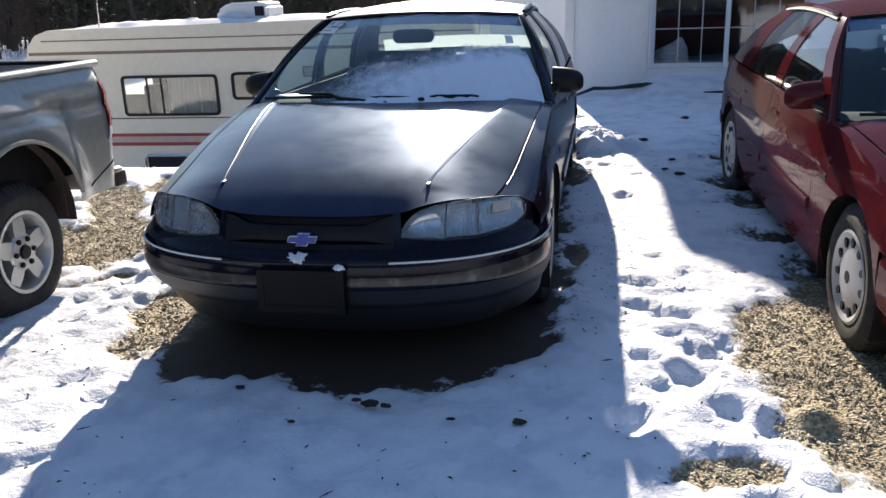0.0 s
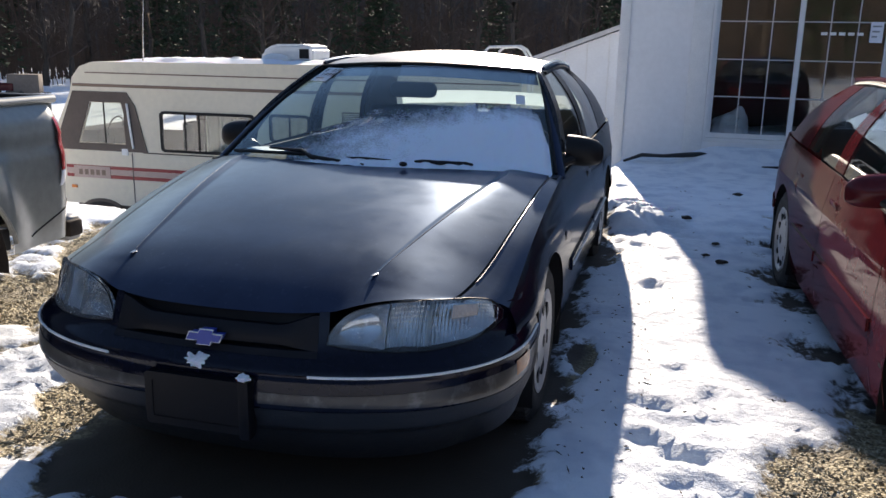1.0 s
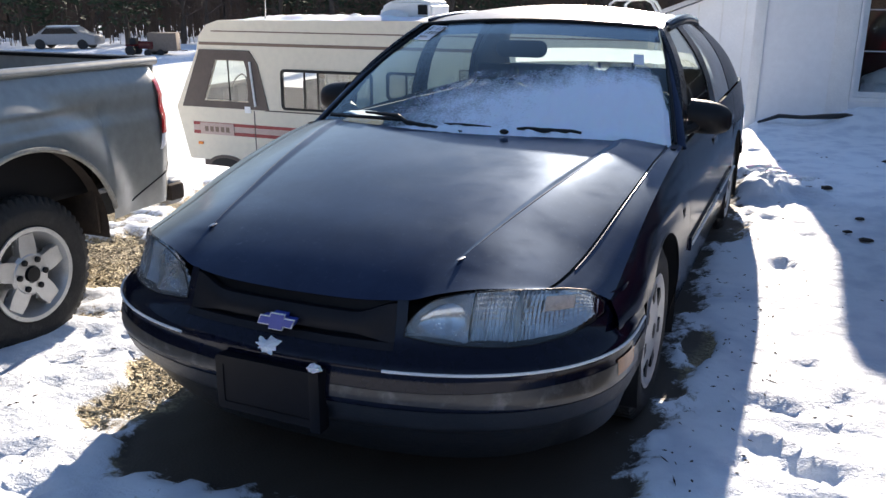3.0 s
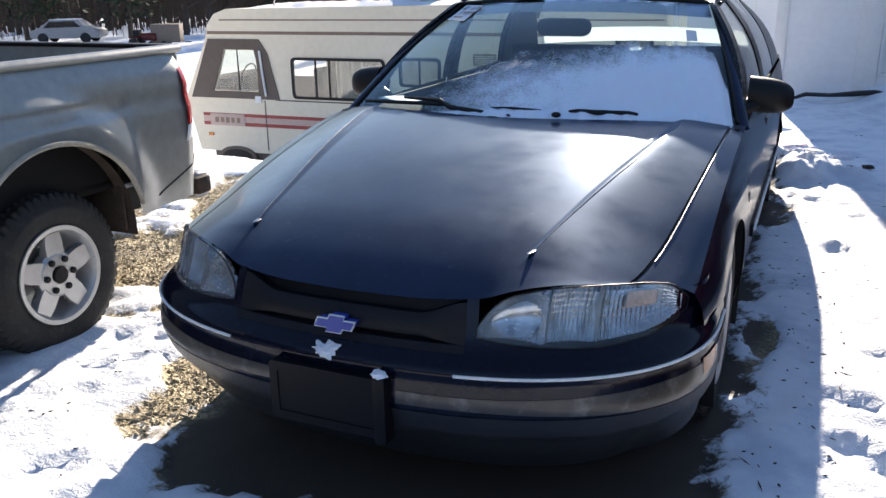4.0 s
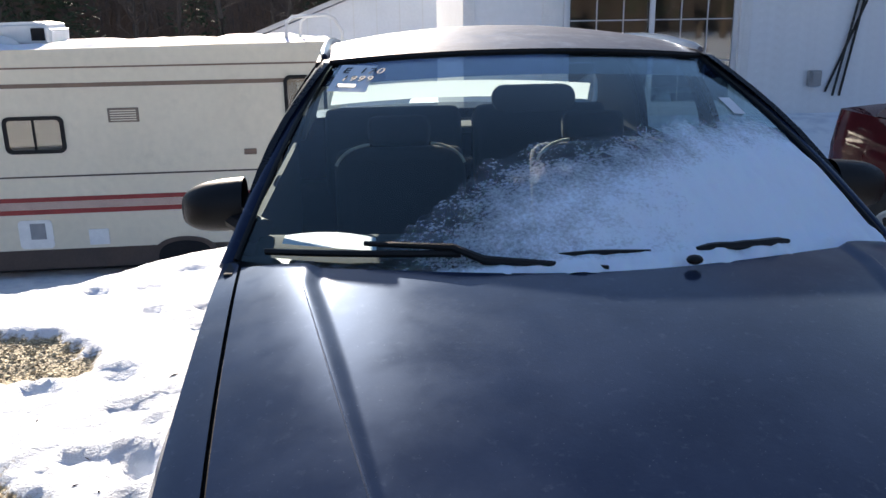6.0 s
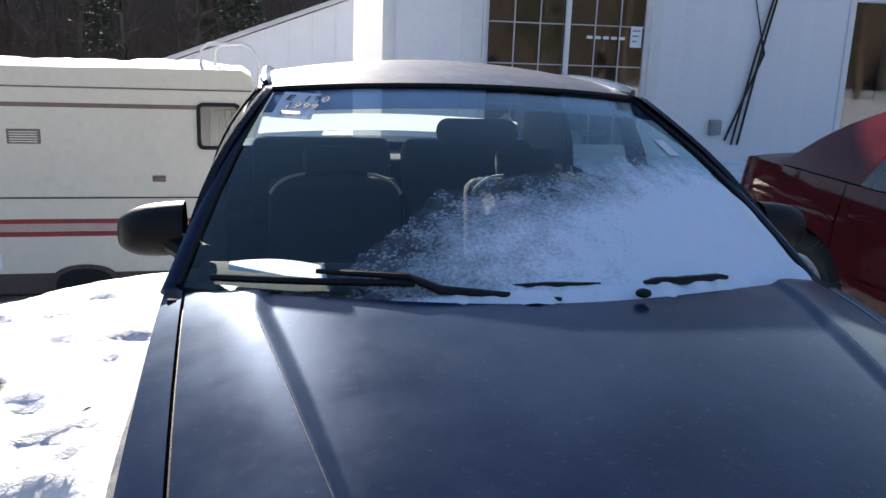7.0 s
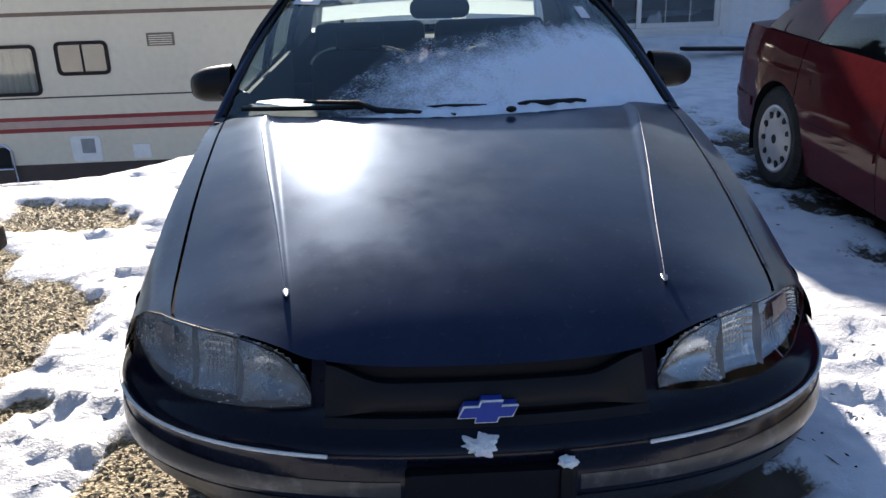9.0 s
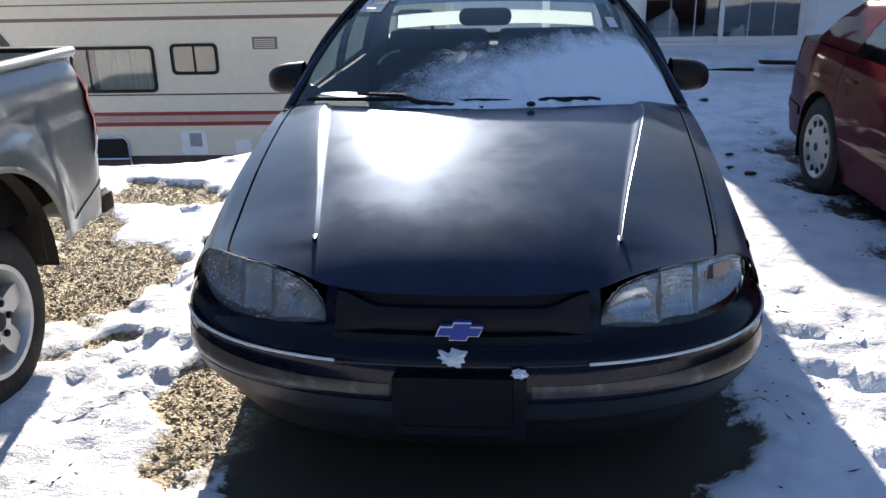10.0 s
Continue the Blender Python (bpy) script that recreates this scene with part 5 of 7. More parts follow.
        zb = spline([(0.372, 0.608), (0.45, 0.597), (0.58, 0.588), (0.72, 0.590), (0.80, 0.606), (0.84, 0.635)])
        zt = spline([(0.372, 0.632), (0.385, 0.655), (0.42, 0.692), (0.48, 0.716), (0.58, 0.728), (0.68, 0.725), (0.76, 0.712), (0.81, 0.696), (0.84, 0.662)])

        def lamp(u, v, d):
            x = xa + (xb - xa) * u
            z = zb(x) + (zt(x) - zb(x)) * v
            return nose(s * nose_at(x, z), z, d)
        ul = span(0, 1, 40)

        def deep(u, v):
            """Depth of the reflector: three bowls with ribbed rims."""
            if u < 0.36:
                du, dv, k = (u - 0.20) / 0.18, (v - 0.42) / 0.5, 0.034
            elif u < 0.61:
                du, dv, k = (u - 0.49) / 0.13, (v - 0.44) / 0.5, 0.016
            else:
                du, dv, k = (u - 0.76) / 0.19, (v - 0.45) / 0.55, 0.014
            r, ang = math.hypot(du, dv), math.atan2(dv, du)
            d = -0.046 + 0.022 * smooth01((u - 0.5) / 0.4) + k * min(r, 1.15) ** 2 * 0.8
            if u < 0.36 and r > 0.74:
                d += 0.0035 * math.cos(ang * 46)
            elif u > 0.36:
                d += (0.0026 if r > 0.55 else 0.0015) * math.cos(u * 300) + 0.0008 * math.cos(v * 60)
            return min(d, -0.004)
        hl = P("head_lamp", surf(lambda u, v: lamp(u, v, deep(u, v)), span(0.008, 0.992, 320), span(0.02, 0.98, 34)), REFLECTOR, label="clear headlamp with ribbed reflector" if s > 0 else "hazy clear headlamp with ribbed reflector")
        P("lens", surf(lambda u, v: lamp(u, v, 0.003), span(0, 1, 60), span(0, 1, 10)), LENS if s > 0 else LENS_HAZY, hl)
        P("turn_lens", surf(lambda u, v: lamp(u, v, -0.016 + 0.008 * u), span(0.73, 0.87, 8), span(0.55, 0.84, 6)), AMBER if not navy else AMBER_PALE, hl, "amber turn signal")
        P("lamp_sill", surf(lambda u, v: nose(s * nose_at(xa - 0.006 + (xb - xa + 0.02) * u, 0.57 + (zb(xa + (xb - xa) * u) - 0.57) * v), 0.57 + (zb(xa + (xb - xa) * u) - 0.57) * v), span(0, 1, 40), span(0, 1, 4)), paint, hl)
        # unseen box added to stop sun leaking out past the head lamp
        P("wing_sun_block", box(min(s * 0.5, s * 0.80), max(s * 0.5, s * 0.80), 0.46, 0.74, 0.24, 0.60, 0.02), BLACK_PLASTIC)
        P("divider", surf(lambda u, v: lamp(0.358 + 0.006 * u + 0.02 * (v - 0.5) ** 2, v, -0.04 + 0.034 * (u > 0.5)), (0, 1), span(0.05, 0.95, 6)), ALLOY, hl)
        P("divider", surf(lambda u, v: lamp(0.607 + 0.006 * u, v, -0.034 + 0.026 * (u > 0.5)), (0, 1), span(0.05, 0.95, 6)), ALLOY, hl)
        edge = [lamp(u, 0, 0.003) for u in ul] + [lamp(u, 1, 0.003) for u in reversed(ul)]
        P("seal", tube(edge, 0.0018, 6, closed=True), BLACK_PLASTIC, hl)
        P("lamp_surround", surf(lambda u, v: nose(s * u, v, -0.003 - 0.016 * smooth01((u - 0.76) / 0.2)), span(nose_at(0.832, 0.62), 1.0, 10), span(0.572, 0.68, 10)), paint, hl)
        # bright bumper strip and side marker
        a0 = nose_at(0.34, 0.53)
        P("bumper_strip", tube([nose(s * u, 0.528 + 0.004 * abs(u), 0.003) for u in span(a0, 1.17, 50)], 0.0043, 6), WHITE_TRIM if navy else paint, bump, "thin white bumper strip" if navy else "")
        P("side_marker", surf(lambda u, v: nose(s * u, v, 0.004), span(0.85, 0.965, 8), span(0.448, 0.497, 4)), AMBER if not navy else AMBER_DARK, bump, "amber side marker lamp")
    # glass house
    ws = P("windscreen", surf(lambda u, v: ws_point(u, v), span(-1, 1, 40), span(0, 1, 20)), GLASS_WS, label="tinted curved windscreen")
    ws.visible_shadow = False
    P("seal", tube([ws_point(u, 1.0, 0.004) for u in span(-0.99, 0.99, 30)], 0.011, 6), BLACK_PLASTIC, ws)
    P("sun_band", surf(lambda u, v: ws_point(u, v, -0.004), span(-0.98, 0.98, 40), span(0.84, 0.995, 5)), BAND, ws, "blue shade band")
    P("roof", surf(roof_point, span(-1, 1, 32), span(0, 1, 30)), NAVY_ROOF if navy else paint, label="dusty roof panel")
    rg = P("rear_window", surf(rear_glass, span(-1, 1, 24), span(0, 1, 10)), GLASS_CLEAR, label="rear window")
    rg.visible_shadow = False
    if navy:
        P("frost", surf(lambda u, v: rear_glass(u, v) + Vector((0, 0.004, 0.008)), span(-0.97, 0.97, 40), [0.61 + 0.24 * q / 10 for q in range(11)]), FROST, rg, "white frost on the rear glass")
    def crown(u, v):
        return 0.032 * (1 - u * u) * (0.6 + 0.4 * (1 - v))

    def tail_y(u):
        return 5.0 + 0.10 * (1 - abs(u) ** 2.4)

    def lid(u, v):
        y = 4.16 + 0.84 * v
        return Vector((u * side_point(y, ZS(y), 1).x, y + (tail_y(u) - 5.0) * v ** 3 + 0.10 * (1 - v) * (1 - u * u), ZS(y) + crown(u, v)))

    def rear(u, w):
        top = ZS(5.0) + crown(u, 1.0)
        z = 0.27 + (top - 0.27) * w
        bulge = 0.05 * smooth01((0.62 - z) / 0.10) - 0.03 * max(0.0, w - 0.85) / 0.15 - 0.05 * max(0.0, (0.36 - z) / 0.1)
        return Vector((u * side_point(5.0, z, 1).x, tail_y(u) + bulge * (1 - u ** 8), z))
    P("boot_lid", surf(lid, span(-1, 1, 32), span(0, 1, 24)), paint)
    tail = P("tail_panel", surf(rear, span(-1, 1, 32), span(0, 1, 24)), paint)
    for s in (-1, 1):
        P("tail_lamp", shell(lambda u, w: rear(s * (0.55 + 0.43 * u), w) + Vector((0, 0.008, 0)), span(0, 1, 10), span(0.64, 0.86, 5), (0, -0.02, 0)), RED_LENS, tail, "red tail lamp")
    # scuttle, wipers
    P("scuttle", surf(lambda u, v: Vector((0.845 * u, 1.345 + 0.31 * u * u + 0.09 * v, 0.955 - 0.028 * u * u - 0.012 + 0.01 * v)), span(-1, 1, 30), span(0, 1, 4)), BLACK_PLASTIC, label="black cowl panel")
    wp = P("wiper", tube([ws_point(u, 0.02 + 0.05 * (u + 0.9) * 0.3, 0.022) for u in span(-0.90, -0.36, 12)], 0.0085, 6), BLACK_PLASTIC, label="black wiper at rest")
    P("wiper_arm", tube([ws_point(-0.62, 0.05, 0.03), ws_point(-0.38, 0.035, 0.035), ws_point(-0.30, 0.0, 0.03), ws_point(0.02, -0.025, 0.022)], [0.006, 0.009, 0.011, 0.006], 8), BLACK_PLASTIC, wp)
    wp = P("wiper", tube([ws_point(u, 0.017 - 0.010 * u, 0.026) for u in span(0.28, 0.58, 8)], [0.004, 0.011, 0.012, 0.010, 0.012, 0.011, 0.012, 0.012, 0.005], 6), BLACK_PLASTIC, label="wiper half buried in snow")
    P("blade_end", tube([ws_point(u, 0.022, 0.020) for u in span(-0.11, 0.15, 5)], [0.003, 0.006, 0.008, 0.007, 0.005, 0.003], 6), BLACK_PLASTIC, wp)
    nz = bmesh.new()
    bmesh.ops.create_icosphere(nz, subdivisions=2, radius=0.016, matrix=Matrix.Translation((0.205, 1.352, 0.984)) @ Matrix.Diagonal((1.2, 1, 0.7, 1)))
    P("washer_nozzle", nz, BLACK_PLASTIC)
    # under body and cabin
    P("underbody", box(-0.72, 0.72, 0.60, 4.95, 0.19, 0.34, 0.02), BLACK_PLASTIC)
    P("engine_bay", box(-0.55, 0.55, 0.25, 1.4, 0.3, 0.56), BLACK_PLASTIC, smooth=False)
    P("cabin_floor", box(-0.78, 0.78, 1.5, 4.3, 0.33, 0.40), INTERIOR, smooth=False)
    P("rear_shelf", box(-0.70, 0.70, 3.85, 4.28, 0.92, 0.95, 0.01), INTERIOR)
    # bulkhead widened, and panels added, to block sun streaks through the hollow body
    P("bulkhead", box(-0.892, 0.892, 1.515, 1.55, 0.2, 0.72), BLACK_PLASTIC, smooth=False)
    P("sill_sun_block", box(-0.911, 0.911, 1.51, 1.555, 0.40, 0.70), BLACK_PLASTIC, smooth=False)
    for s in (-1, 1):
        P("door_sun_block", box(min(s * 0.83, s * 0.85), max(s * 0.83, s * 0.85), 1.56, 3.62, 0.35, 0.93), INTERIOR, smooth=False)
    db = bmesh.new()
    add_surf(db, lambda u, v: (0.80 * u, 1.46 + 0.25 * u * u + 0.42 * v - 0.15 * u * u * v, 0.935 + 0.02 * math.sin(v * 3) - 0.02 * u * u - 0.06 * max(0, v - 0.8) / 0.2), span(-1, 1, 16), span(0, 1, 8))
    add_surf(db, lambda u, v: (0.76 * u, 1.87 + 0.06 * v, 0.88 - 0.42 * v), span(-1, 1, 8), span(0, 1, 4))
    P("dashboard", db, INTERIOR, label="dark dashboard")
    for s in (-1, 1):
        se = bmesh.new()
        add_box(se, s * 0.38 - 0.25, s * 0.38 + 0.25, 2.2, 2.72, 0.42, 0.62, 0.06, 3)
        add_box(se, -0.25, 0.25, -0.08, 0.08, 0, 0.47, 0.06, 3, m=pose(s * 0.38, 2.74, 0.56, -14, 0, 0))
        add_box(se, -0.12, 0.12, -0.05, 0.05, 0.47, 0.585, 0.04, 3, m=pose(s * 0.38, 2.76, 0.56, -12, 0, 0))
        st = P("front_seat", se, INTERIOR, label="dark cloth front seat with pale piping")
        for q in (-1, 1):
            P("piping", tube([Matrix.Translation((s * 0.38, 2.745, 0.56)) @ Matrix.Rotation(radians(-14), 4, "X") @ Vector((q * (0.10 + 0.145 * math.sin(a)), -0.088, 0.375 + 0.098 * math.cos(a))) for a in span(0.1, 1.35, 8)], 0.006, 6), CREAM, st)
        rs = bmesh.new()
        add_box(rs, s * 0.37 - 0.34, s * 0.37 + 0.34, -0.09, 0.09, 0, 0.58, 0.06, 3, m=pose(0, 3.72, 0.5, -18, 0, 0))
        P("rear_seat", rs, INTERIOR)
    sw = P("steering_wheel", tube([Vector((0.38 + 0.185 * math.cos(a), 2.03 - 0.06 * math.sin(a), 0.90 + 0.175 * math.sin(a))) for a in span(0, 2 * math.pi * 35 / 36, 35)], 0.014, 8, closed=True), BLACK_PLASTIC)
    P("wheel_hub", box(0.30, 0.46, 2.0, 2.05, 0.85, 0.94, 0.02), BLACK_PLASTIC, sw)
    rv = bmesh.new()
    add_prism(rv, round_rect(-0.125, 0.125, 1.222, 1.302, 0.036), 2.14, 2.17, 1)
    P("rear_view_mirror", rv, BLACK_PLASTIC, label="black rear-view mirror")
    return ws


def make_wheel_scaled(t, cx, cy, cz, R, width, rim, style, s, sc):
    return make_wheel(t, cx * sc[0], cy * sc[1], cz * sc[2], R * sc[2], width, rim * sc[2], style, s)


GRILLE_BLACK = vary(mat_new("grille_black", (0.004, 0.004, 0.006), 0.4, Specular_IOR_Level=0.18), 20, 0.3)
LENS_HAZY = vary(mat_new("hazy_lens", (0.50, 0.54, 0.57), 0.24, 0.0, Transmission_Weight=0.8, IOR=1.1), 12, 0.12, rough_amt=0.1)
AMBER_PALE = vary(mat_new("pale_amber_lens", (0.62, 0.48, 0.40), 0.25), 12, 0.35)
AMBER_DARK = vary(mat_new("dull_amber_lens", (0.30, 0.12, 0.045), 0.25), 25, 0.5)
BAND = thin_glass("blue_shade_band", (0.14, 0.22, 0.45), 0.05)

sedan = thing("sedan", "dark navy four-door sedan facing forward, snow on its windscreen", "car", group="parked cars")
make_sedan(sedan, NAVY, (1, 1, 1), True)


def navy_details(t):
    # bow-tie shaped badge
    def bow(g):
        a, b, c, h = 0.059 + g, 0.023 + g * 0.6, 0.011 + g, 0.023 + g
        return [(-a + 0.008, c), (-b + 0.003, c), (-b + 0.008, h), (b + 0.006, h), (b + 0.002, c), (a, c), (a - 0.012, -c), (b - 0.003, -c), (b - 0.008, -h), (-b - 0.006, -h), (-b - 0.002, -c), (-a - 0.004, -c)]
    bd = part("badge", prism([(x, z + 0.613) for x, z in bow(0.0028)], 0.036, 0.041, 1), WHITE_TRIM, t, "blue cross-shaped badge with a silver rim", smooth=False)
    part("badge_face", prism([(x, z + 0.613) for x, z in bow(0)], 0.034, 0.065, 1), BADGE_BLUE, bd, smooth=False)
    # licence plate bracket, empty
    br = part("plate_bracket", ring_prism(round_rect(-0.18, 0.165, 0.335, 0.505, 0.012), round_rect(-0.155, 0.14, 0.36, 0.48, 0.006), -0.022, 0.02), GRILLE_BLACK, t, "empty black plate bracket")
    part("bracket_back", box(-0.157, 0.142, -0.019, 0.02, 0.358, 0.482), GRILLE_BLACK, br, smooth=False)
    part("bracket_hinge", box(0.140, 0.176, -0.032, 0.02, 0.325, 0.515, 0.008), GRILLE_BLACK, br)
    # label inside the windscreen
    lab = part("price_label", surf(lambda u, v: ws_point(-0.93 + 0.185 * u + 0.01 * v, 0.79 + 0.185 * v - 0.03 * u, 0.004), span(0, 1, 6), span(0, 1, 4)), LABEL, t, "white paper label behind the glass with dark figures")
    for txt, u, v, size in (("E  170", 0.14, 0.66, 0.050), ("1999", 0.20, 0.36, 0.048)):
        p = ws_point(-0.93 + 0.185 * u + 0.01 * v, 0.79 + 0.185 * v - 0.03 * u, 0.007)
        px = ws_point(-0.93 + 0.185 * (u + 0.3) + 0.01 * v, 0.79 + 0.185 * v - 0.03 * (u + 0.3), 0.007)
        pz = ws_point(-0.93 + 0.185 * u + 0.01 * (v + 0.3), 0.79 + 0.185 * (v + 0.3) - 0.03 * u, 0.007)
        ex = (px - p).normalized()
        n = ex.cross((pz - p).normalized()).normalized()
        ey = n.cross(ex)
        step = 0.0
        for ch in txt:
            if ch != " ":
                cu = bpy.data.curves.new("figure", "FONT")
                cu.body, cu.size, cu.extrude = ch, size, 0.0004
                ob = new("figure", cu)
                ob.data.materials.append(INK)
                dg = bpy.context.evaluated_depsgraph_get()
                me = bpy.data.meshes.new_from_object(ob.evaluated_get(dg))
                bpy.data.objects.remove(ob)
                fo = new("figure", me)
                q = p + ex * step
                fo.matrix_world = Matrix(((ex.x, ey.x, n.x, q.x), (ex.y, ey.y, n.y, q.y), (ex.z, ey.z, n.z, q.z), (0, 0, 0, 1)))
                fo.parent = lab
            step += size * (0.60 if ch != " " else 0.28)
    part("figure_bar", surf(lambda u, v: ws_point(-0.93 + 0.185 * (0.2 + 0.5 * u), 0.815 + 0.022 * v - 0.03 * (0.2 + 0.5 * u), 0.007), (0, 1), (0, 1)), METAL_GREY, lab, smooth=False)
    part("inspection_sticker", surf(lambda u, v: ws_point(0.80 + 0.06 * u, 0.58 + 0.10 * v, 0.004), span(0, 1, 3), span(0, 1, 3)), PAPER, t, "pale inspection sticker")


navy_details(sedan)


def make_windscreen_snow():
    """Old snow lying over the lower part of the glass, thinning to frost at its upper edge."""
    def top(u):
        n = 0.045 * noise.noise(Vector((u * 5, 0, 7))) + 0.03 * noise.noise(Vector((u * 17, 0, 2))) + 0.02 * noise.noise(Vector((u * 50, 0, 3)))
        return float(np.interp(u, (-0.86, -0.6, -0.45, -0.3, -0.1, 0.1, 0.4, 0.72, 0.88, 0.94, 0.97), (0.0, 0.03, 0.17, 0.35, 0.43, 0.475, 0.52, 0.57, 0.585, 0.52, 0.25))) + n
    us, vs = span(-0.84, 0.975, 220), span(0, 1, 80)
    bm = bmesh.new()

    def pt(u, v):
        t = max(top(u), 0.012)
        w = -0.045 + (t + 0.045) * v
        thick = 0.016 * smooth01((1 - v) / 0.45) * smooth01((u + 0.75) / 0.7) * smooth01((0.975 - u) / 0.04)
        n = noise.noise(Vector((u * 16, w * 9, 1))) + 0.25 * noise.noise(Vector((u * 48, w * 26, 4)))
        lip = 0.008 * smooth01((0.16 - v) / 0.1)
        return ws_point(u, w, 0.004 + thick * (1 + 0.45 * n) + lip * max(0, 1 + n))
    add_surf(bm, pt, us, vs)
    m = bpy.data.materials.new("windscreen_snow")
    m.use_nodes = True
    nt = m.node_tree
    b = nt.nodes["Principled BSDF"]
    b.inputs["Base Color"].default_value = (0.76, 0.85, 0.97, 1)
    b.inputs["Roughness"].default_value = 0.75
    b.inputs["Subsurface Weight"].default_value = 0.15
    b.inputs["Subsurface Scale"].default_value = 0.02
    me_at = nt.nodes.new("ShaderNodeAttribute")
    me_at.attribute_name = "depth"
    no = nt.nodes.new("ShaderNodeTexNoise")
    no.inputs["Scale"].default_value, no.inputs["Detail"].default_value, no.inputs["Roughness"].default_value = 105, 10, 0.72
    co = nt.nodes.new("ShaderNodeTexCoord")
    nt.links.new(co.outputs["Object"], no.inputs["Vector"])
    ad = nt.nodes.new("ShaderNodeMath")
    nt.links.new(me_at.outputs["Fac"], ad.inputs[0])
    big = nt.nodes.new("ShaderNodeTexNoise")
    big.inputs["Scale"].default_value, big.inputs["Detail"].default_value = 14, 4
    nt.links.new(co.outputs["Object"], big.inputs["Vector"])
    two = nt.nodes.new("ShaderNodeMath")
    two.operation = "MULTIPLY_ADD"
    two.inputs[1].default_value = 0.55
    nt.links.new(big.outputs[0], two.inputs[0])
    nt.links.new(no.outputs[0], two.inputs[2])
    less = nt.nodes.new("ShaderNodeMath")
    less.operation = "SUBTRACT"
    less.inputs[1].default_value = 0.275
    nt.links.new(two.outputs[0], less.inputs[0])
    nt.links.new(less.outputs[0], ad.inputs[1])
    mr = nt.nodes.new("ShaderNodeMapRange")
    mr.inputs[1].default_value, mr.inputs[2].default_value = 0.46, 1.12
    nt.links.new(ad.outputs[0], mr.inputs[0])
    nt.links.new(mr.outputs[0], b.inputs["Alpha"])
    bp = nt.nodes.new("ShaderNodeBump")
    bp.inputs["Strength"].default_value, bp.inputs["Distance"].default_value = 0.35, 0.004
    nt.links.new(no.outputs[0], bp.inputs["Height"])
    nt.links.new(bp.outputs[0], b.inputs["Normal"])
    ob = finish("windscreen_snow", bm, m)
    vals = []
    for u in us:
        for v in vs:
            d = 0.60 * smooth01((1 - v) / 0.6) * smooth01((u + 0.62) / 0.75) + 0.35 * smooth01((u - 0.1) / 0.6) * smooth01((1 - v) / 0.15) + 0.45 * smooth01((0.12 - v) / 0.1) * smooth01((u + 0.86) / 0.08)
            vals.append(d)
    at = ob.data.attributes.new("depth", "FLOAT", "POINT")
    at.data.foreach_set("value", vals)
    return tagged(ob, "old snow and frost lying on the sedan's windscreen", "snow")


make_windscreen_snow()


def snow_clump(name, cx, cy, cz, rx, ry, rz, seed, label):
    r = random.Random(seed)
    bm = bmesh.new()
    bmesh.ops.create_icosphere(bm, subdivisions=3, radius=1)
    for v in bm.verts:
        n = 1 + 0.35 * noise.noise(v.co * 2.1 + Vector((seed, 0, 0))) + 0.2 * noise.noise(v.co * 5 + Vector((seed, 3, 0)))
        v.co = Vector((cx + v.co.x * rx * n, cy + v.co.y * ry * n, cz + v.co.z * rz * n))
    return tagged(finish(name, bm, SNOW_BIT), label, "snow")




def snow_splash(cx, cz, seed):
    """A thin splash of snow stuck to the bumper, with pointed arms."""
    def reach(a):
        c, q = math.cos(a), math.sin(a)
        return 0.66 + 0.50 * noise.noise(Vector((1.3 * c, 1.3 * q, seed))) + 0.30 * noise.noise(Vector((2.9 * c, 2.9 * q, seed + 5)))

    def pt(a, q):
        x, z = cx + 0.058 * q * reach(a) * math.cos(a), cz + 0.026 * q * reach(a) * math.sin(a)
        n = noise.noise(Vector((x * 60, z * 60, seed)))
        p = nose(math.copysign(nose_at(abs(x), z), x), z, 0.002 + (0.010 + 0.006 * n) * (1 - q ** 2))
        return p
    return tagged(finish("snow_splash", surf(pt, span(0, 2 * math.pi, 96), [0.02] + span(0.12, 1, 8)), SNOW_BIT), "star-shaped splash of snow stuck to the sedan's bumper", "snow")


snow_splash(-0.022, 0.549, 3)
snow_clump("snow_clump", 0.157, -0.02, 0.521, 0.020, 0.016, 0.012, 5, "small clump of snow on the plate bracket")
# white sheet standing in for a bright patch of sunlight on the dashboard
dash_patch = bmesh.new()
add_surf(dash_patch, lambda u, v: (-0.72 + 0.23 * u, 1.70 - 0.08 * u + 0.15 * (v - 0.5) * (0.25 + 0.75 * math.sin(math.pi * min(1, 0.12 + u * 0.62))), 0.972 + 0.006 * math.sin(3 * u)), span(0, 1, 14), span(0, 1, 4))
tagged(finish("dash_sun_patch", dash_patch, PAPER), "white sheet added for the sunlit patch on the sedan's dashboard", "paper")

# red sedan on its own heading
red = thing("sedan", "dark red four-door sedan parked beside the navy one", "car", group="parked cars", at=pose(3.06, -0.36, -0.03, 1.1, 0, 2.6))
make_sedan(red, RED, (0.955, 0.975, 0.95), False)


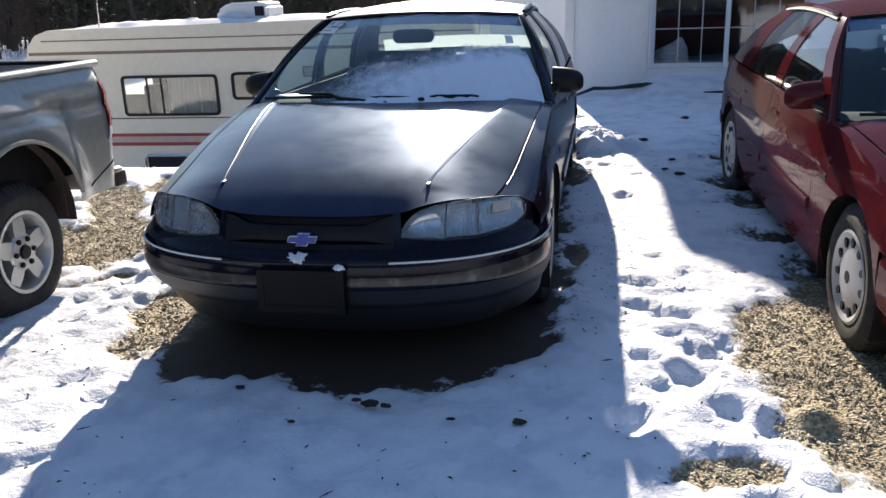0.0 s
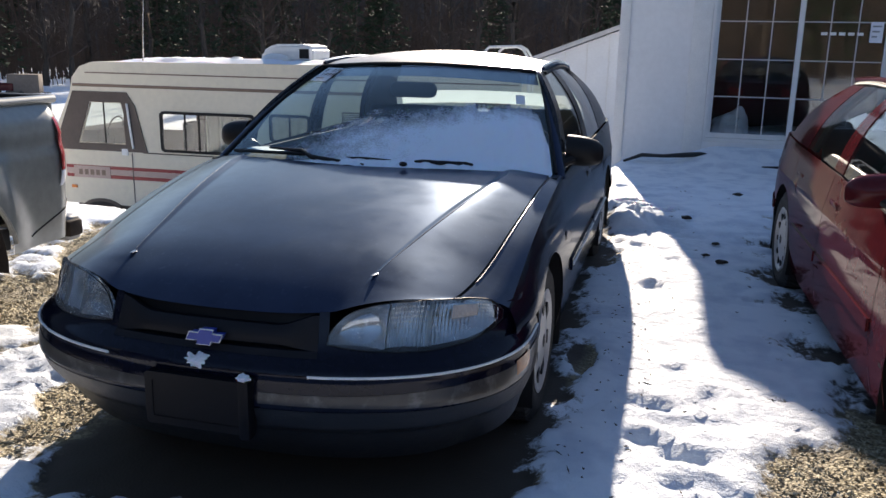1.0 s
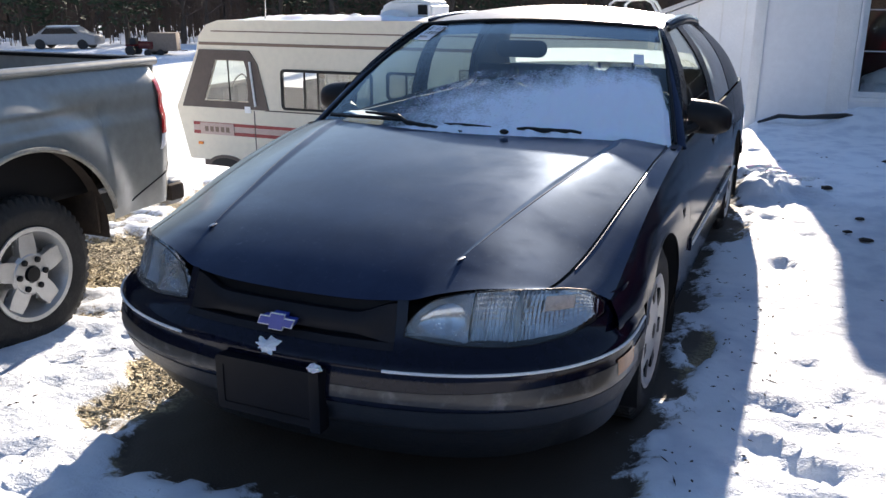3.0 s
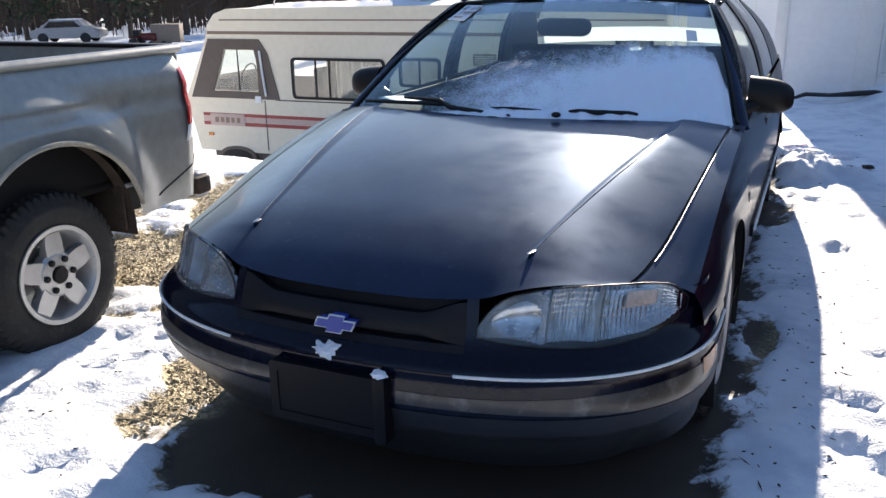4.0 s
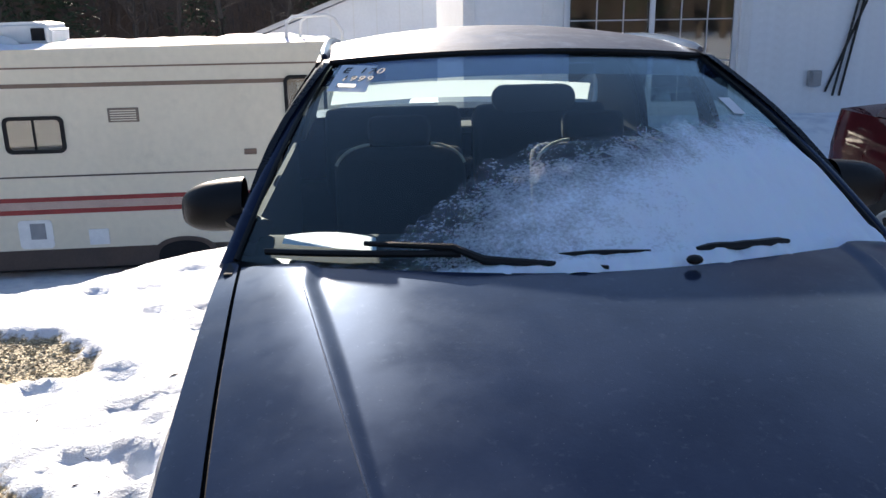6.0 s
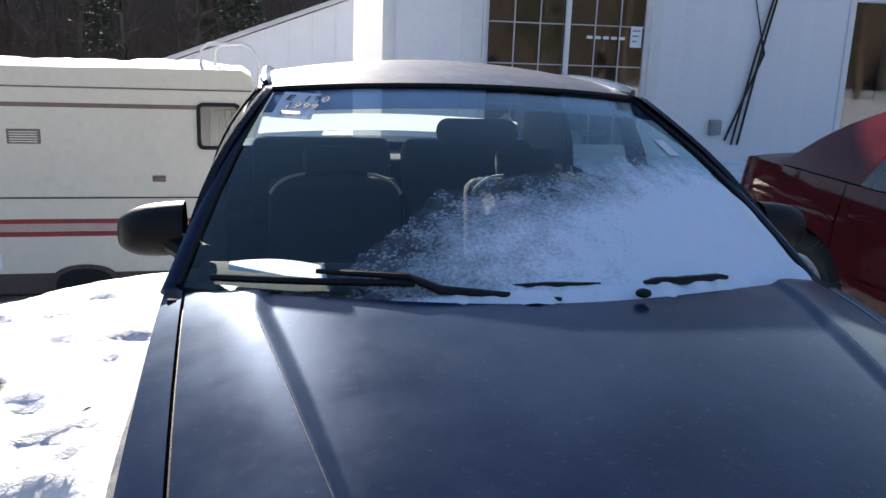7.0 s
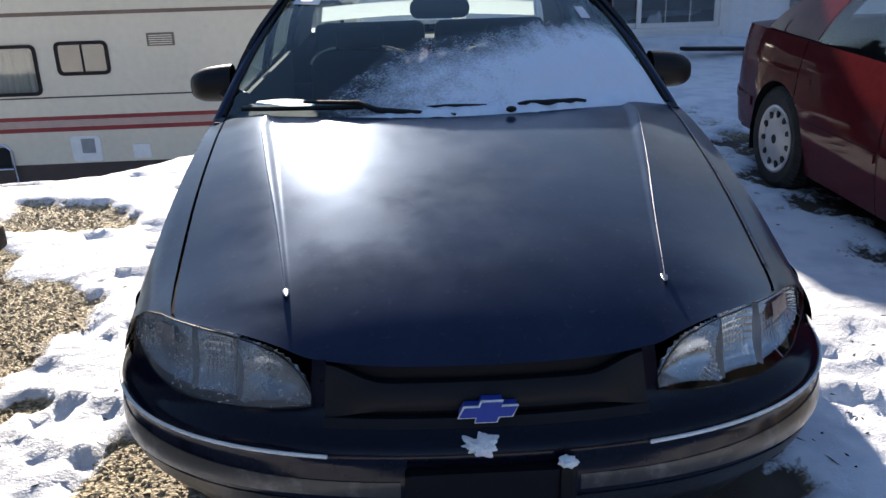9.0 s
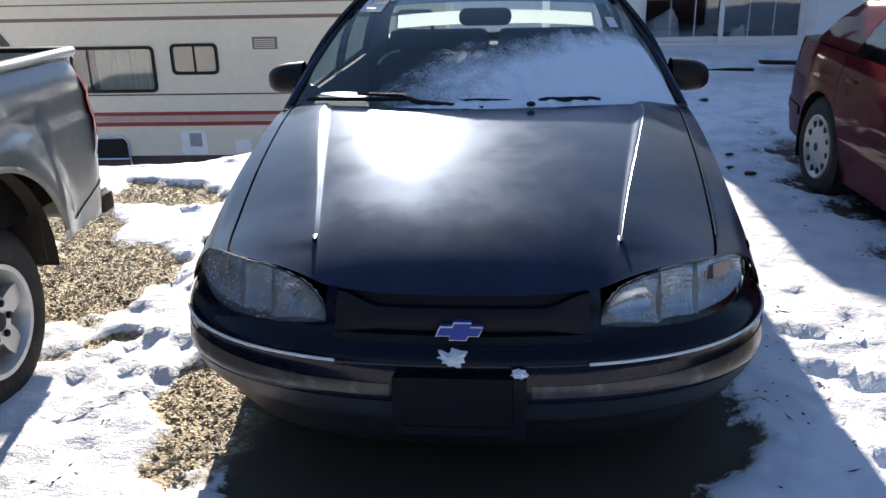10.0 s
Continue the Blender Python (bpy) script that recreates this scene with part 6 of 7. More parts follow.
# ---- pickup truck ----
def make_pickup():
    """Local frame: tail at y = 0, nose towards -y, near side at x = 0, far side at x = -1.85."""
    t = thing("pickup_truck", "grey pickup truck with a muddy bed side and dark bed", "truck", group="parked cars", at=pose(-1.70, 1.60, 0.0, 0, 0, 1.2))
    W, AX, AR, AZ = 1.84, -0.95, 0.47, 0.42
    FAX = -4.25

    def low(y):
        for a in (AX, FAX):
            if abs(y - a) < AR:
                return max(0.47, AZ + math.sqrt(AR ** 2 - (y - a) ** 2) * 0.98)
        return 0.47

    def bedx(y, z):
        x = -0.03 + 0.03 * math.sin(math.pi * min(max((z - 0.45) / 0.75, 0), 1)) - 0.05 * smooth01((z - 1.02) / 0.18) ** 2
        r = math.hypot(y - AX, (z - AZ) * 0.95)
        x += 0.045 * smooth01((0.66 - r) / 0.16) * smooth01((z - 0.3) / 0.3)
        x -= 0.06 * smooth01((y + 0.12) / 0.12) ** 2
        x += 0.010 * smooth01((y + 0.50 - 0.10 * (z - 0.85)) / 0.03) * smooth01((1.04 - z) / 0.05)
        x -= 0.012 * smooth01((z - 0.93) / 0.02) * smooth01((1.02 - z) / 0.02)
        return x

    def ysteps(a, b):
        out = set(span(a, b, max(4, int((b - a) / 0.04))))
        for c in (AX, FAX):
            out |= {c - AR * math.cos(math.pi * k / 36) for k in range(37) if a < c - AR * math.cos(math.pi * k / 36) < b}
        return sorted(out)
    top = 1.185
    for s in (0, 1):
        def pt(y, v, s=s):
            z = low(y) + (top - low(y)) * v
            x = bedx(y, z)
            return Vector((x if s == 0 else -W - x, y, z))
        bs = part("bed_side", surf(pt, ysteps(-2.25, 0.0), span(0, 1, 30)), GREY, t, "grey bed side with a flared arch")
        sx = (lambda x: x) if s == 0 else (lambda x: -W - x)
        part("bed_rail", tube([(sx(-0.075), y, top) for y in span(-2.25, -0.02, 10)], 0.028, 10, 0.8), GREY, bs)
        part("panel_seam", tube([(sx(bedx(-0.34 + 0.34 * k / 8, 0.53 + 0.13 * k / 8) + 0.001), -0.34 + 0.34 * k / 8, 0.53 + 0.13 * k / 8) for k in range(9)], 0.004, 6), BLACK_PLASTIC, bs)
        part("bed_inner", box(min(sx(-0.12), sx(-0.10)), max(sx(-0.12), sx(-0.10)), -2.25, -0.03, 0.62, top), BLACK_PLASTIC, bs, smooth=False)
        part("arch_lip", tube([(sx(bedx(AX - AR * math.cos(a), AZ + AR * math.sin(a)) + 0.008), AX - AR * math.cos(a), AZ + AR * 0.98 * math.sin(a)) for a in span(0.25, math.pi - 0.25, 30)], 0.012, 8), MUDDY, bs, "pale muddy arch lip")
        part("arch_liner", surf(lambda a, x: (sx(x), AX + (AR + 0.0) * math.cos(a), AZ + (AR + 0.0) * math.sin(a)), span(-0.1, math.pi + 0.1, 24), (-0.40, -0.03)), LINER, bs, "rusty wheel housing")
        part("mud_flap", box(min(sx(-0.30), sx(-0.06)), max(sx(-0.30), sx(-0.06)), AX + 0.43, AX + 0.445, 0.40, 0.72, 0.004), LINER, bs)
        # tail lamp wraps the corner
        def lampp(u, v):
            y = -0.105 + 0.115 * u
            z = 0.74 + 0.36 * v
            x = bedx(y, z) + 0.016 - 0.045 * u ** 3 - 0.02 * (abs(v - 0.5) * 2) ** 4
            return Vector((sx(x), y + 0.012 - 0.03 * (1 - v) * (1 - u), z))
        tl = part("tail_lamp", surf(lampp, span(0, 1, 10), span(0.26, 1, 10)), RED_LENS, t, "tall red tail lamp")
        part("reverse_lens", surf(lampp, span(0, 1, 10), span(0, 0.25, 4)), PAPER, tl, "white reversing lens")
        for a in (AX, FAX):
            make_wheel(t, sx(-0.135), a, 0.33, 0.338, 0.24, 0.205, "truck", 1 if s == 0 else -1)
    part("bed_floor", box(-W + 0.1, -0.1, -2.25, -0.03, 0.60, 0.64), BLACK_PLASTIC, t, "dark bed liner", smooth=False)
    part("bed_front", box(-W + 0.1, -0.1, -2.27, -2.22, 0.60, 1.2), BLACK_PLASTIC, t, smooth=False)
    tg = part("tailgate", box(-W + 0.09, -0.09, -0.055, 0.0, 0.60, 1.19, 0.015), GREY, t, "closed grey tailgate")
    part("tailgate_cap", box(-W + 0.08, -0.08, -0.065, 0.008, 1.185, 1.205, 0.006), BLACK_PLASTIC, tg)
    part("handle", box(-W / 2 - 0.12, -W / 2 + 0.12, 0.0, 0.02, 0.98, 1.05, 0.008), BLACK_PLASTIC, tg)
    rb = bmesh.new()
    add_box(rb, -W + 0.06, -0.06, 0.0, 0.11, 0.42, 0.56, 0.03, 3)
    bp = part("rear_bumper", rb, METAL_GREY, t, "dark rear bumper")
    part("bumper_end", box(-0.09, -0.03, -0.02, 0.085, 0.45, 0.54, 0.02), LINER, bp)
    part("frame_rail", box(-W + 0.35, -W + 0.5, -5.0, -0.1, 0.38, 0.5), BLACK_PLASTIC, t, smooth=False)
    part("frame_rail", box(-0.5, -0.35, -5.0, -0.1, 0.38, 0.5), BLACK_PLASTIC, t, smooth=False)
    ax = bmesh.new()
    add_tube(ax, [(-W + 0.2, AX, 0.355), (-0.2, AX, 0.355)], 0.05, 10)
    add_lathe(ax, [(0.02, -0.09), (0.13, -0.07), (0.14, 0.05), (0.03, 0.09)], 16, pose(-W / 2, AX, 0.355, 0, 0, 90))
    part("axle", ax, LINER, t)
    # cab and nose
    cab = prism([(-2.32, 0.45), (-2.30, 1.15), (-2.42, 1.70), (-2.55, 1.76), (-3.45, 1.75), (-3.62, 1.68), (-4.15, 1.17), (-4.95, 1.08), (-5.25, 0.98), (-5.32, 0.5)], -W + 0.04, -0.04, 0)
    bmesh.ops.bevel(cab, geom=[e for e in cab.edges if abs(e.verts[0].co.x - e.verts[1].co.x) < 0.01], offset=0.07, segments=3, affect="EDGES")
    cb = part("cab", cab, GREY, t, "grey cab")
    for x0, x1 in ((-0.075, -0.035), (-W + 0.035, -W + 0.075)):
        part("side_window", prism([(-2.5, 1.2), (-2.52, 1.64), (-3.5, 1.64), (-3.98, 1.2)], x0, x1, 0), BLACK_GLOSS, cb, smooth=False)
        part("wheel_well", prism([(FAX + 0.44 * math.cos(a), 0.34 + 0.44 * math.sin(a)) for a in span(0, math.pi, 18)], x0 + (0.03 if x0 > -1 else -0.03), x1 + (0.03 if x0 > -1 else -0.03), 0), BLACK_PLASTIC, cb)
    part("windscreen", shell(lambda u, v: (-W + 0.16 + (W - 0.32) * u, -3.69 - 0.44 * v, 1.66 - 0.455 * v), (0, 1), (0, 1), (0, -0.02, 0.02)), BLACK_GLOSS, cb, smooth=False)
    part("rear_window", box(-W + 0.25, -0.25, -2.345, -2.325, 1.22, 1.6, 0.004), BLACK_GLOSS, cb, smooth=False)
    part("front_bumper", box(-W, 0, -5.45, -5.28, 0.42, 0.62, 0.03), METAL_GREY, t)
    for x0 in (-W + 0.1, -0.4):
        part("head_lamp", box(x0, x0 + 0.3, -5.315, -5.27, 0.75, 0.92, 0.01), REFLECTOR, t)
    part("grille", box(-W + 0.45, -0.45, -5.31, -5.27, 0.7, 0.95, 0.01), BLACK_PLASTIC, t)
    return t


make_pickup()


# ---- clutter by the house ----
def snow_lump(x, y, r, seed):
    return snow_clump("snow_chunk", x, y, land(x, y) + r * 0.45, r, r * 0.8, r * 0.6, seed, "rough chunk of shovelled snow by the house")


for i, (x, y, r) in enumerate(((0.98, 5.2, 0.13), (1.12, 5.25, 0.1), (1.24, 5.15, 0.08), (1.05, 5.4, 0.11), (0.92, 5.0, 0.1), (1.36, 5.3, 0.06))):
    snow_lump(x, y, r, 20 + i)
hose = bmesh.new()
add_tube(hose, [(0.78, 8.55, land(0.78, 8.55) + 0.09), (1.0, 8.6, 0.21), (1.25, 8.5, 0.22), (1.5, 8.62, 0.23), (1.7, 8.72, 0.24), (1.9, 8.7, 0.22)], [0.02, 0.035, 0.03, 0.045, 0.04, 0.02], 8, 0.7)
tagged(finish("hose", hose, CABLE), "black hose lying in the snow by the wall", "hose")
st = bmesh.new()
add_tube(st, [(2.35, 7.9, 0.225), (2.6, 7.88, 0.23), (2.85, 7.86, 0.225)], [0.012, 0.03, 0.03], 8, 0.6)
tagged(finish("ice_scraper", st, BLACK_PLASTIC), "dark plastic ice scraper lying in the snow", "scraper")
bd = bmesh.new()
add_box(bd, -0.55, 0.55, -0.06, 0.06, 0, 0.04, 0.005, m=pose(3.55, 8.3, 0.22, 0, 3, 12))
tagged(finish("board", bd, BLACK_PLASTIC), "dark board lying in the snow near the door", "board")
for i, (x, y, s) in enumerate(((1.35, 4.85, 0.045), (1.5, 4.95, 0.03), (1.7, 4.1, 0.02), (1.72, 3.6, 0.026), (2.0, 6.4, 0.03), (1.62, 3.75, 0.018), (0.30, -0.19, 0.022), (0.36, -0.20, 0.014), (0.24, -0.17, 0.012), (-0.25, -0.12, 0.013), (0.86, -0.26, 0.016), (0.62, -0.27, 0.010), (0.05, -0.36, 0.009))):
    c = bmesh.new()
    bmesh.ops.create_icosphere(c, subdivisions=2, radius=1)
    for v in c.verts:
        n = 1 + 0.5 * noise.noise(v.co * 1.7 + Vector((i * 3, 0, 0)))
        v.co = Vector((x + v.co.x * s * 1.6 * n, y + v.co.y * s * n, land(x, y) + 0.05 + v.co.z * s * 0.5 * n))
    tagged(finish("dirt_clod", c, LINER), "dark clod of frozen dirt on the snow", "clod")
for i, (pts) in enumerate((((4.95, 2.6), (5.25, 1.6), (4.85, 0.55)), ((5.4, 2.6), (5.2, 1.6), (5.02, 0.5)), ((5.36, 2.6), (5.12, 1.55), (4.93, 0.5)))):
    cb = bmesh.new()
    add_tube(cb, [(x, 9.088 - 0.012 * i, z) for x, z in pts], 0.014, 6)
    tagged(finish("cable", cb, CABLE), "black cable hanging down the white wall", "cable", group="cables on the wall")
mt = thing("outlet_box", "small grey outlet box on the white siding", "outlet box")
part("box", box(4.62, 4.76, 9.02, 9.108, 0.62, 0.80, 0.015), METAL_GREY, mt)
part("flap", box(4.64, 4.74, 9.005, 9.02, 0.68, 0.78, 0.008), METAL_GREY, mt)
sign = thing("door_notice", "white notice with faint lettering inside the door glass", "sign")
part("paper", box(3.52, 3.66, 9.128, 9.131, 1.62, 1.86), PAPER, sign, smooth=False)
for i in range(3):
    part("lettering_bar", box(3.54, 3.64 - 0.02 * i, 9.126, 9.1275, 1.80 - i * 0.06, 1.82 - i * 0.06), METAL_GREY, sign, smooth=False)
for i in range(5):
    part("lettering_bar", box(2.98 + i * 0.1, 3.05 + i * 0.1, 9.126, 9.1275, 1.70, 1.735), WHITE_TRIM, sign, smooth=False)



def crumpled_bag(x, y, w, h, seed):
    bm = bmesh.new()
    bmesh.ops.create_icosphere(bm, subdivisions=4, radius=1)
    for v in bm.verts:
        d = v.co.copy()
        n = 1 + 0.22 * noise.noise(d * 1.6 + Vector((seed, 0, 0))) + 0.16 * abs(noise.noise(d * 4 + Vector((0, seed, 0)))) + 0.05 * noise.noise(d * 11)
        peak = 0.35 * math.exp(-((d.x - 0.55) ** 2 + d.y ** 2) / 0.12) * max(0, d.z)
        v.co = Vector((x + d.x * w * n, y + d.y * w * 0.6 * n, SILL - 0.02 + max(0.0, h * 0.5 + d.z * h * 0.5 * n + peak * h)))
    return tagged(finish("plastic_bag", bm, PAPER), "crumpled white bag on the office floor by the glass", "bag", group="bags behind the door")


crumpled_bag(2.06, 9.52, 0.24, 0.36, 3)
crumpled_bag(3.05, 9.50, 0.10, 0.20, 9)

# writing on the red sedan's windscreen: unreadable, so bars
wr = bmesh.new()
for i in range(5):
    for k in range(3 + i % 3):
        u0 = -0.75 + k * 0.1
        rows = add_surf(wr, lambda u, v: red.matrix_world @ (Matrix.Diagonal((0.955, 0.975, 0.95, 1)) @ ws_point(u0 + 0.065 * u, 0.82 - 0.13 * i + 0.055 * v, 0.006)), (0, 1), (0, 1))
tagged(finish("window_writing", wr, PAPER, smooth=False), "white paint-marker writing on the red sedan's windscreen", "writing")


# ---- woods ----
def limb(bm, p, d, length, r, depth, rg):
    pts, q = [p.copy()], p.copy()
    n = 4
    for i in range(n):
        d = (d + Vector((rg.gauss(0, 0.12), rg.gauss(0, 0.12), rg.gauss(0.03, 0.08)))).normalized()
        q = q + d * length / n
        pts.append(q.copy())
    add_tube(bm, pts, [r * (1 - 0.8 * i / n) for i in range(n + 1)], 5 if depth else 7)
    if depth < 2:
        for _ in range(5 if depth == 0 else 4):
            k = rg.uniform(0.25, 1.0)
            i = min(int(k * n), n - 1)
            b = pts[i].lerp(pts[i + 1], k * n - i)
            a = rg.uniform(0, 6.3)
            nd = (d * 0.7 + Vector((math.cos(a), math.sin(a), rg.uniform(0.0, 0.5))) * 0.8).normalized()
            limb(bm, b, nd, length * rg.uniform(0.35, 0.55), r * 0.35, depth + 1, rg)


def make_bare_tree(seed):
    rg = random.Random(seed)
    h = rg.uniform(11, 16)
    t = thing("tree", "tall leafless grey-brown tree at the wood's edge", "tree", group="trees at the wood's edge")
    tb = bmesh.new()
    pts = [Vector((0, 0, -0.3))]
    for i in range(8):
        pts.append(pts[-1] + Vector((rg.gauss(0, 0.12), rg.gauss(0, 0.12), h / 8)))
    add_tube(tb, pts, [0.22 * (1 - 0.85 * i / 8) for i in range(9)], 9)
    part("trunk", tb, BARK, t)
    cb = bmesh.new()
    for _ in range(24):
        k = rg.uniform(1.2, 7.8)
        i = int(k)
        b = pts[i].lerp(pts[min(i + 1, 8)], k - i)
        a = rg.uniform(0, 6.3)
        limb(cb, b, Vector((math.cos(a), math.sin(a), rg.uniform(0.2, 0.9))).normalized(), rg.uniform(1.6, 3.4) * (1 - 0.06 * k), 0.06 * (1 - 0.08 * k), 0, rg)
    part("crown", cb, TWIG, t, "bare branches and twigs")
    return t


def make_pine(seed):
    rg = random.Random(seed)
    h = rg.uniform(10, 15)
    t = thing("pine", "dark green pine at the wood's edge", "tree", group="trees at the wood's edge")
    part("trunk", tube([(0, 0, -0.3), (0.05, 0, h * 0.5), (0, 0.05, h)], [0.2, 0.13, 0.02], 8), BARK, t)
    verts, faces = [], []
    for _ in range(900):
        k = rg.random() ** 0.8
        z = h * (0.12 + 0.88 * k)
        rad = (1 - k) * 2.6 * rg.uniform(0.25, 1.0) + 0.1
        a = rg.uniform(0, 6.3)
        c = Vector((math.cos(a) * rad, math.sin(a) * rad, z - rad * 0.22))
        for _ in range(3):
            b = len(verts)
            s = rg.uniform(0.15, 0.42)
            d1 = Vector((rg.gauss(0, 1), rg.gauss(0, 1), rg.gauss(0, 0.4))).normalized() * s
            d2 = Vector((rg.gauss(0, 1), rg.gauss(0, 1), rg.gauss(0, 0.4))).normalized() * s * 0.4
            verts += [c - d1, c + d2, c + d1, c - d2]
            faces.append((b, b + 1, b + 2, b + 3))
    me = bpy.data.meshes.new("crown")
    me.from_pydata([tuple(v) for v in verts], [], faces)
    me.materials.append(NEEDLE)
    ob = new("crown", me)
    ob.parent = t
    return t


def make_woods():
    rg = random.Random(21)
    protos = [make_bare_tree(s) for s in (1, 2, 3, 4)] + [make_pine(s) for s in (5, 6)]
    spots = []
    for row, (d, n) in enumerate(((62, 34), (68, 34), (75, 30), (83, 26))):
        for i in range(n):
            a = radians(-62 + 100 * (i + rg.uniform(-0.4, 0.4)) / n)
            r = d + rg.uniform(-3, 3)
            spots.append((math.sin(a) * r, math.cos(a) * r))
    for i in range(64):  # unseen trees added behind the camera, to darken reflections in the paint
        a = radians(95 + 175 * (i + rg.uniform(-0.4, 0.4)) / 64)
        r = rg.uniform(30, 44)
        spots.append((math.sin(a) * r, math.cos(a) * r))
    for i, (x, y) in enumerate(spots):
        k = i % 6 if i < 6 else rg.choice((0, 1, 2, 3, 0, 1, 2, 3, 4, 5))
        m = pose(x, y, land(x, y), 0, 0, rg.uniform(0, 360))
        if i < 6:
            protos[i].matrix_world = m
        else:
            o = copy_thing(protos[k], m)
            o.scale = (1, 1, rg.uniform(0.8, 1.2))
    # brush under the trees and dense wood behind it, past counting
    verts, faces = [], []
    for _ in range(7000):
        a, r = radians(rg.uniform(-64, 40)), rg.uniform(60, 96)
        # a share of the brush is added behind the camera, only for reflections
        if rg.random() < 0.3:
            a, r = radians(rg.uniform(95, 270)), rg.uniform(40, 62)
        x, y, h = math.sin(a) * r, math.cos(a) * r, (rg.uniform(0.6, 3.0) if r < 70 and y > 0 else rg.uniform(3, 15))
        w = (0.02 if r < 70 else 0.07) * rg.uniform(0.5, 1.6)
        dx, dy = rg.gauss(0, 0.08) * h, rg.gauss(0, 0.08) * h
        b = len(verts)
        for q in range(3):
            an = q * 2.094
            verts.append((x + w * math.cos(an), y + w * math.sin(an), FIELD - 0.1))
        verts.append((x + dx, y + dy, FIELD + h))
        faces += [(b, b + 1, b + 3), (b + 1, b + 2, b + 3), (b + 2, b, b + 3)]
        for _ in range(3 if r < 70 else 6):
            k = rg.uniform(0.2, 0.95)
            p = (x + dx * k, y + dy * k, FIELD + h * k)
            l = h * rg.uniform(0.08, 0.25)
            an = rg.uniform(0, 6.3)
            q = (p[0] + l * math.cos(an), p[1] + l * math.sin(an), p[2] + l * rg.uniform(0.1, 0.8))
            b = len(verts)
            verts += [(p[0], p[1], p[2] - w * 0.5), (p[0], p[1], p[2] + w * 0.5), q]
            faces.append((b, b + 1, b + 2))
    me = bpy.data.meshes.new("brush")
    me.from_pydata(verts, [], faces)
    me.materials.append(TWIG)
    tagged(new("brush", me), "dense leafless brush and thin trunks of the woods", "woods", kind="stuff")
    # wooded hillside far behind; its ring also closes the unseen side for dark reflections
    bm = bmesh.new()
    add_surf(bm, lambda u, v: (math.sin(u) * (100 + 60 * v) * (0.62 if math.cos(u) < 0 else 0.62 + 0.38 * smooth01(math.cos(u) * 2.2)), math.cos(u) * (100 + 60 * v) * (0.62 if math.cos(u) < 0 else 0.62 + 0.38 * smooth01(math.cos(u) * 2.2)), FIELD - 0.5 + 26 * v + (2.5 * noise.noise(Vector((u * 22, v * 3, 0))) + 1.5 * noise.noise(Vector((u * 90, v * 9, 0)))) * (v > 0.05)), span(radians(-180), radians(180), 520), span(0, 1, 14))
    tagged(finish("backdrop", bm, HILL), "brown wooded hillside behind the trees", "woods", kind="structure")


HILL = vary(mat_new("wooded_hill", (0.045, 0.034, 0.027), 1.0), 0.3, 0.6, 0.8, 0.9)
make_woods()
# small trailer and a car at the far edge of the lower field
tr = thing("box_trailer", "tan box trailer parked far off in the snowy field", "trailer")
b = box(-1.3, 1.3, -0.95, 0.95, 0.45, 2.1, 0.05, 2)
part("body", b, TAN_PANEL, tr)
part("tow_bar", tube([(1.3, 0, 0.5), (2.1, 0, 0.45)], 0.04, 8), BLACK_PLASTIC, tr)
for y in (-0.98, 0.98):
    part("wheel", add_lathe(bmesh.new(), [(0.02, -0.1), (0.3, -0.1), (0.32, 0), (0.3, 0.1), (0.02, 0.1)], 20, pose(-0.2, y, 0.32, 0, 0, 90)), RUBBER, tr)
tr.matrix_world = pose(-32.4, 36, FIELD, 0, 0, 30) @ Matrix.Scale(0.6, 4)
tc = thing("tractor", "small red garden tractor parked far off beside the trailer", "tractor")
part("bonnet", box(-0.1, 0.75, -0.25, 0.25, 0.4, 0.8, 0.06, 3), RED, tc)
part("seat", box(-0.6, -0.25, -0.22, 0.22, 0.62, 0.98, 0.05, 2), INTERIOR, tc)
part("mudguard", box(-0.75, -0.2, -0.48, 0.48, 0.55, 0.63, 0.02, 2), RED, tc)
part("steering_wheel", tube([(-0.12, 0.16 * math.cos(a), 0.95 + 0.14 * math.sin(a)) for a in span(0, 2 * math.pi * 15 / 16, 15)], 0.02, 6, closed=True), BLACK_PLASTIC, tc)
for x, r in ((-0.5, 0.3), (0.55, 0.2)):
    for y in (-0.4, 0.4):
        part("wheel", add_lathe(bmesh.new(), [(0.02, -0.09), (r * 0.9, -0.09), (r, 0), (r * 0.9, 0.09), (0.02, 0.09)], 20, pose(x, y, r, 0, 0, 90)), RUBBER, tc)
tc.matrix_world = pose(-33.3, 35.2, FIELD, 0, 0, 15)
fc = thing("far_car", "snow-dusted blue-grey car parked far off in the field", "car")
b = prism([(-2.1, 0.3), (-2.15, 0.75), (-1.4, 0.9), (-0.9, 1.35), (0.75, 1.38), (1.3, 0.95), (2.05, 0.85), (2.15, 0.6), (2.1, 0.3)], -0.82, 0.82, 1)
bmesh.ops.bevel(b, geom=list(b.edges), offset=0.06, segments=2, affect="EDGES")
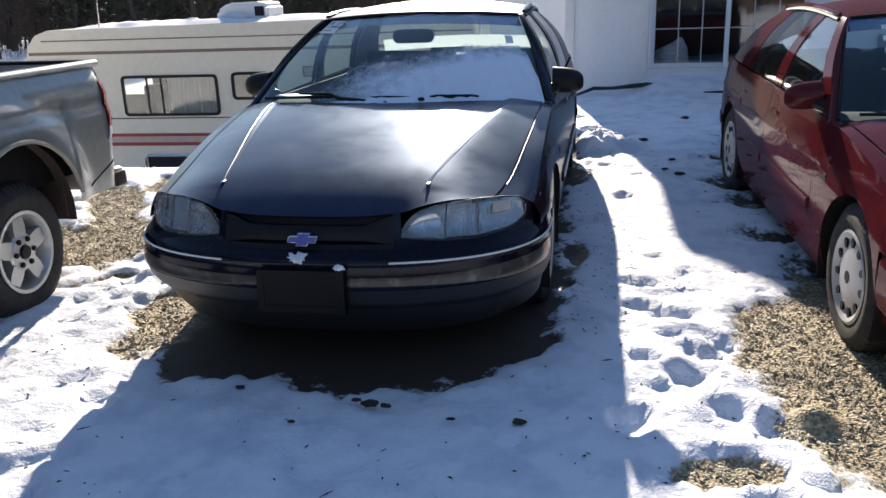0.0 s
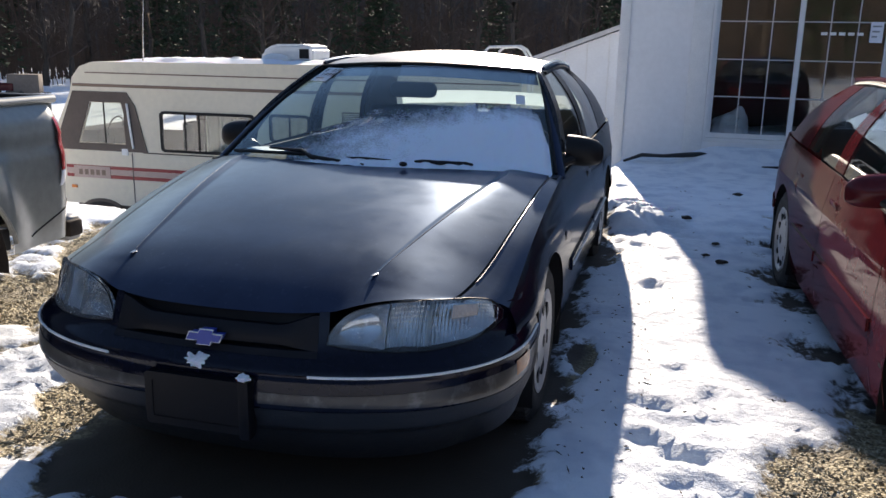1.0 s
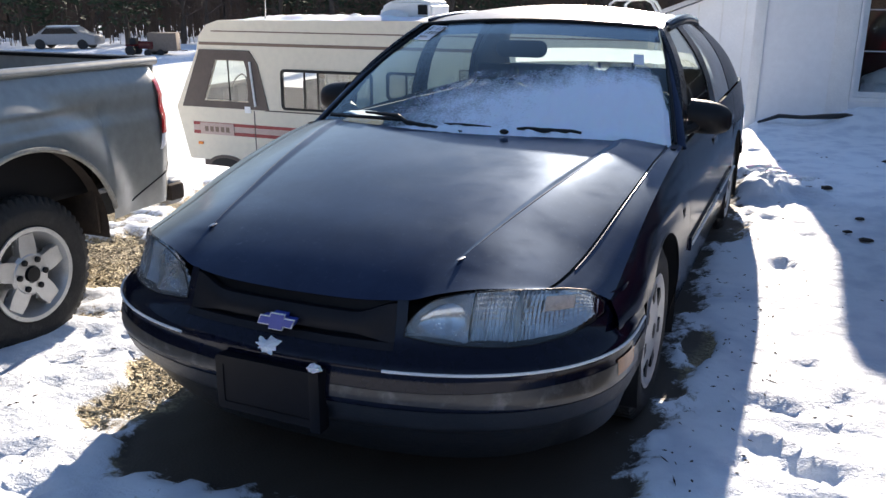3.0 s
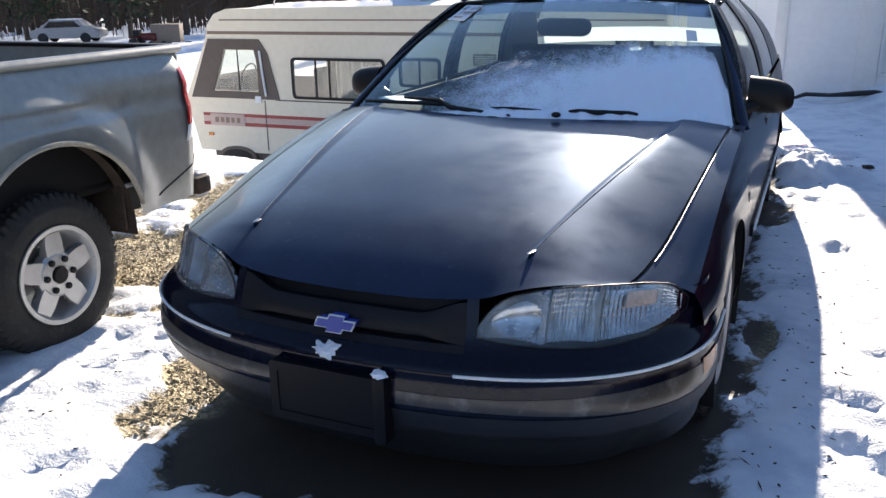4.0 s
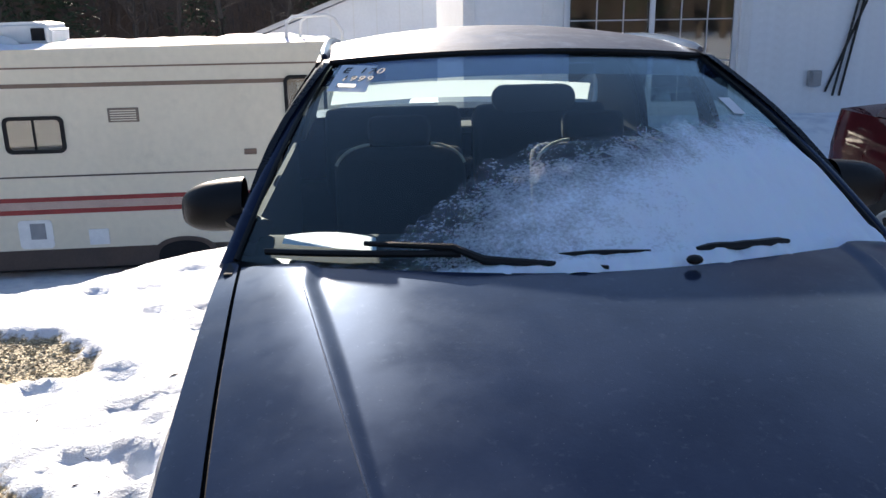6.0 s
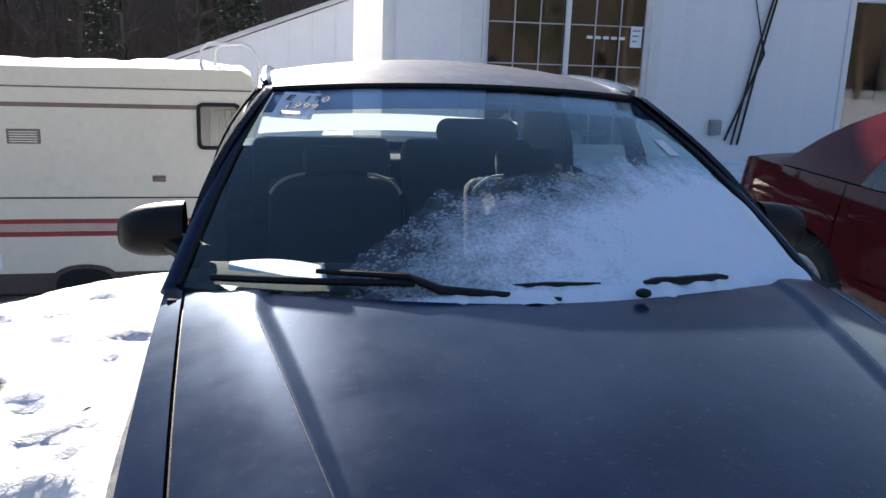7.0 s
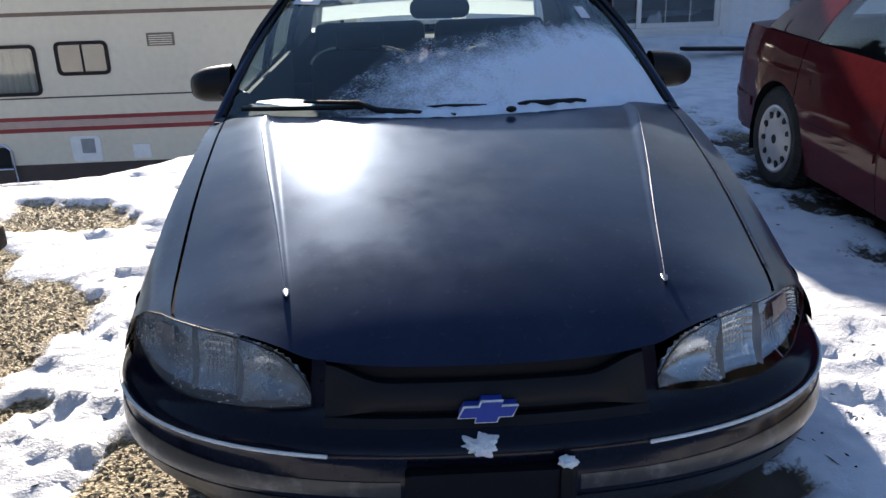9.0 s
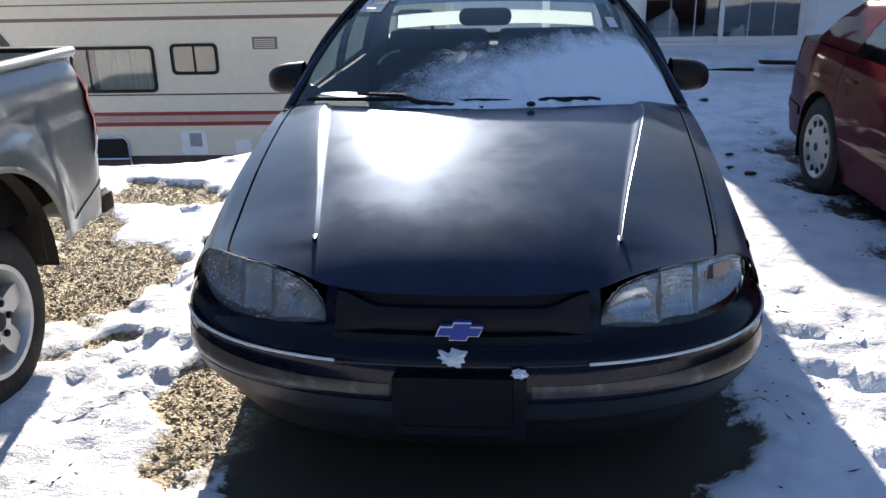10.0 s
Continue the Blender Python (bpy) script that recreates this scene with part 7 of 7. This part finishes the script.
body = part("body", b, METAL_GREY, fc)
for y0, y1 in ((-0.845, -0.80), (0.80, 0.845)):
    part("side_window", prism([(-1.2, 0.93), (-0.82, 1.28), (0.7, 1.31), (1.1, 0.97)], y0, y1, 1), BLACK_GLOSS, body, smooth=False)
part("roof_snow", box(-0.85, 0.7, -0.7, 0.7, 1.37, 1.43, 0.025, 2), SNOW_BIT, fc, "snow on the roof")
for x in (-1.3, 1.3):
    for y in (-0.78, 0.78):
        part("wheel", add_lathe(bmesh.new(), [(0.02, -0.1), (0.3, -0.1), (0.32, 0), (0.3, 0.1), (0.02, 0.1)], 20, pose(x, y, 0.32, 0, 0, 90)), RUBBER, fc)
fc.matrix_world = pose(-42, 38, FIELD, 0, 0, 25)


# ---- siding boards of the house ----
def make_siding():
    def board(w):
        me = bpy.data.meshes.new("board")
        h, d = 0.112, 0.016
        v = [(0, 0, 0), (w, 0, 0), (w, 0, h), (0, 0, h), (0, -d, 0), (w, -d, 0), (w, -0.004, h), (0, -0.004, h)]
        me.from_pydata(v, [], [(4, 5, 6, 7), (0, 4, 7, 3), (1, 2, 6, 5), (0, 1, 5, 4), (3, 7, 6, 2)])
        me.materials.append(WHITE_PAINT)
        return me
    spans = [(DOOR1 + 0.102, WIN0 - 0.002, 0.0, EAVE), (WIN1 + 0.002, WX1 - 0.01, 0.0, EAVE), (WIN0, WIN1, 0.0, WINB - 0.11), (WIN0, WIN1, WINT, EAVE)]
    for x0, x1, z0, z1 in spans:
        me = board(x1 - x0)
        z = z0
        while z < z1 - 0.05:
            o = new("board", me)
            o.location = (x0, WALL_Y - 0.0005, z)
            o.parent = HOUSE
            z += 0.112
    # boards of the gable
    mid = (WX0 + WX1) / 2
    z = EAVE + 0.01
    while z < EAVE + (mid - WX0) * PITCH - 0.2:
        half = (mid - WX0) - (z + 0.112 - EAVE) / PITCH
        o = new("board", board(2 * half))
        o.location = (mid - half, WALL_Y - 0.0005, z)
        o.parent = HOUSE
        z += 0.112


make_siding()
